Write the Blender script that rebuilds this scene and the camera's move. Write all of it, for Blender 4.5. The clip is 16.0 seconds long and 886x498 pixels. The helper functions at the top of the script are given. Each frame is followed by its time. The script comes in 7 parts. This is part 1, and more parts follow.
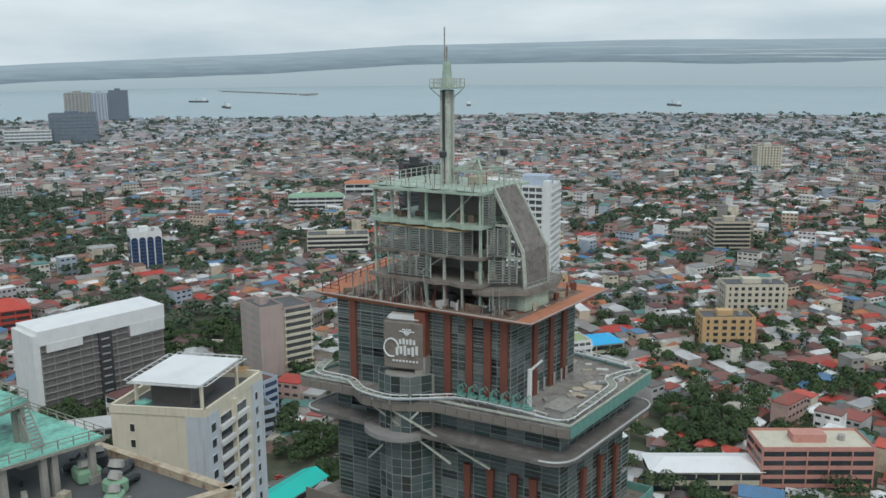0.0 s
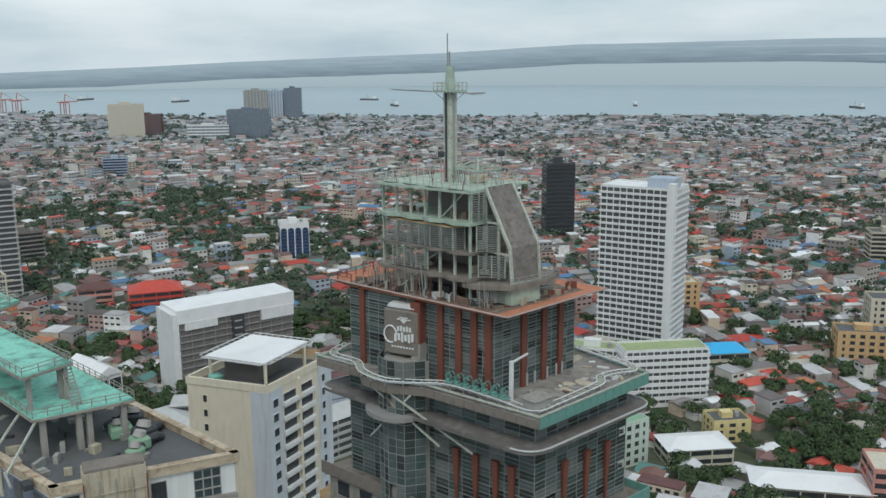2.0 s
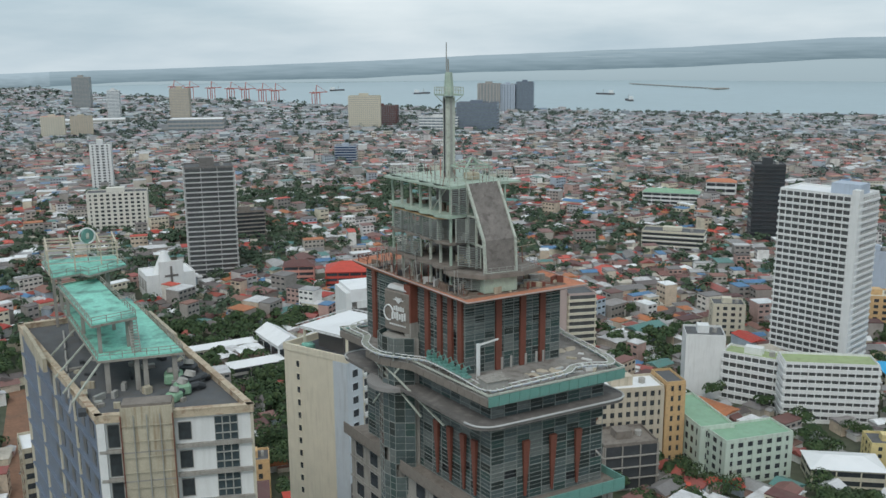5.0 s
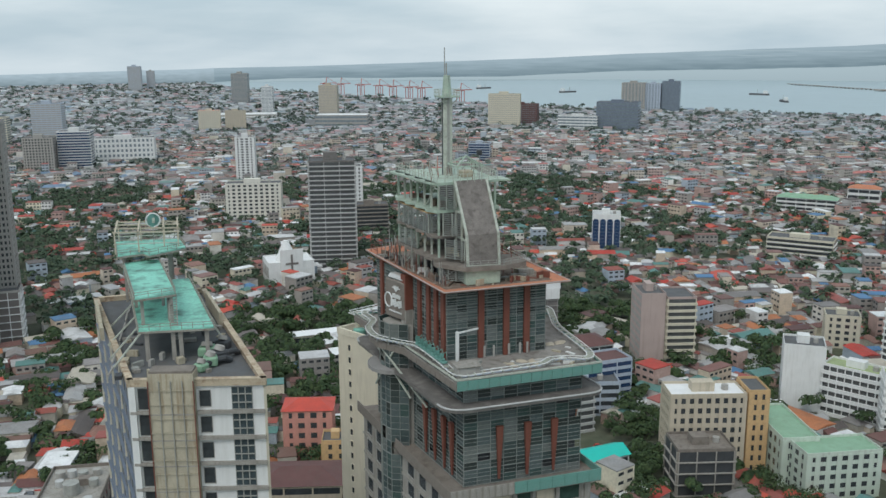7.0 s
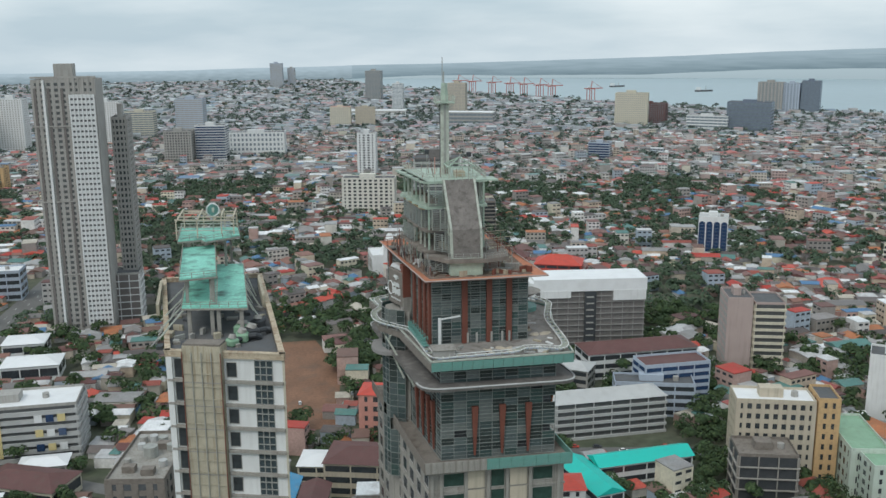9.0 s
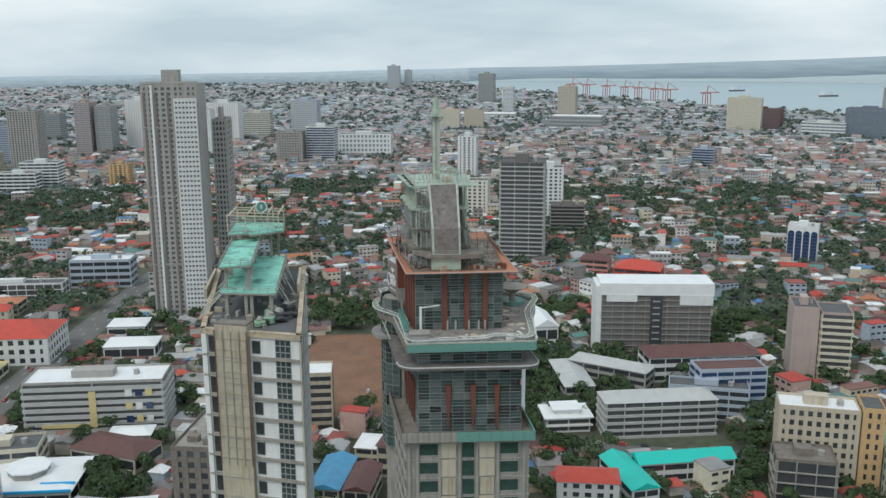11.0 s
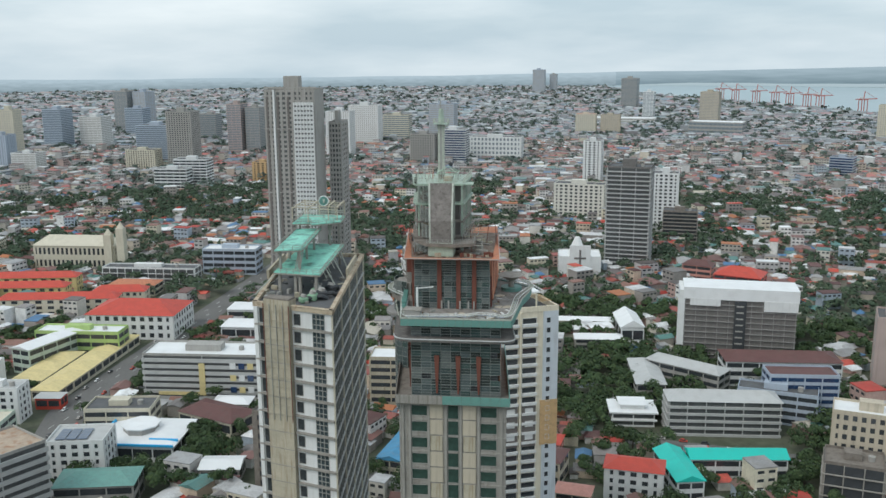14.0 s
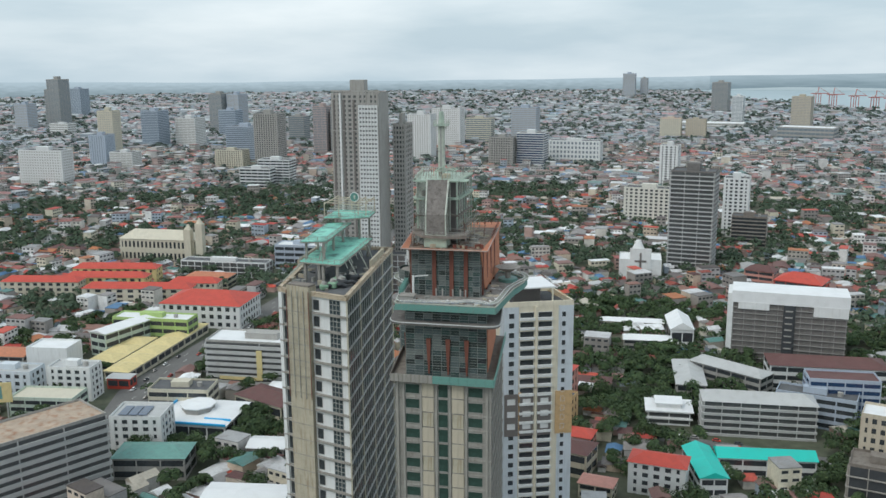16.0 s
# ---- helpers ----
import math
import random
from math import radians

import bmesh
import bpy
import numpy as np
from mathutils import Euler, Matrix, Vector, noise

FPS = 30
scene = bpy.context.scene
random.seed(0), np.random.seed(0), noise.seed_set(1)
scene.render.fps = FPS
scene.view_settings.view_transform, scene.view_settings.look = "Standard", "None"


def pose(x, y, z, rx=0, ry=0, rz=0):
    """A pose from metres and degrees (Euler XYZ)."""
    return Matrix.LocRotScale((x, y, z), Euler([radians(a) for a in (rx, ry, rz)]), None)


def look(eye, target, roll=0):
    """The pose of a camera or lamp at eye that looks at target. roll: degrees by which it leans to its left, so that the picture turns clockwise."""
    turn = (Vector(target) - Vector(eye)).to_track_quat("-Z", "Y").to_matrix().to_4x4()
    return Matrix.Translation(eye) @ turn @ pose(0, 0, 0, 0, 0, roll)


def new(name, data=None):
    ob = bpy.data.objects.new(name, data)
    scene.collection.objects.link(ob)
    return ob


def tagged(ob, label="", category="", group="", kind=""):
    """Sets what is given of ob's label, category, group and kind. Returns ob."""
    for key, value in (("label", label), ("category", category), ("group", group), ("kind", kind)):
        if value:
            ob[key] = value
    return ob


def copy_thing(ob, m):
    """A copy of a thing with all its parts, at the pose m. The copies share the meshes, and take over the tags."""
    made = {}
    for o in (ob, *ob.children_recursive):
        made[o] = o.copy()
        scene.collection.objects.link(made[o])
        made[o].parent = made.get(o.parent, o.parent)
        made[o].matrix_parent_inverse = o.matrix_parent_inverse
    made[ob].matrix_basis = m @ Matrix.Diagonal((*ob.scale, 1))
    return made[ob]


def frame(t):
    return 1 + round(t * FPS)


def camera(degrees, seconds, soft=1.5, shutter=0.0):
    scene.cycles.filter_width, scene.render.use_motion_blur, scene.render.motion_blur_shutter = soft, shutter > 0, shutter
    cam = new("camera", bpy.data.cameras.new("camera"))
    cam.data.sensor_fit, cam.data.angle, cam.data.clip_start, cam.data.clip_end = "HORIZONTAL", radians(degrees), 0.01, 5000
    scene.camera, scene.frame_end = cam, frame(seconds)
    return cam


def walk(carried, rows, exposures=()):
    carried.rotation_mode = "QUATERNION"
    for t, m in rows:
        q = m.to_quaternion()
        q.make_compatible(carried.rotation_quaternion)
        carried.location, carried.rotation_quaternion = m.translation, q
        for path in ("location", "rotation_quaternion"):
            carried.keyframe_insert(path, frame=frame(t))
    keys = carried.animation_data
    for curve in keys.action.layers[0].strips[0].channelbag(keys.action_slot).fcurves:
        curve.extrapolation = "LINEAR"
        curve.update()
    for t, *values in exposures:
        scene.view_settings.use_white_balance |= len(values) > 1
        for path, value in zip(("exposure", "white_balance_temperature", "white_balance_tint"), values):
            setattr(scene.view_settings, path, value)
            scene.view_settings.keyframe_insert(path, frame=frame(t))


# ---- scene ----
cam = camera(50.90, 16.0)


def eye_pose(x, y, z, yaw, pitch, roll):
    return pose(x, y, z, 0, 0, yaw) @ pose(0, 0, 0, 90 + pitch) @ pose(0, 0, 0, 0, 0, -roll)


ROWS = [
    (0.0, -108.74, -91.93, 181.16, -50.238, -12.131, 0.318),
    (0.5, -106.10, -98.17, 181.00, -47.717, -12.074, 0.341),
    (1.0, -102.97, -104.26, 181.17, -45.121, -12.073, 0.350),
    (1.5, -99.56, -110.40, 181.54, -42.384, -12.079, 0.368),
    (2.0, -95.82, -116.35, 181.97, -39.738, -12.124, 0.379),
    (2.5, -91.88, -122.09, 182.33, -37.142, -12.201, 0.378),
    (3.0, -87.57, -127.85, 182.70, -34.614, -12.281, 0.369),
    (3.5, -83.11, -133.92, 183.24, -32.042, -12.353, 0.377),
    (4.0, -78.54, -140.62, 183.97, -29.480, -12.411, 0.405),
    (6.5, -51.91, -163.65, 184.31, -17.970, -12.443, 0.304),
    (7.0, -45.95, -169.65, 185.20, -15.533, -12.499, 0.308),
    (7.5, -40.09, -175.63, 186.09, -13.271, -12.565, 0.330),
    (8.0, -34.20, -181.03, 186.78, -11.125, -12.609, 0.353),
    (8.5, -28.22, -185.56, 187.26, -9.060, -12.621, 0.349),
    (9.0, -22.17, -189.75, 187.59, -7.123, -12.621, 0.351),
    (11.5, 10.02, -220.17, 192.37, 1.825, -12.448, 0.312),
    (12.0, 15.29, -224.42, 192.87, 3.306, -12.445, 0.314),
    (12.5, 20.69, -228.70, 193.34, 4.780, -12.425, 0.330),
    (13.0, 26.96, -233.80, 193.87, 6.290, -12.378, 0.347),
    (13.5, 34.51, -239.17, 194.49, 7.876, -12.297, 0.359),
    (14.0, 42.90, -244.37, 195.10, 9.513, -12.227, 0.374),
    (14.5, 51.47, -249.10, 195.58, 11.147, -12.160, 0.390),
    (15.0, 59.52, -253.17, 195.87, 12.686, -12.091, 0.395),
    (15.5, 66.61, -256.28, 195.97, 14.115, -12.041, 0.399),
    (16.0, 72.34, -258.32, 195.91, 15.275, -11.977, 0.426),
]
walk(cam, [(t, eye_pose(*row)) for t, *row in ROWS], [(0.0, -0.12, 6270, 8), (4.0, -0.11, 6270, 8), (9.0, -0.03, 6310, 8), (16.0, 0.06, 6310, 8)])

# ---- sky and sun: a bright overcast day ----
world = bpy.data.worlds.new("overcast_sky")
scene.world = world
world.use_nodes = True
wn, wl = world.node_tree.nodes, world.node_tree.links
wn.clear()
SUN_EL, SUN_AZ = 52.0, 218.0
sky = wn.new("ShaderNodeTexSky")
sky.sky_type, sky.sun_disc = "NISHITA", False
sky.sun_elevation, sky.sun_rotation = radians(SUN_EL), radians(SUN_AZ)
skyc = wn.new("ShaderNodeMix")
skyc.data_type, skyc.blend_type = "RGBA", "MULTIPLY"
skyc.inputs["Factor"].default_value = 1.0
skyc.inputs["B"].default_value = (0.10, 0.10, 0.10, 1)
tex = wn.new("ShaderNodeTexCoord")
wmap = wn.new("ShaderNodeMapping")
wmap.inputs["Scale"].default_value = (1.0, 1.0, 5.0)
wnoise = wn.new("ShaderNodeTexNoise")
wnoise.inputs["Scale"].default_value, wnoise.inputs["Detail"].default_value = 2.2, 7.0
wramp = wn.new("ShaderNodeValToRGB")
wramp.color_ramp.elements[0].position, wramp.color_ramp.elements[0].color = 0.38, (0.55, 0.665, 0.74, 1)
wramp.color_ramp.elements[1].position, wramp.color_ramp.elements[1].color = 0.64, (0.93, 0.985, 1.01, 1)
wmix = wn.new("ShaderNodeMix")
wmix.data_type = "RGBA"
wmix.inputs["Factor"].default_value = 0.88
bg = wn.new("ShaderNodeBackground")
bg.inputs["Strength"].default_value = 1.0
wout = wn.new("ShaderNodeOutputWorld")
wl.new(sky.outputs["Color"], skyc.inputs["A"])
wl.new(tex.outputs["Generated"], wmap.inputs["Vector"])
wl.new(wmap.outputs["Vector"], wnoise.inputs["Vector"])
wl.new(wnoise.outputs["Fac"], wramp.inputs["Fac"])
wl.new(skyc.outputs["Result"], wmix.inputs["A"])
wl.new(wramp.outputs["Color"], wmix.inputs["B"])
wl.new(wmix.outputs["Result"], bg.inputs["Color"])
wl.new(bg.outputs["Background"], wout.inputs["Surface"])
sun = new("sun", bpy.data.lights.new("sun", "SUN"))
sun.data.energy, sun.data.angle, sun.data.color = 1.25, radians(28), (1.0, 0.94, 0.86)
sun.matrix_world = look((0, 0, 900), (0 - 900 * math.sin(radians(SUN_AZ)) / math.tan(radians(SUN_EL)), 0 - 900 * math.cos(radians(SUN_AZ)) / math.tan(radians(SUN_EL)), 0))
scene.view_settings.exposure = 0.0


# ---- materials ----
def material(name, color, rough=0.8, metal=0.0, vary=0.25, scale=0.4, fine=6.0, bump=0.15, stain=0.0, stain_color=(0.12, 0.10, 0.08), streaks=False):
    """A surface with tone that varies at a large and a small scale, a fine relief and, if asked, blotched or streaked stains."""
    m = bpy.data.materials.new(name)
    m.use_nodes = True
    n, l = m.node_tree.nodes, m.node_tree.links
    b = n["Principled BSDF"]
    b.inputs["Roughness"].default_value, b.inputs["Metallic"].default_value = rough, metal
    co = n.new("ShaderNodeTexCoord")
    big = n.new("ShaderNodeTexNoise")
    big.inputs["Scale"].default_value, big.inputs["Detail"].default_value = scale, 5.0
    small = n.new("ShaderNodeTexNoise")
    small.inputs["Scale"].default_value, small.inputs["Detail"].default_value = fine, 3.0
    l.new(co.outputs["Object"], big.inputs["Vector"])
    l.new(co.outputs["Object"], small.inputs["Vector"])
    add = n.new("ShaderNodeMath")
    add.operation = "ADD"
    l.new(big.outputs["Fac"], add.inputs[0])
    l.new(small.outputs["Fac"], add.inputs[1])
    ramp = n.new("ShaderNodeMapRange")
    ramp.inputs["From Min"].default_value, ramp.inputs["From Max"].default_value = 0.6, 1.4
    ramp.inputs["To Min"].default_value, ramp.inputs["To Max"].default_value = 1 - vary, 1 + vary
    l.new(add.outputs[0], ramp.inputs["Value"])
    mul = n.new("ShaderNodeMix")
    mul.data_type, mul.blend_type = "RGBA", "MULTIPLY"
    mul.inputs["Factor"].default_value = 1.0
    mul.inputs["A"].default_value = (*color, 1)
    l.new(ramp.outputs["Result"], mul.inputs["B"])
    out = mul.outputs["Result"]
    if stain > 0:
        st = n.new("ShaderNodeTexNoise")
        st.inputs["Scale"].default_value, st.inputs["Detail"].default_value = scale * 1.7, 8.0
        mp = n.new("ShaderNodeMapping")
        mp.inputs["Scale"].default_value = (3.0, 3.0, 0.25) if streaks else (1, 1, 1)
        l.new(co.outputs["Object"], mp.inputs["Vector"])
        l.new(mp.outputs["Vector"], st.inputs["Vector"])
        sr = n.new("ShaderNodeMapRange")
        sr.inputs["From Min"].default_value, sr.inputs["From Max"].default_value = 0.5, 0.72
        sr.inputs["To Max"].default_value = stain
        l.new(st.outputs["Fac"], sr.inputs["Value"])
        mx = n.new("ShaderNodeMix")
        mx.data_type = "RGBA"
        mx.inputs["B"].default_value = (*stain_color, 1)
        l.new(sr.outputs["Result"], mx.inputs["Factor"])
        l.new(out, mx.inputs["A"])
        out = mx.outputs["Result"]
    l.new(out, b.inputs["Base Color"])
    if bump > 0:
        bp = n.new("ShaderNodeBump")
        bp.inputs["Strength"].default_value, bp.inputs["Distance"].default_value = bump, 0.15
        l.new(small.outputs["Fac"], bp.inputs["Height"])
        l.new(bp.outputs["Normal"], b.inputs["Normal"])
    return m


def palette(name, colors, per_object=False, rough=0.7, stain=0.35, metal=0.0, vary=0.22, stain_color=(0.16, 0.13, 0.10)):
    """One surface whose colour is drawn piece by piece from a list of colours."""
    m = material(name, (0.5, 0.5, 0.5), rough, metal, vary, 0.12, 1.1, 0.1, stain, stain_color)
    n, l = m.node_tree.nodes, m.node_tree.links
    if per_object:
        src = n.new("ShaderNodeObjectInfo").outputs["Random"]
    else:
        src = n.new("ShaderNodeNewGeometry").outputs["Random Per Island"]
    ramp = n.new("ShaderNodeValToRGB")
    ramp.color_ramp.interpolation = "CONSTANT"
    e = ramp.color_ramp.elements
    while len(e) < len(colors):
        e.new(0.5)
    for i, c in enumerate(colors):
        e[i].position = i / len(colors)
        e[i].color = (*c, 1)
    l.new(src, ramp.inputs["Fac"])
    for node in n:
        if node.bl_idname == "ShaderNodeMix" and node.blend_type == "MULTIPLY":
            l.new(ramp.outputs["Color"], node.inputs["A"])
    return m


def glass(name, color, rough=0.08, vary=0.35):
    """Tinted window glass over a dark room: a dark glossy sheet whose panes differ a little."""
    m = material(name, color, rough, 0.0, vary, 0.22, 0.9, 0.0)
    m.node_tree.nodes["Principled BSDF"].inputs["IOR"].default_value = 1.55
    return m


ROOFS = [(0.29, 0.075, 0.055), (0.50, 0.50, 0.50), (0.13, 0.055, 0.05), (0.27, 0.265, 0.26), (0.70, 0.71, 0.71), (0.10, 0.085, 0.08), (0.25, 0.13, 0.10), (0.19, 0.18, 0.175),
         (0.46, 0.42, 0.35), (0.42, 0.055, 0.04), (0.10, 0.22, 0.20), (0.21, 0.10, 0.085), (0.10, 0.045, 0.042), (0.09, 0.20, 0.35), (0.78, 0.79, 0.79), (0.17, 0.10, 0.08),
         (0.42, 0.16, 0.07), (0.52, 0.09, 0.06), (0.30, 0.09, 0.075), (0.36, 0.36, 0.36), (0.58, 0.58, 0.58), (0.15, 0.13, 0.125), (0.22, 0.12, 0.105), (0.38, 0.375, 0.37), (0.16, 0.08, 0.07), (0.27, 0.25, 0.24)]
WALLS = [(0.66, 0.63, 0.57), (0.43, 0.40, 0.35), (0.78, 0.77, 0.74), (0.36, 0.33, 0.30), (0.60, 0.49, 0.38), (0.50, 0.49, 0.48), (0.60, 0.53, 0.44), (0.30, 0.28, 0.26), (0.48, 0.33, 0.29), (0.66, 0.61, 0.48), (0.40, 0.47, 0.54), (0.70, 0.68, 0.66)]
M_ROOF_MANY = palette("tin_roofs", ROOFS)
M_WALL_MANY = palette("house_walls", WALLS, stain=0.3)
M_WALL_ONE = palette("house_wall", WALLS, True, stain=0.3)
# mid-distance roofs and walls: some haze mixed into the base colours
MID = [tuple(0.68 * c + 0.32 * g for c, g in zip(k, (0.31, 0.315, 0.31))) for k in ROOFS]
M_ROOF_MID = palette("hazed_tin_roofs", MID, stain=0.2)
M_WALL_MID = palette("hazed_house_walls", [tuple(0.7 * c + 0.3 * g for c, g in zip(k, (0.41, 0.415, 0.41))) for k in WALLS], stain=0.2)
# far roofs and walls: more haze put into the base colours
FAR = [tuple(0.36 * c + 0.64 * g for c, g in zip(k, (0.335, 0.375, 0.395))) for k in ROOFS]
M_ROOF_FAR = palette("haze_paled_roofs", FAR, stain=0.15)
M_BLOCK_FAR = palette("haze_paled_blocks", [(0.42, 0.44, 0.46), (0.34, 0.36, 0.38), (0.54, 0.54, 0.53), (0.28, 0.32, 0.35), (0.44, 0.40, 0.37), (0.30, 0.28, 0.28), (0.36, 0.41, 0.45)], stain=0.15)
M_LEAF = palette("foliage", [(0.036, 0.066, 0.026), (0.048, 0.082, 0.030), (0.028, 0.055, 0.024), (0.064, 0.098, 0.036), (0.040, 0.070, 0.028)], rough=0.95, stain=0.35, stain_color=(0.085, 0.108, 0.040), vary=0.5)
# far leaf green, paled and blued in its colour for haze
M_LEAF_FAR = palette("haze_paled_foliage", [(0.090, 0.122, 0.100), (0.105, 0.136, 0.112), (0.078, 0.108, 0.092), (0.12, 0.148, 0.122)], rough=0.9, stain=0.0)
M_BARK = material("bark", (0.13, 0.10, 0.08))
M_CONC = material("concrete", (0.32, 0.305, 0.275), 0.9, stain=0.5, streaks=True, scale=0.25)
M_GRIME = material("brown_grimy_floor", (0.17, 0.125, 0.095), 0.95, vary=0.45, stain=0.7, stain_color=(0.36, 0.33, 0.29), scale=0.5)
M_DIRTY = material("stained_concrete", (0.215, 0.19, 0.165), 0.92, stain=0.7, scale=0.3)
M_SLAB = material("weathered_grey_slab", (0.20, 0.18, 0.165), 0.9, vary=0.4, stain=0.75, stain_color=(0.10, 0.085, 0.08), scale=0.6)
M_MULLION = material("weathered_grey_green_bar", (0.245, 0.265, 0.25), 0.6, vary=0.3, stain=0.4, stain_color=(0.14, 0.12, 0.10), scale=0.6)
M_BANDTOP = material("dark_wet_concrete", (0.145, 0.135, 0.125), 0.8, vary=0.35, stain=0.7, stain_color=(0.27, 0.25, 0.23), scale=0.25)
M_DECKTOP = material("dusty_grey_deck", (0.27, 0.255, 0.235), 0.9, vary=0.35, stain=0.8, stain_color=(0.14, 0.12, 0.10), scale=0.35)
M_PARAPET = material("rust_stained_tan_parapet", (0.50, 0.42, 0.31), 0.9, vary=0.3, stain=0.85, stain_color=(0.23, 0.125, 0.07), scale=0.45)
M_RAIL = material("rusty_brown_grey_rail", (0.30, 0.285, 0.25), 0.7, vary=0.3, stain=0.6, stain_color=(0.20, 0.12, 0.08), scale=0.7)
M_STEEL = material("pale_painted_steel", (0.47, 0.50, 0.435), 0.55, vary=0.25, stain=0.55, stain_color=(0.25, 0.22, 0.18), scale=0.8)
M_PALEGREEN = material("faded_green_plate", (0.38, 0.47, 0.385), 0.6, vary=0.25, stain=0.6, stain_color=(0.30, 0.34, 0.30), scale=0.5)
M_GREENDECK = material("mint_green_deck", (0.24, 0.58, 0.47), 0.6, vary=0.3, fine=1.6, stain=0.95, stain_color=(0.06, 0.11, 0.09), scale=0.16)
M_TEAL = material("teal_fascia", (0.14, 0.31, 0.27), 0.5, vary=0.2, stain=0.4, stain_color=(0.18, 0.22, 0.2), scale=0.5)
M_ORANGE = material("rust_orange_plate", (0.50, 0.20, 0.11), 0.75, vary=0.2, stain=0.5, stain_color=(0.24, 0.12, 0.08), scale=0.5)
M_RUST = material("rust_brown_panel", (0.18, 0.06, 0.04), 0.7, vary=0.25, stain=0.4, stain_color=(0.13, 0.06, 0.04), scale=0.4, streaks=True)
M_GLASS = glass("blue_grey_glass", (0.055, 0.075, 0.085))
M_PANES = palette("mixed_facade_panes", [(0.062, 0.086, 0.086), (0.082, 0.108, 0.108), (0.115, 0.142, 0.140), (0.040, 0.050, 0.048), (0.155, 0.172, 0.165), (0.060, 0.096, 0.090), (0.098, 0.124, 0.126), (0.050, 0.066, 0.064)], True, 0.12, 0.2)
# also carries the shade inside open galleries, balconies and bare floors
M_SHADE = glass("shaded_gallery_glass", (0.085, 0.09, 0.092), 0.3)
# panes of far towers: haze and sky reflection put into the colour
M_HAZEGLASS = glass("haze_paled_glass", (0.20, 0.24, 0.27), 0.15)
M_LIME = material("lime_green_paint", (0.40, 0.54, 0.20), 0.8, vary=0.12, stain=0.25, streaks=True, scale=0.2)
M_PALEROOF = material("pale_grey_metal_roof", (0.47, 0.475, 0.465), 0.5, vary=0.12, stain=0.35, stain_color=(0.33, 0.32, 0.30), scale=0.12)
M_GLASSG = glass("green_glass", (0.036, 0.070, 0.058))
M_DARK = glass("dark_window_glass", (0.045, 0.052, 0.058))
M_FRAME = material("grey_frame", (0.33, 0.335, 0.31), 0.6, vary=0.3, scale=0.6)
M_WHITE = material("white_paint", (0.72, 0.73, 0.72), 0.7, vary=0.1, stain=0.25, stain_color=(0.42, 0.41, 0.38), streaks=True, scale=0.2)
M_CREAM = material("cream_paint", (0.60, 0.56, 0.45), 0.8, vary=0.12, stain=0.35, stain_color=(0.36, 0.33, 0.26), streaks=True, scale=0.2)
M_IVORY = material("ivory_paint", (0.68, 0.66, 0.59), 0.8, vary=0.12, stain=0.35, stain_color=(0.45, 0.43, 0.37), streaks=True, scale=0.2)
M_MINTWALL = material("pale_mint_render", (0.52, 0.60, 0.52), 0.85, vary=0.12, stain=0.3, streaks=True, scale=0.15)
M_OCHRE = material("ochre_paint", (0.58, 0.39, 0.20), 0.8, vary=0.12, stain=0.25)
M_PALEBLUE = material("blue_white_paint", (0.60, 0.65, 0.69), 0.75, vary=0.1, stain=0.2, streaks=True, scale=0.2)
M_WARM = material("warm_cream_paint", (0.76, 0.70, 0.56), 0.8, vary=0.1, stain=0.35, stain_color=(0.50, 0.45, 0.34), streaks=True, scale=0.25)
M_BLUEGREY = material("pale_blue_paint", (0.42, 0.48, 0.56), 0.75, vary=0.1, stain=0.2, streaks=True, scale=0.2)
M_TAN = material("tan_render", (0.45, 0.41, 0.315), 0.9, vary=0.25, stain=0.7, stain_color=(0.27, 0.19, 0.11), scale=0.3, streaks=True)
M_GREY = material("grey_render", (0.37, 0.36, 0.335), 0.85, vary=0.15, stain=0.3, streaks=True, scale=0.15)
M_GRIDWALL = material("grey_brown_louvred_wall", (0.17, 0.16, 0.15), 0.75, vary=0.3, scale=0.4, stain=0.3, stain_color=(0.08, 0.08, 0.08), streaks=True)
M_SLABEDGE = material("dull_grey_slab_edge", (0.27, 0.26, 0.25), 0.85, vary=0.2, scale=0.3)
M_BROWN = material("brown_grey_cladding", (0.17, 0.155, 0.145), 0.7, vary=0.15, scale=0.2)
M_BLACK = material("machinery_and_shade_black", (0.05, 0.055, 0.06), 0.6)
M_WHITEROOF = material("white_metal_roof", (0.78, 0.79, 0.79), 0.45, vary=0.08, stain=0.2, stain_color=(0.5, 0.49, 0.47), scale=0.1)
M_ROOFGREY = material("bitumen_roof", (0.11, 0.115, 0.12), 0.9, vary=0.3, stain=0.4, scale=0.2)
M_RED = material("red_tin_roof", (0.52, 0.07, 0.045), 0.6, vary=0.15, stain=0.3, stain_color=(0.28, 0.06, 0.05), scale=0.2)
M_MAROON = material("maroon_tin_roof", (0.13, 0.06, 0.055), 0.7, vary=0.2, stain=0.3, scale=0.2)
M_TURQ = material("turquoise_roof", (0.02, 0.52, 0.44), 0.5, vary=0.08, stain=0.1, scale=0.1)
M_SKYBLUE = material("sky_blue_sheet", (0.04, 0.42, 0.78), 0.5, vary=0.1)
M_BLUETIN = material("blue_corrugated_tin", (0.07, 0.27, 0.46), 0.6, vary=0.2, stain=0.4, stain_color=(0.22, 0.27, 0.30), scale=0.25)
M_OLIVE = material("olive_green_roof", (0.33, 0.40, 0.20), 0.6, vary=0.15, stain=0.25, scale=0.2)
M_STEELBLUE = material("slate_blue_cladding", (0.15, 0.185, 0.24), 0.45, vary=0.2, stain=0.25, stain_color=(0.24, 0.26, 0.28), streaks=True, scale=0.2)
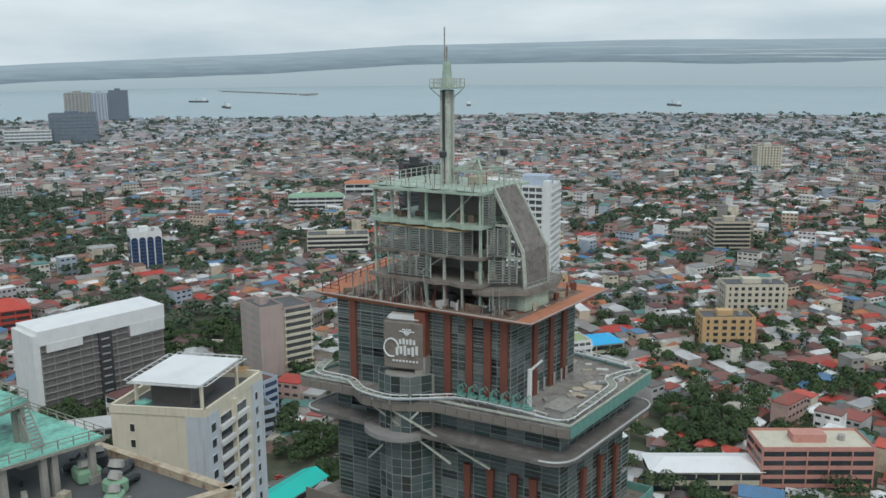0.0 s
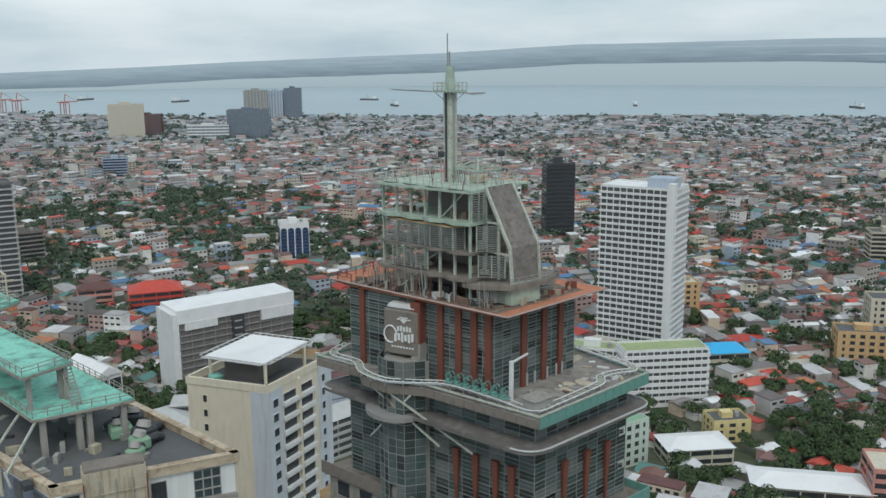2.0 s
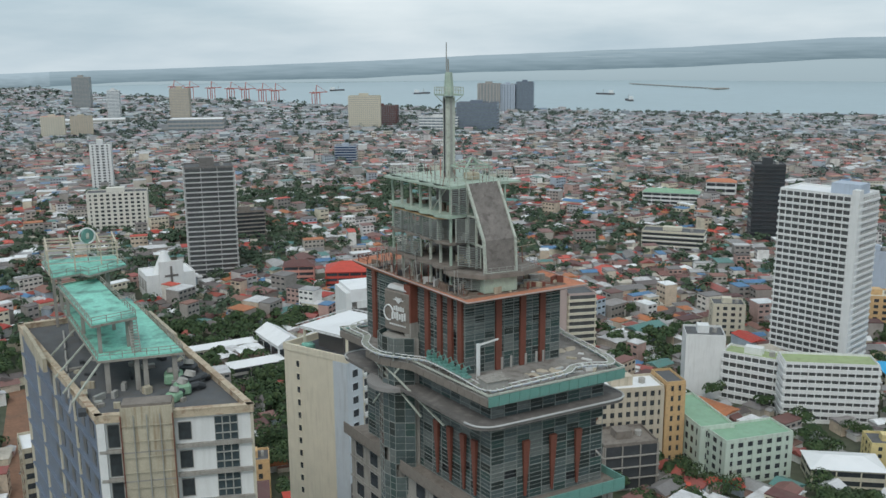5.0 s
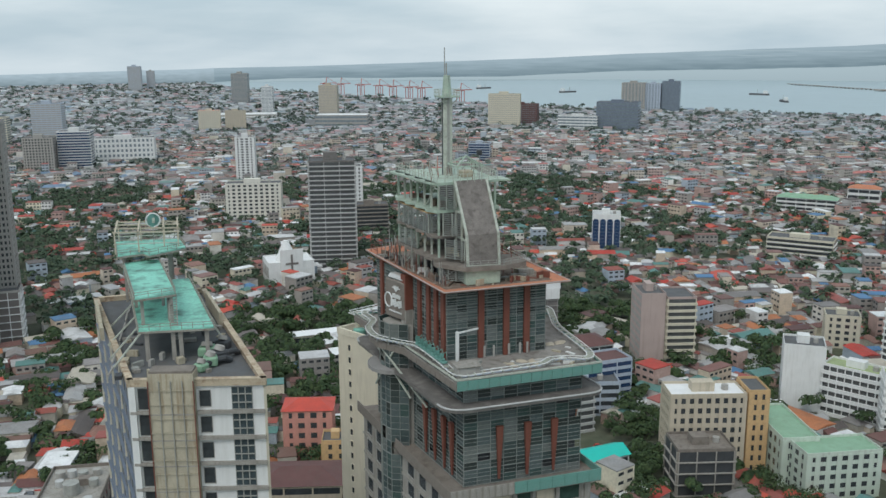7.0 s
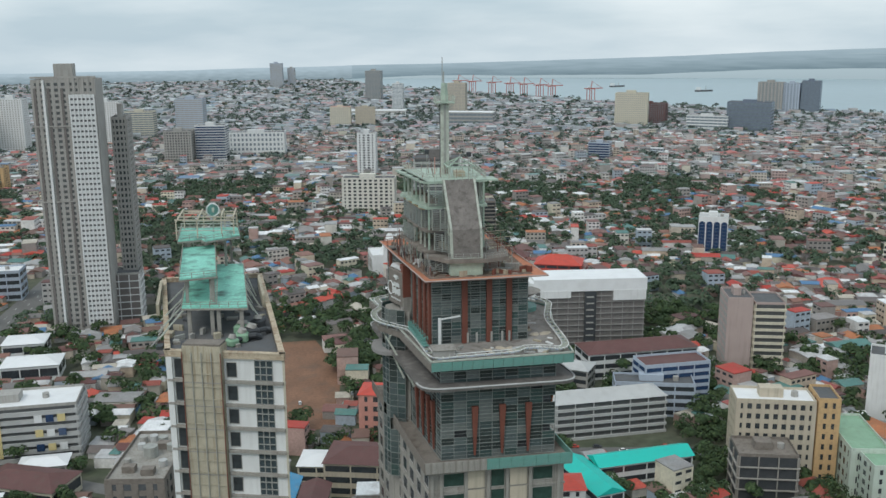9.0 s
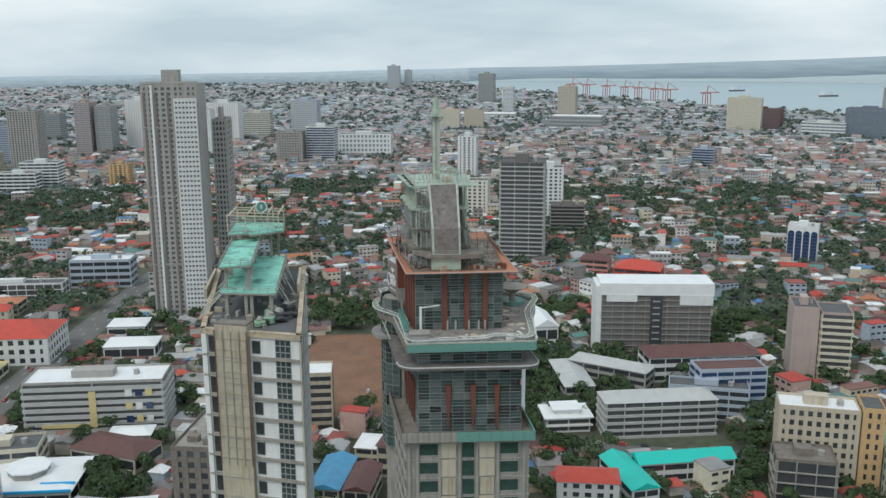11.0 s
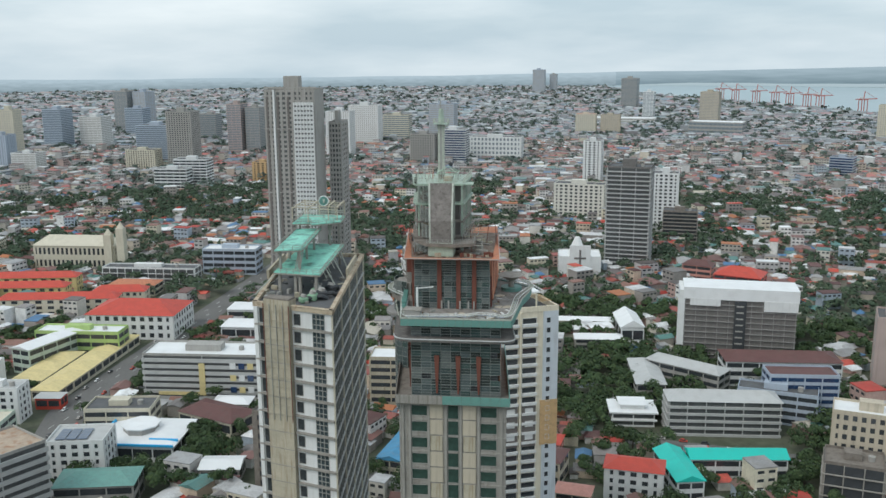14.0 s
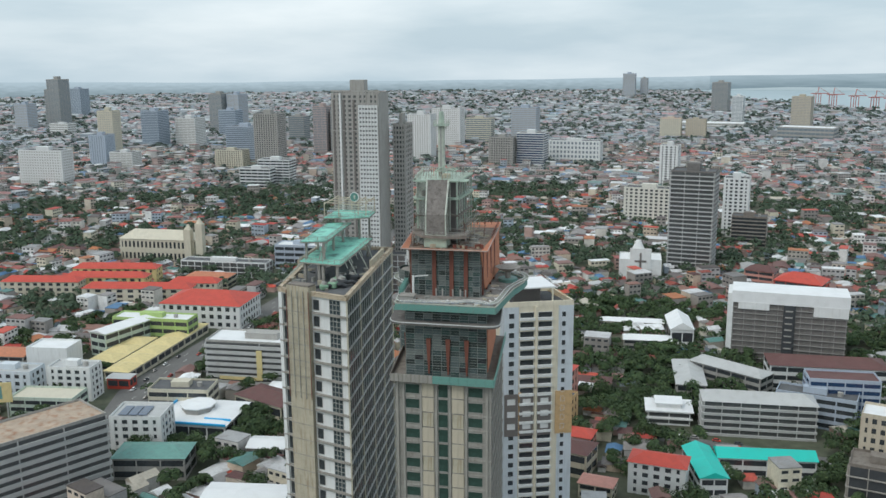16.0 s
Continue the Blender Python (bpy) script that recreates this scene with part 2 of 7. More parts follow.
M_GREENROOF = material("pale_green_roof", (0.24, 0.40, 0.27), 0.6, vary=0.15, stain=0.2, scale=0.2)
M_BEIGE = material("beige_render", (0.52, 0.46, 0.36), 0.85, vary=0.1, stain=0.3, streaks=True, scale=0.15)
M_PINK = material("pinkish_render", (0.45, 0.36, 0.33), 0.85, vary=0.1, stain=0.2, streaks=True, scale=0.1)
M_CORAL = material("coral_paint", (0.55, 0.27, 0.22), 0.8, vary=0.12, stain=0.2)
M_YELLOW = material("yellow_canopy", (0.66, 0.55, 0.27), 0.7, vary=0.12, stain=0.2)
M_BLUEGLASS = glass("navy_glass", (0.03, 0.06, 0.13))
M_ASPHALT = material("asphalt", (0.15, 0.147, 0.14), 0.9, vary=0.25, stain=0.3, stain_color=(0.16, 0.15, 0.14), scale=0.05, fine=0.8)
M_LINE = material("road_paint", (0.6, 0.6, 0.58), 0.8)
M_EARTH = material("bare_red_earth", (0.22, 0.12, 0.075), 0.95, vary=0.3, stain=0.4, scale=0.06, fine=0.6)


# ---- mesh tools ----
def mesh_of(bm, mats):
    me = bpy.data.meshes.new("mesh")
    bm.normal_update()
    bm.to_mesh(me)
    bm.free()
    for m in (mats if isinstance(mats, (list, tuple)) else [mats]):
        me.materials.append(m)
    return me


def part(name, bm, mats, parent=None, label=""):
    me = bm if isinstance(bm, bpy.types.Mesh) else mesh_of(bm, mats)
    ob = new(name, me)
    ob.parent = parent
    if label:
        tagged(ob, label)
    return ob


def thing(name, label, category, x=0.0, y=0.0, z=0.0, rz=0.0, group="", kind=""):
    ob = new(name)
    ob.empty_display_size = 1
    ob.matrix_basis = pose(x, y, z, 0, 0, rz)
    return tagged(ob, label, category, group, kind)


def box(bm, x0, y0, z0, x1, y1, z1, mi=0):
    v = [bm.verts.new(p) for p in ((x0, y0, z0), (x1, y0, z0), (x1, y1, z0), (x0, y1, z0), (x0, y0, z1), (x1, y0, z1), (x1, y1, z1), (x0, y1, z1))]
    for f in ((0, 3, 2, 1), (4, 5, 6, 7), (0, 1, 5, 4), (1, 2, 6, 5), (2, 3, 7, 6), (3, 0, 4, 7)):
        bm.faces.new([v[i] for i in f]).material_index = mi
    return bm


def cuboid(x0, y0, z0, x1, y1, z1, bevel=0.0):
    bm = box(bmesh.new(), x0, y0, z0, x1, y1, z1)
    if bevel:
        bmesh.ops.bevel(bm, geom=bm.edges[:], offset=bevel, segments=1, affect="EDGES")
    return bm


def prism(poly, z0, z1, bm=None):
    bm = bm or bmesh.new()
    a = [bm.verts.new((x, y, z0)) for x, y in poly]
    b = [bm.verts.new((x, y, z1)) for x, y in poly]
    n = len(poly)
    bm.faces.new(a[::-1])
    bm.faces.new(b)
    for i in range(n):
        bm.faces.new((a[i], a[(i + 1) % n], b[(i + 1) % n], b[i]))
    return bm


def beam(p, q, r=0.15, sides=4, bm=None, r2=None):
    """A straight bar from p to q."""
    bm = bm or bmesh.new()
    p, q = Vector(p), Vector(q)
    rot = (q - p).to_track_quat("Z", "Y").to_matrix()
    r2 = r if r2 is None else r2
    ring = lambda c, s: [bm.verts.new(c + rot @ Vector((s * math.cos(2 * math.pi * (i + 0.5) / sides), s * math.sin(2 * math.pi * (i + 0.5) / sides), 0))) for i in range(sides)]
    a, b = ring(p, r), ring(q, r2)
    for i in range(sides):
        bm.faces.new((a[i], a[(i + 1) % sides], b[(i + 1) % sides], b[i]))
    bm.faces.new(a[::-1])
    bm.faces.new(b)
    return bm


def rounded(poly, r=2.0, seg=5):
    """The outline with its corners rounded."""
    out, n = [], len(poly)
    for i in range(n):
        p0, p1, p2 = (Vector(poly[j % n]) for j in (i - 1, i, i + 1))
        a = p1 + (p0 - p1).normalized() * min(r, (p0 - p1).length * 0.45)
        b = p1 + (p2 - p1).normalized() * min(r, (p2 - p1).length * 0.45)
        for k in range(seg + 1):
            t = k / seg
            out.append(tuple((1 - t) ** 2 * a + 2 * t * (1 - t) * p1 + t * t * b))
    return out


def between(p, q):
    """Length and heading of the line from p to q in plan."""
    d = Vector(q) - Vector(p)
    return d.length, math.degrees(math.atan2(d.y, d.x))


panes_rng = random.Random(8)


def curtain_wall(parent, p, q, z0, z1, nv, nh, glass_mat=None, frame_mat=None, bar=0.16, louvres=(), gaps=0.06):
    """A glazed front from p to q: a sheet of glass with upright and level bars standing proud of it. louvres: a height range filled with level slats."""
    glass_mat, frame_mat = glass_mat or M_GLASS, frame_mat or M_FRAME
    L, a = between(p, q)
    h = z1 - z0
    cw, ch = L / nv, h / nh
    me = mesh_of(cuboid(0.03, 0, 0.03, cw - 0.03, 0.1, ch - 0.03), glass_mat)
    grid = pose(p[0], p[1], z0, 0, 0, a)
    for i in range(nv):
        for j in range(nh):
            if panes_rng.random() > gaps:
                part("pane", me, None, parent).matrix_basis = grid @ pose(i * cw, 0, j * ch)
    up = mesh_of(cuboid(-bar / 2, -bar, 0, bar / 2, 0.0, h), frame_mat)
    lv = mesh_of(cuboid(0, -bar * 0.8, -bar / 2, L, 0.0, bar / 2), frame_mat)
    thin = mesh_of(cuboid(0, -bar * 0.6, -bar * 0.28, L, 0.0, bar * 0.28), frame_mat)
    base = pose(p[0], p[1], z0, 0, 0, a)
    for i in range(nv + 1):
        o = part("mullion", up, None, parent)
        o.matrix_basis = base @ pose(i * L / nv, 0, 0)
    for j in range(nh + 1):
        o = part("transom", lv, None, parent)
        o.matrix_basis = base @ pose(0, 0, j * h / nh)
        if j % 2 == 0:
            o.scale = (1, 1.2, 1.6)
        if j < nh:
            o = part("transom", thin, None, parent)
            o.matrix_basis = base @ pose(0, 0, (j + 0.5) * h / nh)
    if louvres:
        lo, hi, n = louvres
        for k in range(n):
            o = part("louvre_slat", lv, None, parent)
            o.matrix_basis = base @ pose(0, -0.05, lo - z0 + (hi - lo) * (k + 0.5) / n)
    return None


def corners(x, y, w, d, yaw):
    """The four plan corners of a block whose front middle is x, y: front left, front right, back right, back left."""
    c, s = math.cos(radians(yaw)), math.sin(radians(yaw))
    return [(x + c * a - s * b, y + s * a + c * b) for a, b in ((-w / 2, 0), (w / 2, 0), (w / 2, d), (-w / 2, d))]


footprints = []
plots = []


def keep_clear(x, y, r):
    footprints.append((x, y, r))


def block_building(label, x, y, w, d, h, yaw=0.0, wall=None, pane=None, floors=0, name="apartment_building", category="building", roof=None, fronts="fs", bays=0, style="band", parapet=1.2, box_on_roof=True, frame=None, group="", lip=0.44):
    """A plain slab block: walls, roof with parapet and roof hut, and on its fronts a window strip for each storey, or separate windows, or balconies."""
    wall, pane, roof, frame = wall or M_GREY, pane or M_DARK, roof or M_ROOFGREY, frame or M_FRAME
    if len(label.split()) < 6:
        label += " with a flat roof" if parapet > 0.1 else " with sheet-metal roof"
    t = thing(name, label, category, x, y, 0, yaw, group)
    far = math.hypot(x, y + 100) > 700
    # beyond 1400 m dark panes take the colour paled for haze
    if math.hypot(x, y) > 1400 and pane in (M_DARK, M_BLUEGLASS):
        pane = M_HAZEGLASS
    plots.append((x - math.sin(radians(yaw)) * d / 2, y + math.cos(radians(yaw)) * d / 2, w / 2, d / 2, math.cos(radians(yaw)), math.sin(radians(yaw))))
    part("wall", cuboid(-w / 2, 0, -0.5, w / 2, d, h), wall, t)
    top = part("roof", cuboid(-w / 2 + 0.3, 0.3, h, w / 2 - 0.3, d - 0.3, h + 0.12), roof, t)
    bm = bmesh.new()
    for x0, y0, x1, y1 in ((-w / 2, 0, w / 2, 0.3), (-w / 2, d - 0.3, w / 2, d), (-w / 2, 0.3, -w / 2 + 0.3, d - 0.3), (w / 2 - 0.3, 0.3, w / 2, d - 0.3)):
        box(bm, x0, y0, h, x1, y1, h + parapet)
    part("parapet", bm, wall, top)
    if box_on_roof:
        part("roof_hut", cuboid(-w * 0.18, d * 0.35, h + 0.12, w * 0.12, d * 0.7, h + 0.05 * h + 2.5), wall, top)
        part("water_tank", beam((w * 0.28, d * 0.5, h + 0.1), (w * 0.28, d * 0.5, h + 2.4), min(1.5, w * 0.06), 10), M_GREY, top)
    floors = floors or max(2, int(h / 3.5))
    sides = {"f": ((-w / 2, 0), (w / 2, 0)), "r": ((w / 2, 0), (w / 2, d)), "l": ((-w / 2, d), (-w / 2, 0)), "b": ((w / 2, d), (-w / 2, d))}
    use = fronts
    if fronts == "fs":
        # windows only on the sides turned towards the camera's path
        face = {"f": yaw - 90, "l": yaw + 180, "r": yaw, "b": yaw + 90}
        use = "".join(s for s in "frl" if any(math.cos(radians(face[s])) * (ex - x) + math.sin(radians(face[s])) * (ey - y) > 0 for ex, ey in ((-120, -100), (0, -200), (70, -250))))
    fh = h / floors
    for s in use:
        p, q = sides[s]
        L, a = between(p, q)
        base = pose(p[0], p[1], 0, 0, 0, a)
        if far and style in ("band", "window", "slab"):
            # too far to pick the storeys apart: one mesh for each side
            a0, a1 = bmesh.new(), bmesh.new()
            n = bays or max(2, int(L / (9.0 if style == "band" else 4.2)))
            for j in range(floors):
                zc = (j + 0.55) * fh
                box(a0, 0.5, -0.07, zc - fh * 0.27, L - 0.5, 0.05, zc + fh * 0.27)
                if style == "slab":
                    box(a1, -0.4, -0.7, j * fh, L + 0.4, 0, j * fh + lip)
            if style != "slab":
                wide = 0.3 if style == "band" else L / n * 0.24
                for i in range(n + 1):
                    xc = min(max(i * L / n, wide), L - wide)
                    box(a1, xc - wide, -0.2, 0, xc + wide, 0.03, h - 0.05)
            for nm, b_, m_ in (("glazing", a0, pane), ("facade_grid", a1, wall if style != "slab" else frame)):
                o = part(nm, b_, m_, t)
                o.matrix_basis = base
                tagged(o, kind="stuff")
        elif style in ("band", "window"):
            me = mesh_of(cuboid(0.5, -0.07, -fh * 0.26, L - 0.5, 0.05, fh * 0.26), pane)
            for j in range(floors):
                o = part("window_strip", me, None, t)
                o.matrix_basis = base @ pose(0, 0, (j + 0.55) * fh)
            n = bays or max(2, min(10, int(L / (9.0 if style == "band" else 4.6))))
            wide = 0.3 if style == "band" else L / n * 0.24
            me = mesh_of(cuboid(-wide, -0.2, 0, wide, 0.03, h - 0.05), wall)
            for i in range(n + 1):
                o = part("pier", me, None, t)
                o.matrix_basis = base @ pose(min(max(i * L / n, wide), L - wide), 0, 0)
        elif style == "slab":
            me = mesh_of(cuboid(-0.4, -0.9, -0.22, L + 0.4, 0.0, lip - 0.22), frame)
            mg = mesh_of(cuboid(0.3, -0.08, -fh * 0.5 + 0.2, L - 0.3, 0.0, fh * 0.5 - 0.2), M_SHADE if pane is M_DARK else pane)
            n = bays or max(2, int(L / 6.5))
            mp = mesh_of(cuboid(-0.22, -0.6, 0.3, 0.22, 0.0, h - 0.1), frame)
            for i in range(n + 1):
                o = part("pier", mp, None, t)
                o.matrix_basis = base @ pose(min(max(i * L / n, 0.4), L - 0.4), 0, 0)
            for j in range(floors):
                o = part("floor_slab", me, None, t)
                o.matrix_basis = base @ pose(0, 0, j * fh + 0.3)
                o = part("window_strip", mg, None, t)
                o.matrix_basis = base @ pose(0, 0, (j + 0.5) * fh)
    return t


# ---- ground, sea and distance ----
def sheet(points, z, mat, name, label, category="ground", kind="structure"):
    ob = part(name, mesh_of(prism(points, z - 0.4, z), mat), None)
    return tagged(ob, label, category, kind=kind)


R_FAR = 4600.0
ring = [(R_FAR * 1.01 * math.sin(2 * math.pi * i / 96), R_FAR * 1.01 * math.cos(2 * math.pi * i / 96)) for i in range(96)]
M_RUSTROOF = material("rust_streaked_roof", (0.42, 0.33, 0.25), 0.8, vary=0.3, stain=0.8, stain_color=(0.30, 0.13, 0.06), scale=0.2)
M_GROUND = material("town_ground", (0.085, 0.092, 0.062), 0.95, vary=0.45, stain=0.92, stain_color=(0.045, 0.068, 0.032), scale=0.022, fine=0.2, bump=0)
bm = bmesh.new()
bm.faces.new([bm.verts.new((x, y, 0)) for x, y in ring][::-1])
tagged(part("ground", bm, M_GROUND), "flat town ground of earth, paving and green yards", "ground", kind="structure")
COAST = [(3400, -2600), (3100, -900), (2750, 0), (2560, 650), (2140, 1270), (1820, 1600), (1490, 1880), (1290, 2170), (1085, 2310), (890, 2550), (720, 2950), (500, 3340), (250, 3764), (60, 4600)]
M_SEA = material("grey_sea", (0.37, 0.455, 0.485), 0.6, vary=0.05, scale=0.0015, fine=0.02, bump=0.0)
tagged(part("water", prism(COAST + [(900, 4520), (2200, 4080), (3350, 3220), (4150, 2150), (4580, 900), (4600, -400), (3850, -2600)], 0.1, 0.6), M_SEA), "calm grey strait under an overcast sky", "water", kind="structure")
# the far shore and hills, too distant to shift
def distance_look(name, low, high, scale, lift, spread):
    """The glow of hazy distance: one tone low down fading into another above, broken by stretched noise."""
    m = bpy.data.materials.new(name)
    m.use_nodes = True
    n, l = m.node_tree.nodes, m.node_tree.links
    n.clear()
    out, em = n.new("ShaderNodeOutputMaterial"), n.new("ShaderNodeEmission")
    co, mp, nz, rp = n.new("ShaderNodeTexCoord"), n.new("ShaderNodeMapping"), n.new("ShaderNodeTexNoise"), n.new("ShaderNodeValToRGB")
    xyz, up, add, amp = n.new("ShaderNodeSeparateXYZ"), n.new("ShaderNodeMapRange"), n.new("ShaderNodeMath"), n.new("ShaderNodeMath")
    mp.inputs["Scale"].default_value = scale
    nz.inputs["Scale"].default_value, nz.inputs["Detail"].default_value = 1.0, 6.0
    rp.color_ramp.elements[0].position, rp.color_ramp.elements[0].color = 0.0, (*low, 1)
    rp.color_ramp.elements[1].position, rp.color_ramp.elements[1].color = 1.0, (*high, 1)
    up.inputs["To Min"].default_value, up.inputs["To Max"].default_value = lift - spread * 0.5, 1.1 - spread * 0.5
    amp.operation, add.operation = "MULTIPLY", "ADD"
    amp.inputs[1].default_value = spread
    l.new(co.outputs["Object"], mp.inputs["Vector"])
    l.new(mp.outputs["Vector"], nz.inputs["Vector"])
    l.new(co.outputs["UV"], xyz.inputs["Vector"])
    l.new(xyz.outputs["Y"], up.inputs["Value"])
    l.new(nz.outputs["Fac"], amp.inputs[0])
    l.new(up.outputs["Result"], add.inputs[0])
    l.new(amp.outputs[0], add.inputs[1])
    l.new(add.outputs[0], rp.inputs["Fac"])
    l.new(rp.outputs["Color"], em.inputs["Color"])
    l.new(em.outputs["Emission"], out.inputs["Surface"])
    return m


# self-lit backdrop tones with the distance haze painted into them
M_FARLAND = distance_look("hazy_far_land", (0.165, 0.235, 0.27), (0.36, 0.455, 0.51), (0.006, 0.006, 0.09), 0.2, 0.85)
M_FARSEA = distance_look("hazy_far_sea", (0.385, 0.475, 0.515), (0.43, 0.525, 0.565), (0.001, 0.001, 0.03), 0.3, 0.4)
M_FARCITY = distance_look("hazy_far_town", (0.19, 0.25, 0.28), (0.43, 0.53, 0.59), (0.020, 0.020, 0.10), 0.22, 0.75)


def along(pts, a):
    """Height on the backdrop by heading in degrees, straight between the given pairs."""
    for (a0, z0), (a1, z1) in zip(pts, pts[1:]):
        if a0 <= a < a1:
            return z0 + (z1 - z0) * (a - a0) / (a1 - a0)
    return pts[-1][1]


SKYLINE = ((-90, 96), (-42, 70), (-30, 52), (-16, 50), (-8, 54), (0, 66), (9, 80), (20, 104), (27, 128), (40, 162), (48, 200), (62, 218), (130, 214))
SHORE = ((1.5, 2), (6, 16), (12, 12), (20, 20), (27, 44), (35, 56), (40, 68), (48, 104), (61, 116), (68, 102), (76, 122), (130, 122))
strips = {"town": bmesh.new(), "sea": bmesh.new(), "land": bmesh.new()}
rows = []
for i in range(413):
    ad = -88 + 0.5 * i
    x, y = R_FAR * math.sin(radians(ad)), R_FAR * math.cos(radians(ad))
    top = along(SKYLINE, ad) + 4 * noise.noise((i * 0.026, 1.3, 0)) + 2.5 * noise.noise((i * 0.17, 7.7, 0))
    s = along(SHORE, ad) if ad >= 1.5 else 0.0
    if s:
        s += min(1, (ad - 1.5) / 6) * (4 * noise.noise((i * 0.11, 2.2, 4)) + 2 * noise.noise((i * 0.5, 9.2, 4)))
    rows.append((x, y, s, top))
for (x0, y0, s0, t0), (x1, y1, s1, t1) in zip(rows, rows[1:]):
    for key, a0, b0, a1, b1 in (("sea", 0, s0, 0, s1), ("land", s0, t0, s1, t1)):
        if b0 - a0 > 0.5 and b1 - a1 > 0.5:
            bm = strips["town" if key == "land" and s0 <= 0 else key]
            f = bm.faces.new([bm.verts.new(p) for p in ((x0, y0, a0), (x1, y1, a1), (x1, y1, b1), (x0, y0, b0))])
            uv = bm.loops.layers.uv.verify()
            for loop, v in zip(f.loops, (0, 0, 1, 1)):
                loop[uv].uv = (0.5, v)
# pale inlets and bright roofs between the islands
for a0, a1, z, half in ((30, 41, 138, 2.4), (31, 37, 118, 1.8), (55, 69, 186, 3.6), (60, 78, 150, 4.6), (66, 82, 172, 4.2), (70, 84, 134, 4.5)):
    prev = None
    for k in range(41):
        q = k / 40
        a = radians(a0 + (a1 - a0) * q)
        c, e = z + 2.5 * math.sin(7 * q + a0), half * math.sin(math.pi * q) ** 0.5 * (0.7 + 0.5 * noise.noise((k * 0.3, a0, 0)))
        cur = [((R_FAR - 8) * math.sin(a), (R_FAR - 8) * math.cos(a), c - e), ((R_FAR - 8) * math.sin(a), (R_FAR - 8) * math.cos(a), c + e + 0.1)]
        if prev:
            strips["sea"].faces.new([strips["sea"].verts.new(p) for p in (prev[0], cur[0], cur[1], prev[1])])
        prev = cur
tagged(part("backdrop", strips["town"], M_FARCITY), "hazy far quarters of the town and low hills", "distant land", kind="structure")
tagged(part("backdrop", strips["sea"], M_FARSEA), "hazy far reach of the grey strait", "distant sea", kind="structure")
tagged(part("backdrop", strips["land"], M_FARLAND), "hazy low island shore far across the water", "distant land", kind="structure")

# ---- landmark blocks of the town ----
block_building("slate blue seaside hotel block with ribbed windows", 1125, 2130, 62, 40, 76, -35, M_GREY, M_BLUEGLASS, 16, "hotel_building", style="window", bays=7)
block_building("slate blue seaside hotel wing of many storeys", 1215, 2090, 46, 34, 80, -35, M_STEELBLUE, M_BLUEGLASS, 17, "hotel_building", style="band")
block_building("pale slate seaside hotel wing beside the blue one", 1172, 2108, 40, 34, 74, -35, M_BLUEGREY, M_BLUEGLASS, 16, "hotel_building", style="window", bays=5)
block_building("dark blue glazed hotel podium block", 840, 1640, 88, 40, 60, -35, M_STEELBLUE, M_BLUEGLASS, 9, "hotel_building", style="slab", frame=M_STEELBLUE)
block_building("low white office building by the shore", 765, 1675, 84, 30, 31, -35, M_WHITE, M_DARK, 5, "office_building")
block_building("tall beige slab building near the port", 640, 1790, 70, 30, 73, -25, M_CREAM, M_GREY, 16, "apartment_building", style="window")
block_building("dark grey twin tower by the bay", 135, 2880, 50, 40, 92, -15, M_GREY, M_BLUEGLASS, 24, "office_tower")
block_building("slim white tower by the port", 169, 2300, 28, 26, 76, -15, M_WHITE, M_DARK, 22, "apartment_tower")
block_building("beige tower block by the port", 320, 2250, 47, 30, 78, -20, M_BEIGE, M_GREY, 20, "apartment_tower")
block_building("flat grey mall hall with a red sign", 300, 1930, 118, 60, 26, -18, M_GREY, M_DARK, 3, "mall_building", roof=M_WHITEROOF, box_on_roof=False)
block_building("slim white tower with dark window columns", 34, 1125, 26, 22, 60, -10, M_WHITE, M_DARK, 17, "apartment_tower", style="window", bays=4)
block_building("white curved apartment block with red roof edges", 22, 825, 58, 24, 40, -10, M_IVORY, M_DARK, 10, "apartment_building", style="window", bays=10)
block_building("unfinished dark tower with open floor slabs", 70, 588, 38, 28, 90, -9, M_GRIDWALL, M_SHADE, 23, "tower_block", style="slab", frame=M_PALEROOF, bays=3, lip=0.95)
block_building("white block beside the unfinished tower", 115, 763, 26, 24, 62, -6, M_WHITE, M_DARK, 16, "apartment_building", style="window", bays=5)
block_building("small dark concrete frame building", 127, 715, 34, 20, 30, -6, M_DIRTY, M_DARK, 8, "apartment_building", style="slab", frame=M_CONC)
OB = block_building("white-framed office block with tall blue glass bays", 313, 577, 25, 22, 34, -25, M_WHITE, M_BLUEGLASS, 1, "office_building", fronts="b", roof=M_PALEROOF)
for side, n, length in (("f", 4, 25), ("l", 4, 22)):
    for k in range(n):
        w = length / n
        bay = bmesh.new()
        prof = [(0.5, 4), (w - 0.5, 4), (w - 0.5, 28.4)] + [(w / 2 + (w / 2 - 0.5) * math.cos(q * math.pi / 8), 28.4 + 2.6 * math.sin(q * math.pi / 8)) for q in range(1, 8)] + [(0.5, 28.4)]
        ff = bay.faces.new([bay.verts.new((u + k * w, -0.25, z)) for u, z in prof])
        for v in bmesh.ops.extrude_face_region(bay, geom=[ff])["geom"]:
            if isinstance(v, bmesh.types.BMVert):
                v.co.y = 0.05
        glassy = part("glass_bay", bay, M_BLUEGLASS, OB, "tall arched navy glass bay")
        glassy.matrix_basis = pose(-12.5, 0, 0) if side == "f" else pose(-12.5, 22, 0, 0, 0, -90)
        for z in range(7, 29, 3):
            part("transom", cuboid(0.6 + k * w, -0.34, z, w - 0.6 + k * w, -0.25, z + 0.25), M_STEELBLUE, glassy)
block_building("blue-striped office block", 406, 1240, 34, 26, 28, -25, M_BLUEGREY, M_BLUEGLASS, 7, "office_building", style="slab")
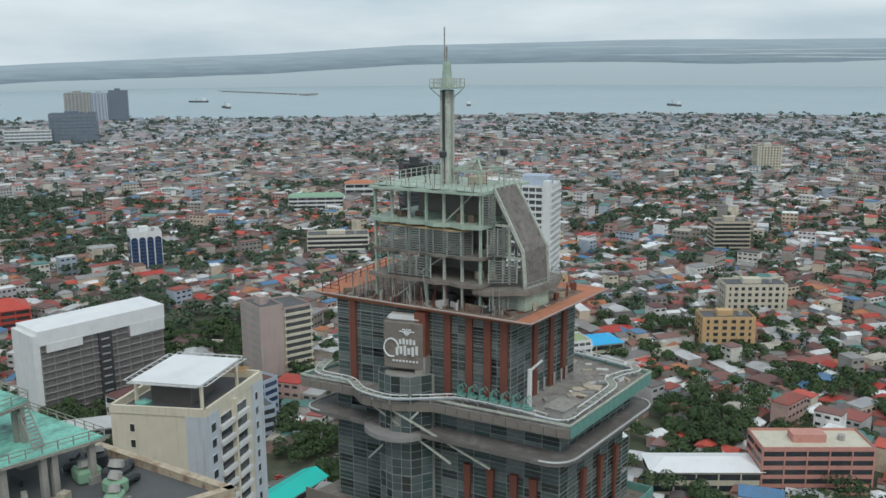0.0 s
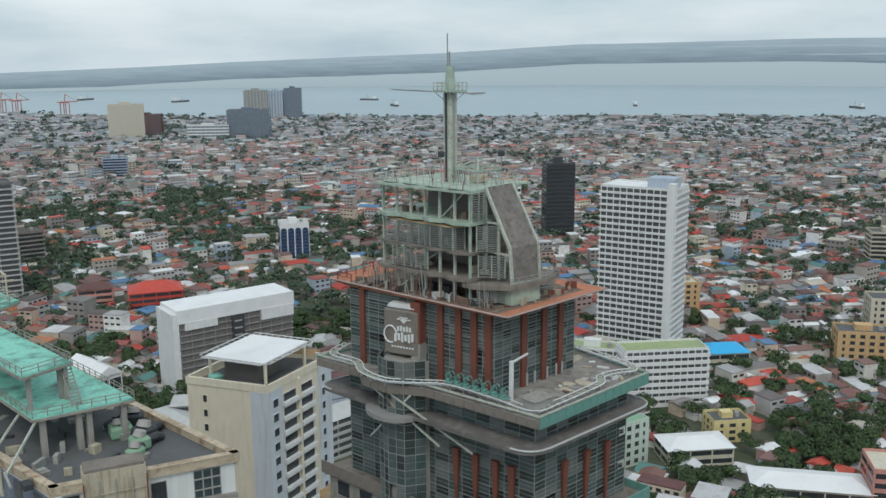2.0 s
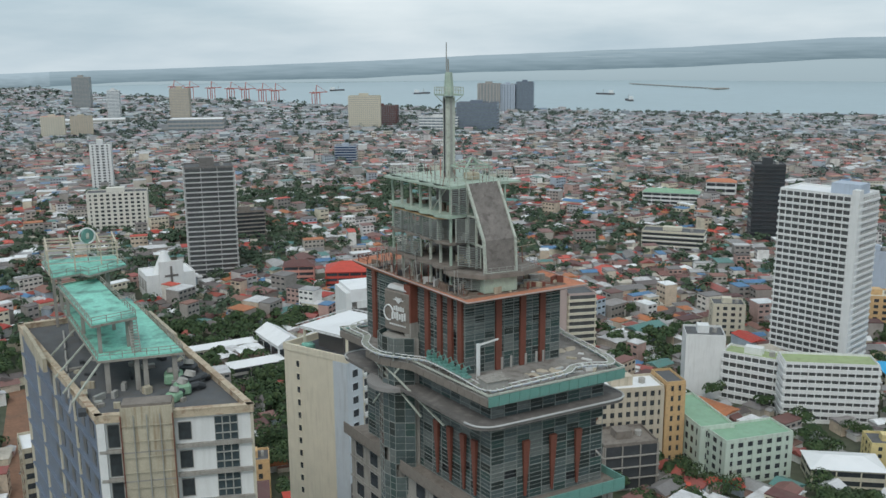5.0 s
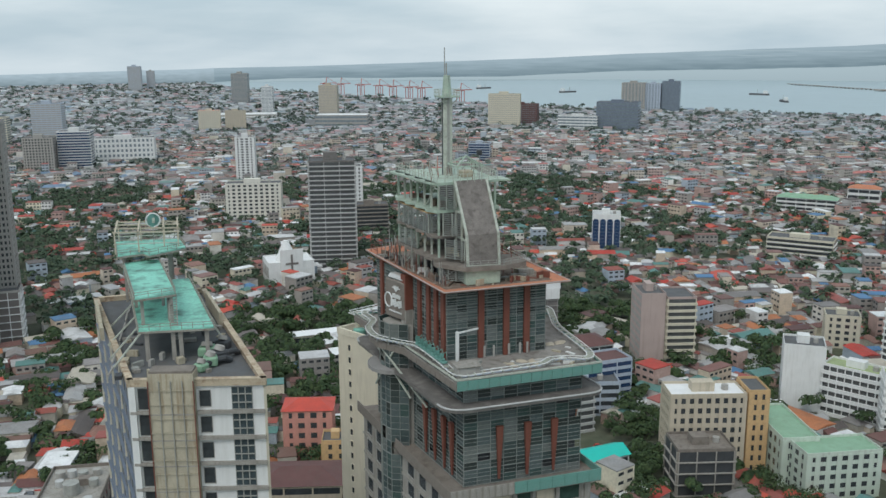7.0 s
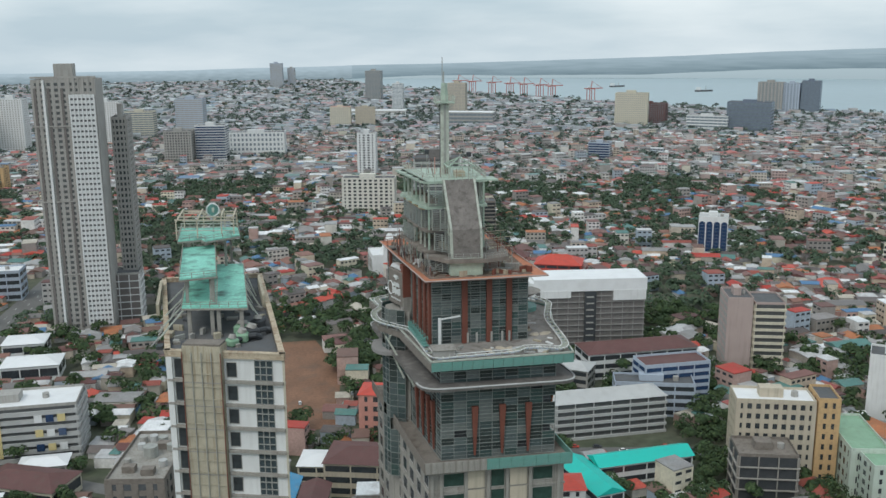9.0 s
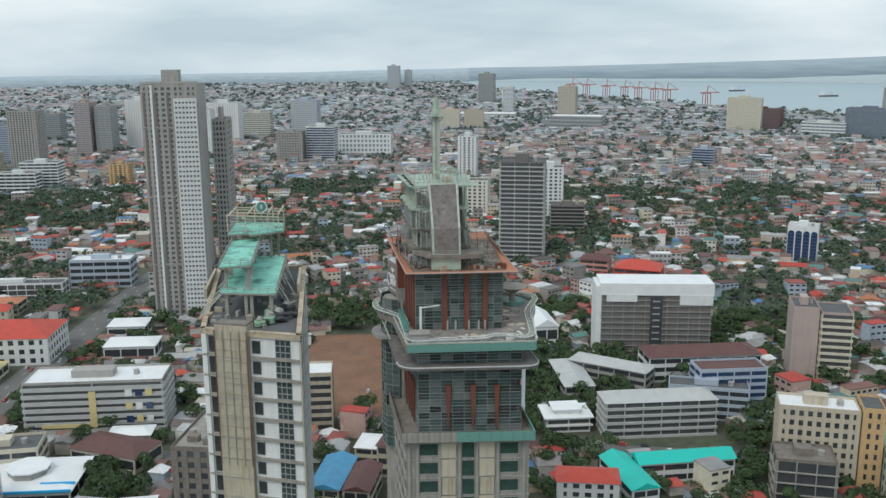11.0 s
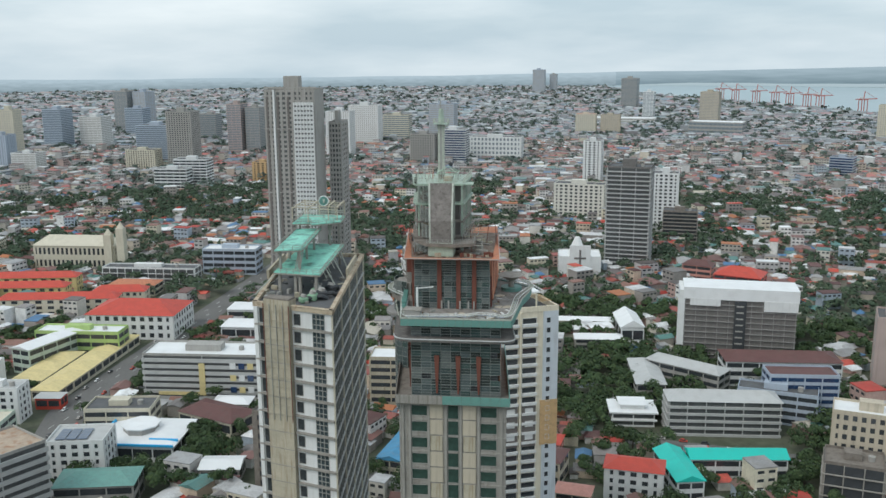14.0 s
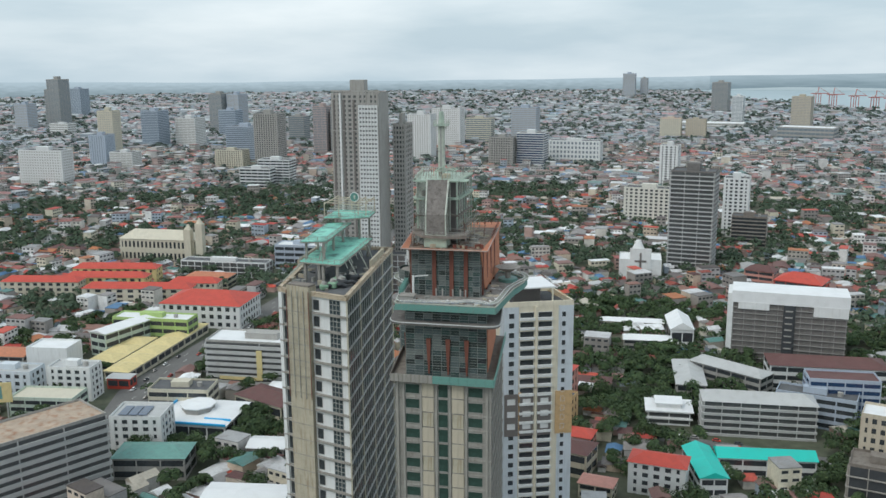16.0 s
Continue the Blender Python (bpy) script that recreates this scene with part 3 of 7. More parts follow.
block_building("broad white office hall with square windows", -137, 1395, 92, 30, 39, -4, M_WHITE, M_DARK, 5, "office_building", style="window", bays=14)
block_building("glass tower with white side walls", -205, 1332, 48, 34, 57, -4, M_WHITE, M_BLUEGLASS, 14, "office_tower", style="slab")
block_building("grey office block with a white grid front", -254, 1318, 43, 30, 50, -4, M_GREY, M_DARK, 12, "office_building", style="window")
block_building("pale grey tower block", -297, 1773, 56, 34, 74, -6, M_BLUEGREY, M_GREY, 18, "office_tower")
block_building("pale white tower block with dark windows", -425, 1400, 45, 34, 82, -2, M_WHITE, M_GREY, 22, "apartment_tower", style="window")
block_building("white residential tower", -436, 1632, 62, 34, 79, -3, M_WHITE, M_GREY, 20, "apartment_tower", style="window")
block_building("beige office block", -391, 1737, 57, 30, 52, -4, M_CREAM, M_DARK, 12, "office_building")
block_building("glassy blue-grey office tower", -731, 1290, 61, 40, 64, 0, M_BLUEGREY, M_BLUEGLASS, 18, "office_tower", style="slab", frame=M_BLUEGREY)
block_building("grey ribbed residential tower", -643, 1210, 44, 36, 93, 0, M_GREY, M_DARK, 28, "apartment_tower", style="window")
block_building("brown-grey twin residential tower", -646, 1457, 28, 36, 91, -2, M_PINK, M_DARK, 28, "apartment_tower", style="band")
block_building("brown-grey residential tower with a flat top", -612, 1464, 29, 36, 84, -2, M_GREY, M_DARK, 27, "apartment_tower", style="band")
block_building("white tower with balconies", -567, 1522, 46, 30, 92, -3, M_WHITE, M_GREY, 24, "apartment_tower", style="window")
block_building("white office tower in the business district", -985, 1528, 49, 40, 60, -3, M_WHITE, M_GREY, 17, "office_tower", style="band")
block_building("dark blue office tower", -1047, 1491, 42, 40, 77, -4, M_BLUEGREY, M_BLUEGLASS, 22, "office_tower", style="slab", frame=M_BLUEGREY)
block_building("pale blue residential tower", -938, 1154, 32, 30, 57, 1, M_BLUEGREY, M_DARK, 28, "apartment_tower", style="window")
block_building("low pale block at the tower's foot", -888, 1147, 44, 30, 29, 1, M_WHITE, M_GREY, 10, "office_building")
block_building("far grey tower with slim crown", -1124, 1915, 38, 40, 93, -8, M_GREY, M_BLUEGLASS, 30, "office_tower")
block_building("far pale grey tower", -1078, 1922, 36, 40, 92, -9, M_BLUEGREY, M_GREY, 28, "office_tower")
block_building("far tall slab tower with pointed top", -1633, 1950, 42, 40, 128, -8, M_GREY, M_BLUEGLASS, 40, "office_tower")
block_building("far dark tower pair", -1887, 2381, 52, 40, 85, -9, M_BLUEGREY, M_BLUEGLASS, 36, "office_tower")
block_building("pale cream tower above a blue-grey block", -944, 1190, 30, 26, 96, 1, M_CREAM, M_GREY, 24, "apartment_tower", style="window")
block_building("deep blue glass office tower", -1030, 1798, 47, 34, 60, -6, M_BLUEGREY, M_BLUEGLASS, 14, "office_tower", style="slab", frame=M_BLUEGREY)
block_building("small dark glass tower among trees", -802, 1693, 38, 30, 55, -4, M_GREY, M_BLUEGLASS, 13, "office_tower", style="slab", frame=M_GREY)
block_building("low white hall before the far towers", -1449, 1721, 56, 30, 28, -6, M_WHITE, M_GREY, 5, "office_building", style="band")
block_building("hazy grey office tower by the far slab", -1664, 1854, 45, 34, 67, -8, M_BLUEGREY, M_GREY, 16, "office_tower", style="band")
block_building("low grey wing of the far slab tower", -1665, 1975, 36, 36, 100, -8, M_GREY, M_BLUEGLASS, 24, "office_tower", style="band")
block_building("hazy grey tower beyond the reclaimed land", -220, 3850, 52, 36, 97, -4, M_BLUEGREY, M_GREY, 22, "office_tower", style="band")
block_building("hazy slim tower beyond the reclaimed land", -160, 3900, 30, 36, 76, -4, M_GREY, M_BLUEGREY, 18, "office_tower", style="band")
block_building("cream apartment slab with red roof edges", 12, 1940, 46, 26, 42, -6, M_CREAM, M_GREY, 11, "apartment_building", style="window", roof=M_RED)
block_building("tan apartment slab beside the cream one", 68, 1945, 44, 26, 40, -6, M_BEIGE, M_GREY, 11, "apartment_building", style="window")
block_building("long white shed roofs of the port", 90, 2230, 190, 50, 12, -8, M_WHITE, M_GREY, 2, "warehouse", roof=M_WHITEROOF, box_on_roof=False)
block_building("dark red seaside block beside the hotels", 700, 1860, 84, 34, 46, -30, M_MAROON, M_DARK, 10, "apartment_building", style="window")
block_building("white office block with ribbon windows", -540, 1020, 50, 28, 38, 3, M_WHITE, M_DARK, 9, "office_building", style="band")
block_building("long white school block", -557, 991, 48, 22, 28, 3, M_WHITE, M_DARK, 6, "school_building")
block_building("orange-painted office block", -455, 1080, 27, 24, 28, 0, M_OCHRE, M_DARK, 9, "office_building", style="window", bays=4)
block_building("white apartment block among trees", -889, 943, 73, 30, 53, 3, M_WHITE, M_GREY, 13, "apartment_building", style="window")
block_building("cream apartment row", -703, 1187, 51, 28, 32, 1, M_CREAM, M_DARK, 10, "apartment_building", style="window")
TALL = block_building("tall grey high-rise with a white column of balconies", -184, 425, 38, 30, 164, 4, M_GREY, M_SHADE, 46, "residential_tower", style="window", bays=9, fronts="fl", roof=M_DIRTY)
# raised strips; the shade of the recesses is put into their dark colour
for x in (-17, -9, -1):
    part("recess_shade", cuboid(x - 0.8, -0.5, 4, x + 0.8, -0.21, 160), M_BROWN, TALL)
part("white_rib", cuboid(-12.4, -1.6, 0, -11.0, -0.21, 165), M_WHITE, TALL, "tall pale vertical rib")
part("balcony_wall", cuboid(3, -1.2, 6, 18, -0.25, 156), M_WHITE, TALL, "white balcony column")
# solid strips on the wall, coloured dark for the shade in the balconies
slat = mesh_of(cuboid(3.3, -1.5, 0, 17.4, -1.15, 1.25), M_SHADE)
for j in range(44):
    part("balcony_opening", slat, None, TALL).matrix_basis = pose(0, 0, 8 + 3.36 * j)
for k in range(7):
    part("balcony_post", cuboid(3.0 + 2.4 * k, -1.75, 6, 3.9 + 2.4 * k, -1.2, 156), M_WHITE, TALL)
for k in range(6):
    part("crown_post", cuboid(3 + 2.8 * k, -0.5, 156.2, 4 + 2.8 * k, 0.6, 166), M_GREY, TALL)
part("crown_beam", cuboid(-19, -0.4, 166, 19.6, 1.2, 167.2), M_GREY, TALL)
for z in (40, 88, 136):
    part("pale_string", cuboid(-20.2, -0.7, z, 2.6, -0.2, z + 0.8), M_GREY, TALL)
block_building("lower grey wing of the tall high-rise", -159, 457, 10, 26, 138, 4, M_GREY, M_DARK, 36, "residential_tower", style="window", bays=4, fronts="fr")
block_building("pale podium at the foot of the high-rise", -168, 444, 34, 20, 34, 4, M_GREY, M_BROWN, 7, "parking_podium", style="slab", frame=M_WHITE, box_on_roof=False)
WT = block_building("white high-rise slab with a grid of balconies", 328, 219, 44, 26, 103, -71, M_WHITE, M_DARK, 28, "apartment_tower", style="slab", frame=M_WHITE, bays=11, lip=1.2, fronts="fr", roof=M_WHITEROOF, box_on_roof=False)
part("corner_pier", cuboid(18.5, -1.0, 0, 22.5, 4.0, 107), M_WHITE, WT, "plain white corner pier")
part("crown_frame", cuboid(4, 6, 103, 20, 18, 109), M_BLUEGREY, WT)
part("podium", cuboid(-22, -4, 0, 24, 30, 11), M_BROWN, WT)
block_building("black glazed slab tower", 567, 501, 28, 24, 72, -35, M_BLACK, M_DARK, 18, "office_tower", style="slab", frame=M_BLACK)

# ---- buildings round the foot of the towers ----
PARK = block_building("long brown-grey parking block with a white roof", 133, 337, 67, 22, 40, -3, M_BROWN, M_GRIDWALL, 11, "parking_building", style="slab", frame=M_SLABEDGE, roof=M_WHITEROOF, box_on_roof=False, parapet=0.4)
part("white_attic", cuboid(-34.5, -1.2, 40, 34.5, 23, 47.5), M_WHITEROOF, PARK, "white sheet-metal attic storey")
part("white_flank", cuboid(-37, -0.8, 0, -33.6, 23, 45.5), M_WHITE, PARK)
part("white_flank", cuboid(-30.5, -1.4, 36, -12, 0, 40.5), M_WHITE, PARK)
part("white_flank", cuboid(14, -1.4, 34, 34, 0, 40.5), M_WHITE, PARK)
part("stair_recess", cuboid(-3.5, -1.5, 2, 3.5, 0, 40), M_BLACK, PARK)
for z in range(4, 40, 4):
    part("stair_landing", cuboid(-2.4, -1.9, z, 2.0, -1.45, z + 0.8), M_GREY, PARK)


def roofed(label, x, y, w, d, h, yaw, wall, roof, floors=2, rise=3.0, name="building", category="building", pane=None, style="band", hip=True, frame=None, lip=0.44, bays=0):
    """A low building under a hipped or gabled sheet-metal roof."""
    t = block_building(label, x, y, w, d, h, yaw, wall, pane or M_DARK, floors, name, category, roof, "fs", bays, style, 0.05, False, frame, "", lip)
    bm = bmesh.new()
    o, k = 0.8, (min(w, d) * 0.45 if hip else 0.0)
    e = [bm.verts.new(p) for p in ((-w / 2 - o, -o, h + 0.15), (w / 2 + o, -o, h + 0.15), (w / 2 + o, d + o, h + 0.15), (-w / 2 - o, d + o, h + 0.15))]
    if w >= d:
        r = [bm.verts.new(p) for p in ((-w / 2 - o + k, d / 2, h + rise), (w / 2 + o - k, d / 2, h + rise))]
        fs = ((e[0], e[1], r[1], r[0]), (e[1], e[2], r[1]), (e[2], e[3], r[0], r[1]), (e[3], e[0], r[0]))
    else:
        r = [bm.verts.new(p) for p in ((0, -o + k, h + rise), (0, d + o - k, h + rise))]
        fs = ((e[0], e[1], r[0]), (e[1], e[2], r[1], r[0]), (e[2], e[3], r[1]), (e[3], e[0], r[0], r[1]))
    for f in fs:
        bm.faces.new(f)
    bm.faces.new(e[::-1])
    part("pitched_roof", bm, roof, t)
    return t


roofed("grey-white college block with gallery floors", 110, 217, 56, 16, 18.5, 5, M_GREY, M_PALEROOF, 5, 4.0, "school_building", style="slab", frame=M_PALEROOF, lip=1.3, bays=6)
block_building("blue-grey college wing with ribbon windows", 154, 246, 36, 16, 24, 5, M_BLUEGREY, M_BLUEGLASS, 6, "school_building", style="band", roof=M_MAROON, box_on_roof=False)
roofed("college hall under a dark maroon roof", 153, 295, 66, 22, 15, 5, M_WHITE, M_MAROON, 3, 4.0, "school_hall")
roofed("grey-roofed college range", 94, 284, 46, 15, 13, -32, M_GREY, M_PALEROOF, 3, 3.0, "school_hall")
roofed("grey-roofed college link range", 76, 261, 16, 44, 10, 5, M_GREY, M_PALEROOF, 2, 3.0, "school_hall")
VL = block_building("white flat-roofed villa with stacked overhanging slabs", 65, 223, 22, 16, 7.4, 5, M_WHITE, M_SHADE, 2, "villa", style="band", roof=M_WHITEROOF, box_on_roof=False, parapet=0.3)
part("roof_slab", cuboid(-12.6, -1.8, 7.8, 12.6, 17.4, 8.5), M_WHITEROOF, VL, "broad white overhanging roof slab")
part("upper_storey", cuboid(-6.5, 3, 8.5, 6.0, 13, 10.8), M_WHITE, VL)
part("upper_slab", cuboid(-7.6, 2, 10.8, 7.2, 14, 11.4), M_WHITEROOF, VL)
part("floor_slab", cuboid(-12.2, -1.4, 3.6, 12.2, 0, 4.3), M_WHITE, VL)
roofed("long white-roofed shed", 34, 390, 44, 10, 7, 4, M_CREAM, M_WHITEROOF, 1, 2.0, "shed")
roofed("white-roofed workshop shed", 47, 349, 31, 12, 7, 5, M_GREY, M_WHITEROOF, 2, 2.5, "shed")
roofed("tall gabled white-roofed hall", 69, 363, 15, 34, 12, 8, M_WHITE, M_WHITEROOF, 1, 5.0, "hall", hip=False)
block_building("tan residential block with a white roof", -65, 225, 23, 18, 30, 5, M_TAN, M_DARK, 7, "apartment_building", style="band", roof=M_WHITEROOF, box_on_roof=False)
roofed("turquoise-roofed L-shaped school, long wing", 111, 169, 44, 12, 9.5, 8, M_WHITE, M_TURQ, 2, 3.0, "school_building", hip=False)
roofed("turquoise-roofed L-shaped school, short wing", 87, 143, 12, 34, 9.5, 14, M_WHITE, M_TURQ, 2, 3.0, "school_building", hip=False)
roofed("white house with dark windows and a red roof", 62, 138, 25, 14, 15, -6, M_WHITE, M_RED, 4, 3.0, "house", style="window")
roofed("dark maroon-roofed house row", -11, 171, 34, 22, 15, -13, M_BEIGE, M_MAROON, 3, 3.5, "house")
roofed("dark maroon-roofed shop row", 17, 150, 26, 16, 12, -13, M_BEIGE, M_MAROON, 2, 3.0, "shop_row")
roofed("long shed under a bright blue corrugated roof", -48, 145, 13, 32, 9, -8, M_CREAM, M_BLUETIN, 2, 2.5, "shed", hip=False)
roofed("narrow house under a maroon and white roof", -34, 141, 11, 26, 10, -8, M_CREAM, M_MAROON, 2, 2.5, "house", hip=False)
roofed("low house under a white sheet roof", -31, 187, 16, 16, 8, -10, M_CREAM, M_WHITEROOF, 2, 2.5, "house")
roofed("coral-pink block under a red roof", 0, 225, 22, 16, 24, -13, M_CORAL, M_RED, 5, 3.0, "apartment_building", style="window")
block_building("small ochre-painted block", 9, 203, 12, 12, 17, -13, M_OCHRE, M_DARK, 4, "house", style="window")
PH = block_building("pale grey parking hotel with white slabs", -174, 226, 69, 24, 26, 5, M_GREY, M_SHADE, 7, "parking_building", style="slab", frame=M_PALEROOF, roof=M_WHITEROOF, lip=2.0, bays=2)
part("yellow_panel", cuboid(-2, -1.2, 3, 1.5, -0.9, 22), M_YELLOW, PH)
part("yellow_panel", cuboid(-26, -1.3, 3, -2, -1.0, 5), M_YELLOW, PH)
for k in range(9):
    part("accent_panel", cuboid(16 + 5 * (k % 3), -1.3, 5 + 7 * (k // 3), 19.4 + 5 * (k % 3), -1.0, 8.4 + 7 * (k // 3)), (M_BLUEGLASS, M_YELLOW, M_WHITE)[(k + k // 3) % 3], PH)
roofed("white hall under a bright red roof", -271, 325, 62, 40, 17, 5, M_WHITE, M_RED, 3, 7.0, "hall", style="window")
block_building("lime green shop front block", -287, 286, 56, 16, 16, 5, M_LIME, M_DARK, 3, "shop_building", roof=M_WHITEROOF)
roofed("white-roofed shed by the road", -193, 335, 31, 20, 9, 5, M_WHITE, M_WHITEROOF, 1, 2.5, "shed")
roofed("white-roofed depot by the road", -209, 377, 24, 20, 9, 5, M_WHITE, M_WHITEROOF, 1, 2.5, "shed")
for k in range(6):
    roofed("pale yellow market canopy", -262.5 - 0.8 * k, 209.7 + 17.7 * k, 16, 17, 6.5, 3, M_CREAM, M_YELLOW, 1, 2.2, "market_canopy", "canopy")
for k in range(3):
    roofed("pale yellow market canopy roof", -283 - 1.0 * k, 224 + 18 * k, 18, 17, 6.5, 3, M_CREAM, M_YELLOW, 1, 2.2, "market_canopy", "canopy")
PV = roofed("white sheet-roofed pavilion with an octagonal lantern", -175, 144, 40, 34, 8, 5, M_WHITE, M_WHITEROOF, 1, 2.2, "pavilion")
octo = lambda r: [(r * math.cos(math.pi / 8 + k * math.pi / 4) - 2, r * math.sin(math.pi / 8 + k * math.pi / 4) + 17) for k in range(8)]
part("lantern_drum", prism(octo(8.6), 9, 12.2), M_GREY, PV)
part("lantern_roof", prism(octo(9.6), 12.2, 12.8), M_WHITEROOF, PV, "white octagonal lantern roof")
for x0, y0, x1, y1 in ((-20.6, -1, -19.8, 35), (-20.6, -1.2, 20.6, -0.5), (6, 6, 20.4, 6.9)):
    part("blue_edging", cuboid(x0, y0, 8.3, x1, y1, 9.4), M_SKYBLUE, PV, "light blue roof edging")
roofed("maroon and white shop roofs", -155, 183, 36, 20, 8, -20, M_CREAM, M_MAROON, 1, 3.5, "shop_row")
roofed("pale shop roof by the pavilion", -150, 205, 20, 12, 7, 5, M_GREY, M_WHITEROOF, 1, 2.0, "shop_row")
roofed("low school under an orange roof", -326, 433, 38, 18, 9, 4, M_CREAM, M_ORANGE, 2, 3.0, "school_building")
block_building("long white school with a dark roof", -331, 472, 81, 16, 13, 4, M_WHITE, M_DARK, 3, "school_building", style="slab", frame=M_WHITE)
block_building("long pale grey office block", -275, 513, 48, 20, 22, 4, M_BLUEGREY, M_DARK, 4, "office_building", roof=M_WHITEROOF)
for k, (x, y, w) in enumerate(((-444, 371, 65), (-412, 428, 74), (-353, 370, 88), (-401, 397, 70), (-318, 397, 40))):
    roofed("school range under a long red roof", x, y, w, 15, 13, 12, M_YELLOW if k % 2 else M_CREAM, M_RED, 3, 4.0, "school_building", style="window")
CH = roofed("long cream church under a grey roof", -422, 511, 76, 24, 22, 4, M_CREAM, M_CREAM, 2, 8.0, "church", "church", style="window")
for x in (30, 42):
    part("bell_tower", cuboid(x, -3, 0, x + 7, 4, 33 + (x - 30) * 0.5), M_CREAM, CH)
    part("bell_dome", beam((x + 3.5, 0.5, 33 + (x - 30) * 0.5), (x + 3.5, 0.5, 38 + (x - 30) * 0.5), 3.6, 12, None, 0.6), M_CREAM, CH)
CR = block_building("white chapel with a dark cross on its tall front", 30, 547, 36, 30, 17, 4, M_WHITE, M_GREY, 1, "chapel", "church", fronts="l", roof=M_WHITEROOF, box_on_roof=False)
part("front_wall", cuboid(-9, -1.2, 0, 9, 0, 28), M_WHITE, CR)
part("cross_upright", cuboid(-0.8, -1.6, 5, 0.8, -1.2, 24), M_BROWN, CR)
part("cross_arm", cuboid(-5, -1.6, 16, 5, -1.2, 17.6), M_BROWN, CR)
part("shell_roof", beam((-2, 12, 17), (-2, 12, 33), 9, 14, None, 2.0), M_WHITE, CR)
LS = block_building("long grey-white slab block with a rusting roof", -194, 58, 60, 26, 36, 62, M_GREY, M_SHADE, 9, "office_building", style="slab", frame=M_PALEROOF, lip=1.9, bays=3, roof=M_RUSTROOF, box_on_roof=False)
roofed("green-roofed low hall", -168, 96, 34, 18, 11, 14, M_GREY, M_TEAL, 2, 3.0, "hall")
SO = block_building("white corner office with dark solar panels on its roof", -190, 120, 26, 20, 19, 13, M_WHITE, M_DARK, 5, "office_building", style="window", roof=M_PALEROOF, box_on_roof=False)
for x in (-7.5, -2.5, 2.5):
    panel = part("solar_panel", cuboid(x - 2.2, 3, 19.6, x + 2.2, 15, 19.9), M_STEELBLUE, SO, "dark blue solar panel")
    for y in (6, 9, 12):
        part("panel_joint", cuboid(x - 2.2, y - 0.06, 19.9, x + 2.2, y + 0.06, 19.94), M_GREY, panel)
block_building("plain white roadside block with a flat roof", -300, 196, 26, 18, 22, 8, M_WHITE, M_GREY, 5, "office_building", fronts="l", roof=M_WHITEROOF, box_on_roof=False)
block_building("white office block with rows of dark windows", -270, 176, 26, 14, 19, 8, M_WHITE, M_DARK, 5, "office_building", style="window", roof=M_PALEROOF)
roofed("pale block under a faded orange roof", -340, 198, 38, 18, 14, 8, M_GREY, M_ORANGE, 4, 2.6, "shop_building", hip=False)
block_building("grey-white shop block with roof huts", -306, 166, 32, 16, 17, 8, M_PALEBLUE, M_DARK, 4, "shop_building", style="window", roof=M_PALEROOF)
block_building("low shop hall under a broad cream flat roof", -266, 146, 36, 18, 12, 10, M_MINTWALL, M_DARK, 3, "shop_building", roof=M_CREAM, box_on_roof=False)
roofed("filling station canopy with a red edge", -254, 199, 14, 9, 6.5, 8, M_RED, M_PALEROOF, 1, 0.6, "canopy", "canopy", hip=False)
roofed("long pale green shop row under a white roof", -303, 250, 14, 44, 16, -14, M_MINTWALL, M_WHITEROOF, 3, 2.0, "shop_row", hip=False)
roofed("house under a bright red tin roof", 22, 177, 13, 12, 8, -8, M_CORAL, M_RED, 2, 2.5, "house")
roofed("low house under a coral red roof", 36, 128, 15, 10, 7, -8, M_CREAM, M_CORAL, 2, 2.2, "house")
roofed("long low house under a dark maroon roof", 17, 262, 27, 11, 6, 2, M_BEIGE, M_MAROON, 2, 2.5, "house")
roofed("small hall under a white sheet roof by the pavilion", -124, 128, 18, 14, 7, 10, M_GREY, M_WHITEROOF, 1, 2.0, "hall", hip=False)
block_building("pale roadside block with dark strip windows", -197, 171, 34, 18, 14, 10, M_CREAM, M_DARK, 3, "shop_building")
BB = thing("billboard", "yellow and teal roadside billboard on a steel frame", "billboard", -283, 132, 0, 20)
panel = part("panel", cuboid(-9, 0, 14, 9, 0.6, 25), M_YELLOW, BB)
part("picture", cuboid(-6, -0.1, 16, 4, 0, 23), M_TEAL, panel)
for x in (-6, 6):
    part("leg", beam((x, 0.4, 0), (x, 0.4, 14), 0.5), M_FRAME, BB)
G1 = block_building("white school block with a olive green roof and long balconies", 283, 160, 44, 16, 30, -33, M_WHITE, M_DARK, 8, "school_building", style="slab", frame=M_WHITE, lip=1.9, bays=12, roof=M_OLIVE, box_on_roof=False)
block_building("white school wing with an olive green roof", 265, 195, 30, 14, 26, -58, M_WHITE, M_DARK, 6, "school_building", style="slab", frame=M_WHITE, lip=1.9, bays=8, roof=M_OLIVE)
block_building("plain white windowless block", 250, 213, 20, 18, 34, -33, M_WHITE, M_GREY, 8, "office_building", fronts="r")
block_building("pale mint block with a green roof", 207, 127, 33, 16, 20, -8, M_MINTWALL, M_DARK, 5, "school_building", style="window", roof=M_GREENROOF, box_on_roof=False)
block_building("older pale mint block with a mint green roof", 197, 142, 16, 38, 21, -12, M_MINTWALL, M_DARK, 4, "school_building", style="window", roof=M_GREENROOF, box_on_roof=False)
block_building("tall pale blue windowless wall block", 494, 314, 22, 18, 34, -34, M_BLUEGREY, M_GREY, 8, "office_building", fronts="l")
block_building("orange-cream apartment block", 425, 252, 22, 20, 24, -33, M_OCHRE, M_DARK, 6, "apartment_building", style="window", roof=M_CREAM)
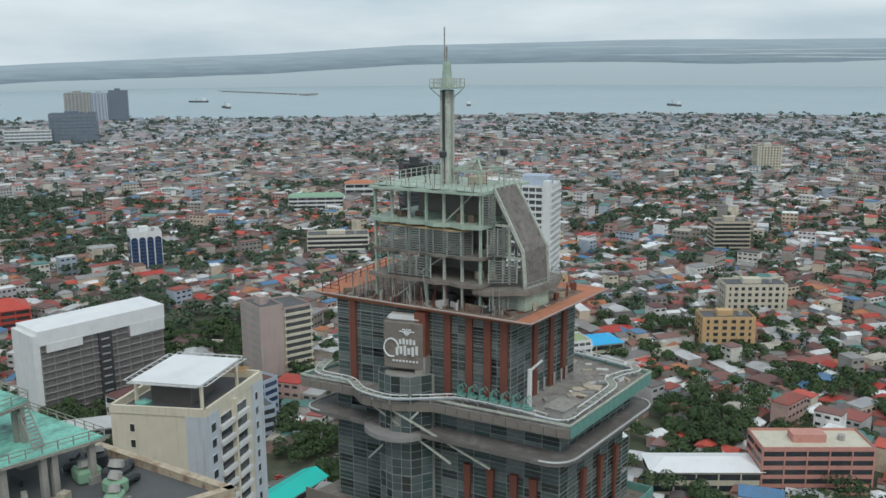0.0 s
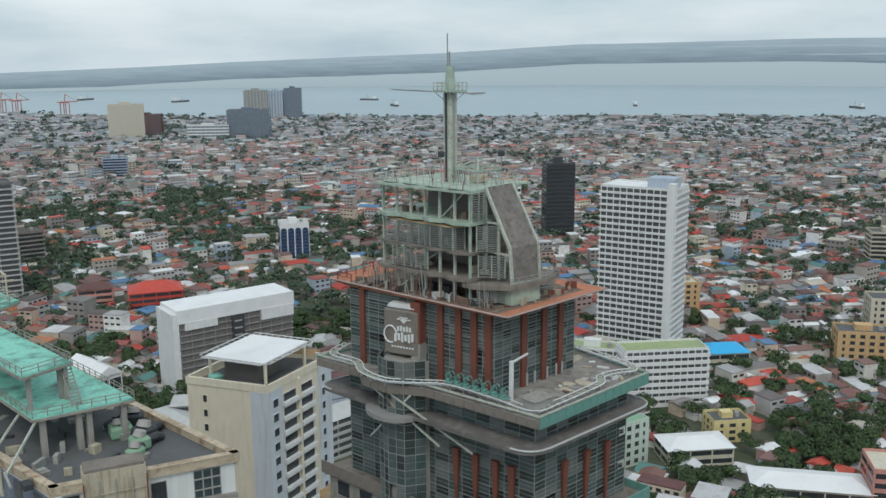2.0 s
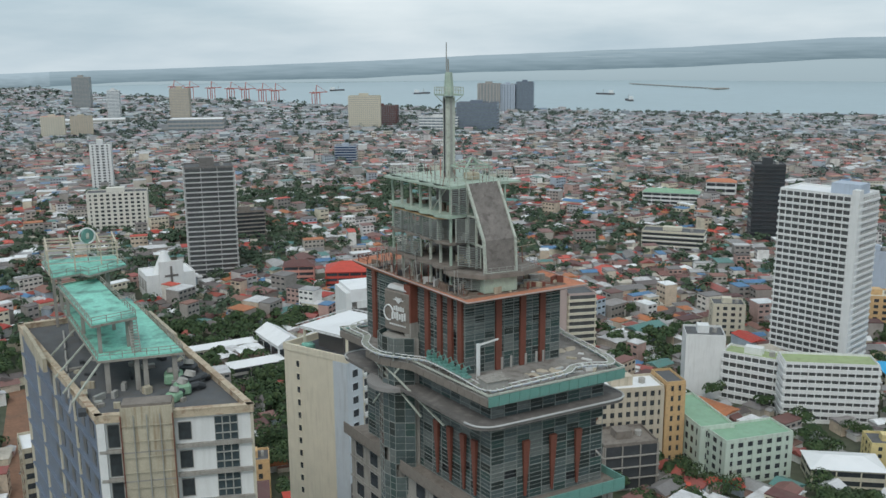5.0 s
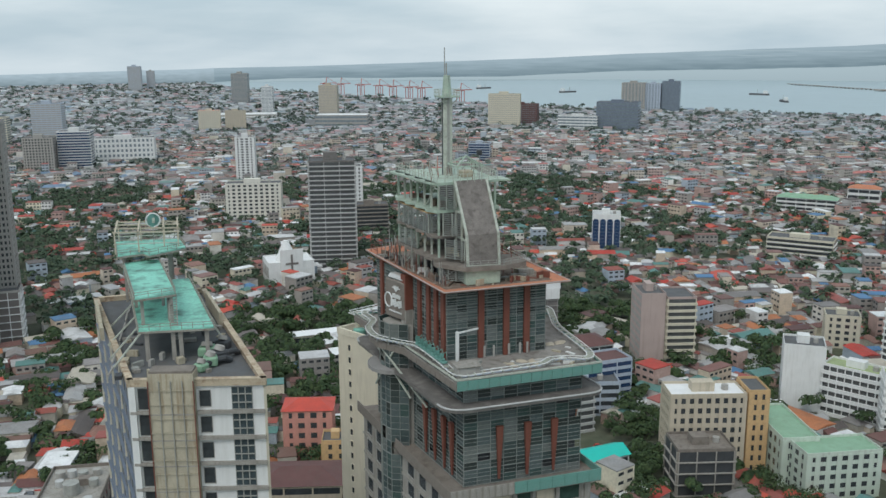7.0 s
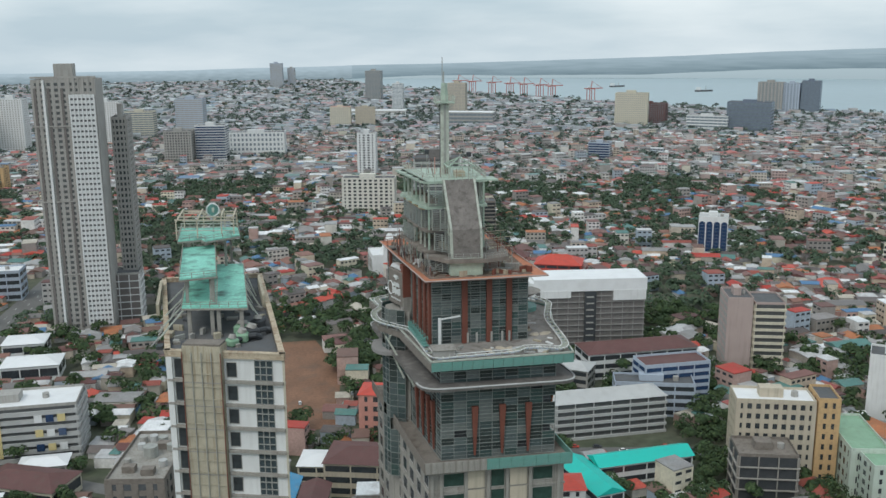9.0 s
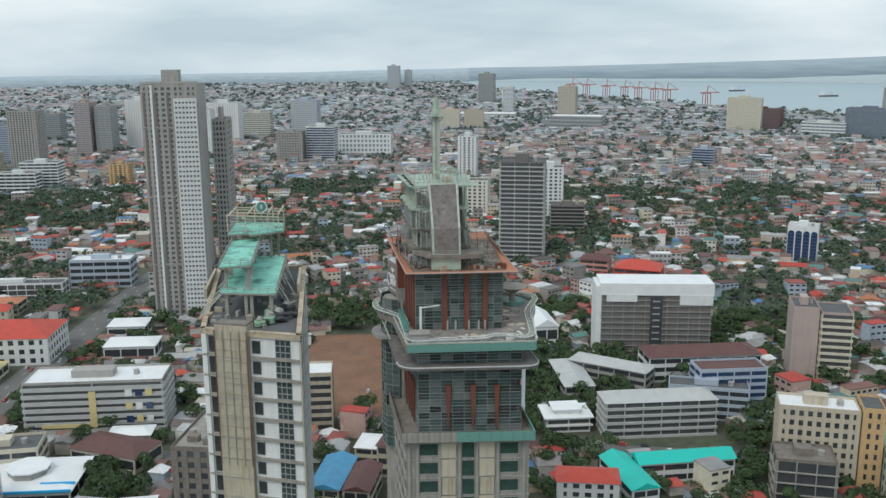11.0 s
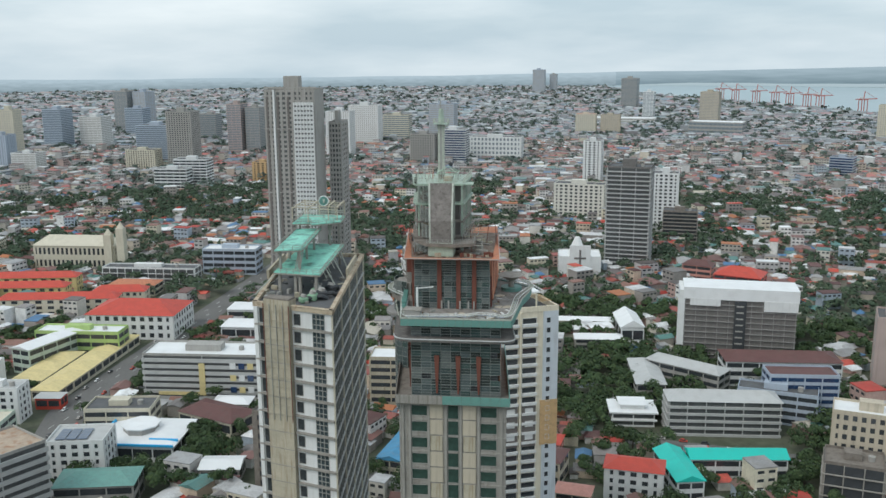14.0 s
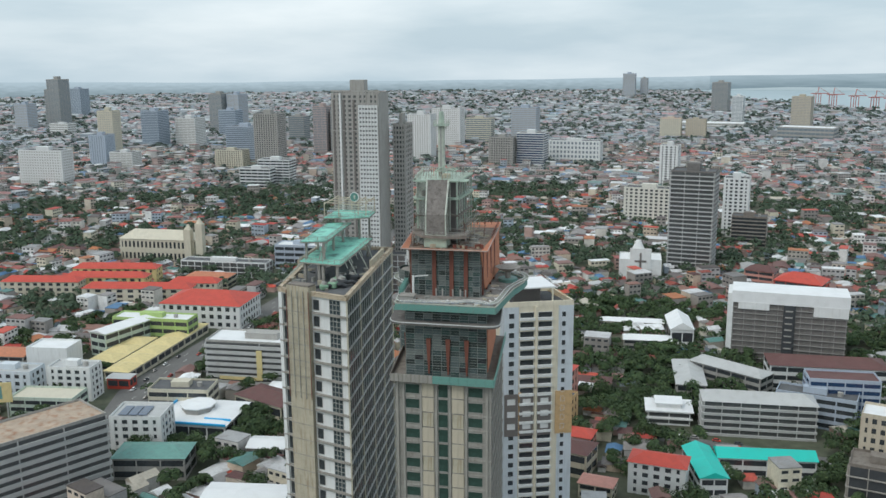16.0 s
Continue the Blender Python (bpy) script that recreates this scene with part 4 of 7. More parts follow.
roofed("house under a bright sky-blue sheet roof", 358, 173, 27, 20, 9, -33, M_CREAM, M_SKYBLUE, 2, 3.5, "house")
roofed("big bright red block with a red roof", 154, 500, 36, 26, 16, -20, M_RED, M_RED, 4, 6.0, "hall")
roofed("pink house under a maroon roof", 128, 548, 24, 16, 13, -20, M_CORAL, M_MAROON, 3, 4.0, "house")
block_building("yellow-painted house", 270, 112, 18, 14, 10, -33, M_YELLOW, M_DARK, 3, "house", style="window")
roofed("white-roofed low house", 237, 106, 30, 18, 8, -33, M_CREAM, M_WHITEROOF, 2, 3.0, "house")
block_building("cream apartment block with small windows", 336, 291, 20, 16, 20, -33, M_CREAM, M_DARK, 5, "apartment_building", style="window")
block_building("coral brick hotel with ribbon windows", 262, 17, 46, 20, 20, -51, M_CORAL, M_DARK, 5, "hotel_building", roof=M_CREAM)
roofed("long white-roofed hall", 234, 52, 46, 18, 10, -51, M_CREAM, M_WHITEROOF, 2, 3.0, "hall")
block_building("yellow-ochre apartment house", 420, 122, 32, 18, 20, -51, M_OCHRE, M_DARK, 5, "apartment_building", style="window")
roofed("green-roofed school block", 600, 684, 62, 20, 18, -45, M_WHITE, M_GREENROOF, 4, 4.0, "school_building")
roofed("orange-roofed hall", 697, 712, 34, 18, 20, -45, M_WHITE, M_ORANGE, 3, 4.0, "hall")
block_building("cream block with ribbon balconies", 462, 506, 55, 24, 17, -45, M_CREAM, M_DARK, 4, "apartment_building", style="slab", frame=M_WHITE)
block_building("beige tower block with rounded balconies", 674, 227, 32, 22, 30, -51, M_BEIGE, M_DARK, 8, "apartment_building", style="slab", frame=M_BEIGE)
block_building("cream apartment block", 504, 138, 42, 20, 21, -51, M_CREAM, M_DARK, 5, "apartment_building", style="window")
block_building("far cream tower block", 1271, 420, 36, 26, 36, -51, M_CREAM, M_DARK, 9, "apartment_building", style="window")
BG = block_building("long beige block with air conditioners and a white roof", 165, 163, 33, 16, 36, -14, M_BEIGE, M_DARK, 8, "office_building", style="window", bays=9, roof=M_WHITEROOF)
block_building("ochre stair end of the long beige block", 186.3, 157.6, 9, 17, 37.5, -14, M_OCHRE, M_DARK, 8, "office_building", style="window", bays=2, box_on_roof=False)
block_building("pinkish blank-walled block", 209, 295, 14, 24, 43, -13, M_PINK, M_GREY, 10, "apartment_building", fronts="l")
block_building("pinkish block with curved cream balconies", 226, 293, 17, 24, 40, -13, M_PINK, M_DARK, 10, "apartment_building", style="slab", frame=M_CREAM, box_on_roof=False, bays=1, lip=1.5)
block_building("unfinished concrete frame with orange scaffold", 154, 145, 24, 18, 20, -13, M_DIRTY, M_BLACK, 4, "unfinished_building", style="slab", frame=M_CONC, roof=M_DIRTY)
block_building("blue-grey office wing with strip windows", 139, 238, 40, 14, 17, -13, M_BLUEGREY, M_DARK, 4, "office_building")

TK = block_building("grey concrete block with water tanks crowded on its roof", -90, 110, 20, 40, 43, -6, M_DIRTY, M_DARK, 10, "apartment_building", style="window", roof=M_CONC, box_on_roof=False)
for k, (x, y, r) in enumerate(((-6, 32, 1.6), (-2.5, 33, 1.5), (1.5, 31, 1.7), (5.5, 33, 1.4), (-5, 26, 1.4), (6, 25, 1.6), (-6.5, 14, 1.3), (6.5, 12, 1.5), (0, 20, 2.6))):
    part("roof_tank", beam((x, y, 43.1), (x, y, 43.2 + 1.5 * r), r, 12), (M_GREY, M_PALEROOF, M_FRAME)[k % 3], TK, "round rooftop water tank")
for x, y in ((-4, 8), (3, 6), (3, 27)):
    part("roof_shed", cuboid(x - 2.2, y - 1.6, 43.1, x + 2.2, y + 1.6, 45.4), M_DIRTY, TK)
roofed("broad low hall under a white sheet roof", -100, 57, 34, 16, 17, 10, M_GREY, M_WHITEROOF, 3, 1.2, "hall", hip=False)

# ---- roads, vacant lot and grass ----
def strip(name, line, w, z, mat, label, category):
    """A ribbon of paving along a line."""
    bm = bmesh.new()
    P = [Vector(p) for p in line]
    prev = None
    for i, p in enumerate(P):
        d = (P[min(i + 1, len(P) - 1)] - P[max(i - 1, 0)]).normalized()
        s = Vector((d.y, -d.x)) * w / 2
        cur = [bm.verts.new((p.x + s.x, p.y + s.y, z)), bm.verts.new((p.x - s.x, p.y - s.y, z))]
        if prev:
            bm.faces.new((prev[0], cur[0], cur[1], prev[1]))
        prev = cur
        keep_clear(p.x, p.y, w * 0.5)
    return tagged(part(name, bm, mat), label, category, kind="structure")


AVENUE = [(-221, 40 + 11.2 * i) if i < 10 else (-221 - min(22, 4 * (i - 9)), 40 + 11.2 * i) for i in range(62)]
strip("road", AVENUE, 22, 0.12, M_ASPHALT, "wide asphalt avenue with pale lane lines", "road")
for k, (x, y) in enumerate(AVENUE[:46]):
    for dx in (-5.5, 0.2, 5.5):
        if (k + int(dx)) % 2:
            o = part("trim", cuboid(x + dx - 0.15, y, 0.13, x + dx + 0.15, y + 5, 0.15), M_LINE)
            tagged(o, "worn white lane line on asphalt", "road marking", kind="structure")
strip("road", [(60 + 9 * i, 206 - 1.2 * i) for i in range(16)], 10, 0.12, M_ASPHALT, "narrow asphalt street past the college", "road")
strip("road", [(-226 + 12 * i, 246 - 6 * i) for i in range(14)], 8, 0.14, M_ASPHALT, "side street off the avenue", "road")
tagged(part("pavement", prism([(-90, 240), (-21, 246), (-18, 332), (-33, 387), (-83, 385)], 0.02, 0.1), M_EARTH), "bare red earth vacant lot with scrub", "ground", kind="structure")
for x, y, r in ((-56, 270, 26), (-54, 310, 30), (-58, 360, 30), (-30, 290, 12), (-80, 330, 12)):
    keep_clear(x, y, r)


def car(x, y, yaw, paint, tone):
    """A small saloon or van: body, glasshouse and four wheels."""
    c = thing("car", "small %s car on the asphalt" % tone, "car", x, y, 0.15, yaw, "cars on the streets")
    part("body", cuboid(-2.1, -0.85, 0.3, 2.1, 0.85, 0.95, 0.18), paint, c)
    cab = bmesh.new()
    a = [cab.verts.new(p) for p in ((-1.7, -0.78, 0.95), (1.1, -0.78, 0.95), (1.1, 0.78, 0.95), (-1.7, 0.78, 0.95))]
    b = [cab.verts.new(p) for p in ((-1.3, -0.62, 1.5), (0.5, -0.62, 1.5), (0.5, 0.62, 1.5), (-1.3, 0.62, 1.5))]
    for i in range(4):
        cab.faces.new((a[i], a[(i + 1) % 4], b[(i + 1) % 4], b[i]))
    part("glasshouse", cab, M_DARK, c)
    part("roof_panel", cuboid(-1.35, -0.64, 1.48, 0.55, 0.64, 1.56), paint, c)
    for wx in (-1.35, 1.35):
        for wy in (-0.8, 0.8):
            part("wheel", beam((wx, wy - 0.1, 0.32), (wx, wy + 0.1, 0.32), 0.32, 10), M_BLACK, c)
    return c


first_cars = [car(-220, 150, 88, M_WHITE, "white"), car(-231, 176, -92, M_BLACK, "black"), car(-219, 205, 88, M_RED, "red"), car(-234, 232, -92, M_GREY, "silver-grey")]
crng = random.Random(3)
for k in range(22):
    x, y = AVENUE[6 + k]
    copy_thing(first_cars[k % 4], pose(x + crng.choice((-7.5, -3.2, 3.0, 7.4)), y + crng.uniform(0, 9), 0.15, 0, 0, 90 if k % 2 else -90))
for k in range(12):
    copy_thing(first_cars[(k * 3) % 4], pose(68 + 10.5 * k + crng.uniform(-2, 2), 207.5 - 1.4 * k + crng.choice((-2.4, 2.2)), 0.15, 0, 0, -8))
for k in range(5):
    copy_thing(first_cars[(k * 5) % 4], pose(crng.uniform(-80, -35), crng.uniform(255, 280), 0.12, 0, 0, crng.uniform(0, 180)))


# ---- harbour: cranes, ships and a jetty ----
M_CRANE = material("faded_red_crane_paint", (0.50, 0.16, 0.13), 0.6, vary=0.15, stain=0.2)


def port_crane(x, y, yaw):
    c = thing("port_crane", "faded red quay crane with a raised boom", "crane", x, y, 0, yaw, "cranes along the port")
    for dx in (-9, 9):
        for dy in (-8, 8):
            part("leg", beam((dx, dy, 0), (dx, dy, 38), 1.3), M_CRANE, c)
        part("cross_beam", beam((dx, -9, 38), (dx, 9, 38), 1.4), M_CRANE, c)
    part("boom", beam((-24, 0, 40), (44, 0, 40), 1.8), M_CRANE, c)
    part("tower", beam((0, 0, 38), (4, 0, 62), 1.4), M_CRANE, c)
    part("stay", beam((4, 0, 62), (40, 0, 41), 0.6), M_CRANE, c)
    part("cabin", cuboid(-10, -3, 41, -2, 3, 46), M_WHITE, c)
    return c


crane = port_crane(725, 2861, 20)
for x, y, a in ((700, 2930, 20), (662, 3010, 22), (628, 3080, 20), (580, 3170, 24), (523, 3265, 26), (800, 2660, 18), (480, 3340, 20)):
    copy_thing(crane, pose(x, y, 0, 0, 0, a))


def ship(x, y, yaw):
    s = thing("ship", "small grey cargo ship lying in the strait", "ship", x, y, 0.6, yaw, "ships in the strait")
    part("hull", prism([(-34, -6), (24, -6), (38, 0), (24, 6), (-34, 6)], -0.3, 6), M_ROOFGREY, s)
    part("deckhouse", cuboid(-30, -5, 6, -16, 5, 16), M_WHITE, s)
    part("mast", beam((8, 0, 6), (8, 0, 20), 0.7), M_FRAME, s)
    return s


ferry = ship(1480, 2640, 30)
for x, y, a in ((1750, 2350, 70), (2300, 1800, 40), (1350, 3100, 10), (1900, 2700, 120), (2650, 1250, 60), (1150, 3500, 20)):
    copy_thing(ferry, pose(x, y, 0.6, 0, 0, a))
JT = thing("jetty", "long low grey jetty on piles", "jetty", 2480, 2950, 0, 0)
part("deck", cuboid(-6, -190, 4, 6, 400, 6), M_CONC, JT)
part("head", cuboid(-40, -200, 3, 40, -170, 7), M_CONC, JT)
for k in range(24):
    part("pile", cuboid(-4, -180 + 24 * k, -0.2, 4, -177 + 24 * k, 4), M_CONC, JT)
# ---- more tools for the towers ----
def tube(points, r=0.12, sides=5, closed=False):
    """One bent pipe through the points."""
    bm = bmesh.new()
    pts = [Vector(p) for p in points]
    rings = []
    for i, p in enumerate(pts):
        d = (pts[min(i + 1, len(pts) - 1)] - pts[max(i - 1, 0)]).normalized()
        s = d.cross(Vector((0, 0, 1)))
        s = s.normalized() if s.length > 1e-3 else Vector((1, 0, 0))
        u = s.cross(d)
        rings.append([bm.verts.new(p + r * (math.cos(2 * math.pi * k / sides) * s + math.sin(2 * math.pi * k / sides) * u)) for k in range(sides)])
    for a, b in zip(rings, rings[1:]):
        for k in range(sides):
            bm.faces.new((a[k], a[(k + 1) % sides], b[(k + 1) % sides], b[k]))
    bm.faces.new(rings[0][::-1])
    bm.faces.new(rings[-1])
    return bm


def smooth_line(pts, n=6):
    """A smooth line through the points."""
    out = []
    P = [Vector(p) for p in pts]
    for i in range(len(P) - 1):
        a, b, c, d = P[max(i - 1, 0)], P[i], P[i + 1], P[min(i + 2, len(P) - 1)]
        for k in range(n):
            t = k / n
            out.append(0.5 * ((2 * b) + (c - a) * t + (2 * a - 5 * b + 4 * c - d) * t * t + (3 * b - a - 3 * c + d) * t ** 3))
    return out + [P[-1]]


def plate(points, thick=0.5):
    """A slab on any flat outline in space, thickened straight backwards."""
    bm = bmesh.new()
    P = [Vector(p) for p in points]
    n = (P[1] - P[0]).cross(P[2] - P[0]).normalized()
    a = [bm.verts.new(p) for p in P]
    b = [bm.verts.new(p - n * thick) for p in P]
    bm.faces.new(a)
    bm.faces.new(b[::-1])
    k = len(P)
    for i in range(k):
        bm.faces.new((a[i], b[i], b[(i + 1) % k], a[(i + 1) % k]))
    return bm


def railing(parent, pts, z, h=1.1, step=1.6, mat=None, post=0.06, name="railing"):
    """Posts and two rails along a line."""
    mat = mat or M_STEEL
    me = mesh_of(cuboid(-post, -post, 0, post, post, h), mat)
    for p, q in zip(pts, pts[1:]):
        L, a = between(p, q)
        n = max(1, int(L / step))
        for i in range(n):
            o = part(name + "_post", me, None, parent)
            o.matrix_basis = pose(p[0] + (q[0] - p[0]) * i / n, p[1] + (q[1] - p[1]) * i / n, z)
        for hh in (h, h * 0.55):
            part(name + "_bar", beam((p[0], p[1], z + hh), (q[0], q[1], z + hh), post), mat, parent)


def pane_mesh(w, h, mat, frame_mat, depth=0.16, rim=0.1):
    """A framed pane in one piece: a rim standing proud with the glass set back in it."""
    bm = bmesh.new()
    o = [bm.verts.new((x, -depth, z)) for x, z in ((-w / 2 - rim, -h / 2 - rim), (w / 2 + rim, -h / 2 - rim), (w / 2 + rim, h / 2 + rim), (-w / 2 - rim, h / 2 + rim))]
    i = [bm.verts.new((x, -depth, z)) for x, z in ((-w / 2, -h / 2), (w / 2, -h / 2), (w / 2, h / 2), (-w / 2, h / 2))]
    g = [bm.verts.new((v.co.x, -0.02, v.co.z)) for v in i]
    k = [bm.verts.new((v.co.x, 0.05, v.co.z)) for v in o]
    for n in range(4):
        m = (n + 1) % 4
        for f in ((o[n], o[m], i[m], i[n]), (i[n], i[m], g[m], g[n]), (k[n], k[m], o[m], o[n])):
            bm.faces.new(f).material_index = 1
    bm.faces.new(g).material_index = 0
    bm.faces.new(k[::-1]).material_index = 1
    return mesh_of(bm, [mat, frame_mat])


def wall_windows(parent, p, q, zs, xs, w, h, mat=None, frame_mat=None, name="window"):
    """Framed windows at distances xs along the wall p to q and heights zs."""
    L, a = between(p, q)
    me = pane_mesh(w, h, mat or M_DARK, frame_mat or M_FRAME)
    base = pose(p[0], p[1], 0, 0, 0, a)
    for z in zs:
        for x in xs:
            o = part(name, me, None, parent)
            o.matrix_basis = base @ pose(x, 0, z)


def on_line(p, q, s):
    return (p[0] + (q[0] - p[0]) * s, p[1] + (q[1] - p[1]) * s)


# ---- the unfinished hotel tower ----
# where the hotel stands: its own plan is turned and drawn in a little
HOTEL = Matrix.Translation((1.85, -0.9, 8.8)) @ pose(0, 0, 0, 0, 0, 1.6) @ Matrix.Diagonal((0.898, 0.898, 0.946, 1))


def hotel_tower():
    t = thing("hotel_tower", "tall unfinished hotel tower with glazed fronts and rust-brown panels", "skyscraper")
    t.matrix_basis = HOTEL
    keep_clear(4, 0, 36)
    FL, FR, BR, BL = (-8.2, -28.6), (21.6, -28.0), (17, 18), (-15, 20)
    part("shaft", prism([FL, FR, BR, BL], -9.6, 104.4), M_CONC, t, "stained concrete lower shaft")
    zs = [102.0 - 4.6 * i for i in range(15)]
    L = between(FL, FR)[0]
    wall_windows(t, FL, FR, zs, [5.4], 4.4, 2.8, M_GLASSG, M_GREY)
    wall_windows(t, FL, FR, zs, [15.0], 2.9, 4.2, M_GLASSG, M_FRAME)
    wall_windows(t, FL, FR, zs, [25.0], 4.4, 2.8, M_GLASSG, M_GREY)
    tan_ = mesh_of(cuboid(-1.9, -0.25, -2.1, 1.9, 0.0, 2.1), M_BEIGE)
    tan2 = mesh_of(cuboid(-1.7, -0.25, -2.1, 1.7, 0.0, 2.1), M_TAN)
    base = pose(FL[0], FL[1], 0, 0, 0, between(FL, FR)[1])
    for i, z in enumerate(zs):
        for x in (10.2, 19.6):
            o = part("wall_panel", (tan_, tan2)[(i * 7 + int(x)) % 3 == 0], None, t)
            o.matrix_basis = base @ pose(x, 0, z)
    for x in (0.6, 2.6, 8.0, 12.9, 17.1, 22.2, 28.6):
        part("pilaster", cuboid(-0.35, -0.5, 0, 0.35, 0, 104), M_CONC, t).matrix_basis = base @ pose(x, 0, 0)
    wall_windows(t, BL, FL, zs[:12], [4 + 6.2 * i for i in range(8)], 3.4, 3.0, M_DARK, M_GREY)
    LR = between(FR, BR)[0]
    wall_windows(t, FR, BR, zs, [3.5 + 5.2 * i for i in range(8)], 3.6, 3.0, M_SHADE, M_CONC)
    for z in [104.0 - 4.6 * i for i in range(16)]:
        part("sill_band", prism([(FL[0] - 0.2, FL[1] - 0.2), (FR[0] + 0.25, FR[1] - 0.2), (BR[0] + 0.25, BR[1] + 0.2), (BL[0] - 0.2, BL[1] + 0.2)], z - 0.2, z + 0.2), M_CONC, t)
    # parapet of the lower shaft
    o1 = [(-9.2, -30.6), (22.8, -30.0), (17.8, 19), (-16.2, 21)]
    part("terrace", prism(o1, 104.4, 105.4), M_DIRTY, t, "mossy stained terrace slab")
    for (p, q), m in zip(((o1[0], (4, -30.4)), ((4, -30.4), o1[1]), (o1[1], o1[2]), (o1[3], o1[0])), (M_CONC, M_TEAL, M_TEAL, M_DIRTY)):
        Lp, a = between(p, q)
        n = max(2, int(Lp / 2.6))
        me = mesh_of(cuboid(0.03, -0.12, 0, Lp / n - 0.03, 0.12, 2.3), m)
        for i in range(n):
            part("parapet_panel", me, None, t).matrix_basis = pose(p[0], p[1], 104.6, 0, 0, a) @ pose(i * Lp / n, 0, 0)
    # glazed body between terrace and deck
    A, B, C, D = (-5.2, -26.6), (19.8, -26.2), (14.8, 15), (-12.2, 16)
    # black core paints the unlit inside seen where panes are missing
    part("body_core", prism([(-4.4, -25.8), (19, -25.4), (14.0, 14.2), (-11.2, 15.2)], 105.4, 126), M_BLACK, t)
    curtain_wall(t, A, B, 105.6, 126, 9, 13, M_PANES, M_MULLION, 0.095)
    curtain_wall(t, D, A, 105.6, 126, 14, 13, M_PANES, M_MULLION, 0.095)
    curtain_wall(t, B, C, 120.9, 126, 14, 3, M_PANES, M_MULLION, 0.095)
    fin = bmesh.new()
    v = [fin.verts.new(p) for p in ((-0.7, -0.9, 10.6), (0.7, -0.9, 10.6), (0.7, -0.2, 10.6), (-0.7, -0.2, 10.6), (-0.22, -0.5, 0), (0.22, -0.5, 0), (0.22, -0.2, 0), (-0.22, -0.2, 0))]
    for f in ((0, 1, 2, 3), (7, 6, 5, 4), (0, 4, 5, 1), (1, 5, 6, 2), (2, 6, 7, 3), (3, 7, 4, 0)):
        fin.faces.new([v[i] for i in f])
    fin = mesh_of(fin, M_RUST)
    for (p, q), ss in (((A, B), (0.29, 0.53, 0.76)), ((D, A), (0.62, 0.72, 0.82, 0.9))):
        for s in ss:
            x, y = on_line(p, q, s)
            part("rust_fin", fin, None, t).matrix_basis = pose(x, y, 106.4, 0, 0, between(p, q)[1])
    part("side_plate", plate([(20.0, -25.6, 120.8), (19.4, -21.5, 106.2), (15.2, 14.6, 106.2), (15.1, 14.8, 120.8)], 0.25), M_ORANGE, t, "rust-orange side plate")
    # rounded balcony band
    band = rounded([(-9.6, -30.2), (24.4, -29.4), (17.5, 18.5), (-17, 21)], 4.5, 6)
    part("balcony_band", prism(band, 121.55, 122.2), M_BANDTOP, t, "rounded stained concrete balcony band")
    part("balcony_lip", tube([(x, y, 122.25) for x, y in band], 0.2), M_PALEROOF, t)
    # deck with teal fascia
    deck = [(-7.6, -29.8), (22.9, -28.6), (24.6, -6), (26.4, 3), (26.6, 9), (22.6, 13), (16.5, 18), (-16.4, 21), (-14.2, 10), (-16.3, 6), (-15.6, 0), (-11.6, -6)]
    part("deck", prism(deck, 126.0, 127.3), M_DECKTOP, t, "grimy concrete roof deck")
    for p, q in zip(deck, deck[1:] + deck[:1]):
        Lp, a = between(p, q)
        n = max(1, round(Lp / 2.2))
        plain = p[0] < -8 and q[0] < -7 or p[0] < -15
        me = mesh_of(cuboid(0.04, -0.14, 0, Lp / n - 0.04, 0.1, 1.3 if plain else 1.8), M_DIRTY if plain else M_TEAL)
        for i in range(n):
            part("fascia_panel", me, None, t).matrix_basis = pose(p[0], p[1], 125.8, 0, 0, a) @ pose(i * Lp / n, 0, 0)
        part("coping", beam((p[0], p[1], 127.9), (q[0], q[1], 127.9), 0.2), M_STEEL, t)
    # low round balcony and its struts on the sign side
    part("round_balcony", prism([(-13 + 4.6 * math.cos(a * math.pi / 8), 1.5 + 6 * math.sin(a * math.pi / 8)) for a in range(16)], 121.2, 122.0), M_SLABEDGE, t, "rounded grimy green-grey balcony")
    for p, q in (((-15.5, 4.5, 125.8), (-11, -9, 117.5)), ((-15, 1, 125.8), (-9.5, -16, 118)), ((-13.5, -4, 125.8), (-15, 6, 116))):
        part("strut", beam(p, q, 0.22), M_STEEL, t)
    # glazed stair bay on the sign side
    bay = [(-11.9, 5.6), (-14.6, 3.6), (-15.0, 0.6), (-13.8, -2.6), (-10.2, -4.4)]
    for p, q in zip(bay[::1], bay[1:]):
        curtain_wall(t, p, q, 92, 131.4, 2, 14, M_PANES, M_MULLION, 0.095)
    part("bay_core", prism([(-11, 5), (-13.9, 3), (-14.2, 0.6), (-13, -2), (-9, -4)], 40, 131), M_CONC, t)
    # upper glazed storeys
    A, B, C, D = (-5.6, -17.2), (15.8, -16.6), (15.2, 18.5), (-12, 15.5)
    # again a black core in place of the unlit inside
    part("crown_core", prism([(-4.8, -16.2), (15, -15.6), (14.4, 17.5), (-11, 14.5)], 127.3, 141.2), M_BLACK, t)
    curtain_wall(t, A, B, 127.4, 141.3, 10, 9, M_PANES, M_MULLION, 0.085, (134.6, 141.0, 12))
    curtain_wall(t, D, A, 127.4, 141.3, 14, 9, M_PANES, M_MULLION, 0.085, (134.6, 141.0, 12))
    curtain_wall(t, B, C, 127.4, 141.3, 14, 9, M_PANES, M_MULLION, 0.085)
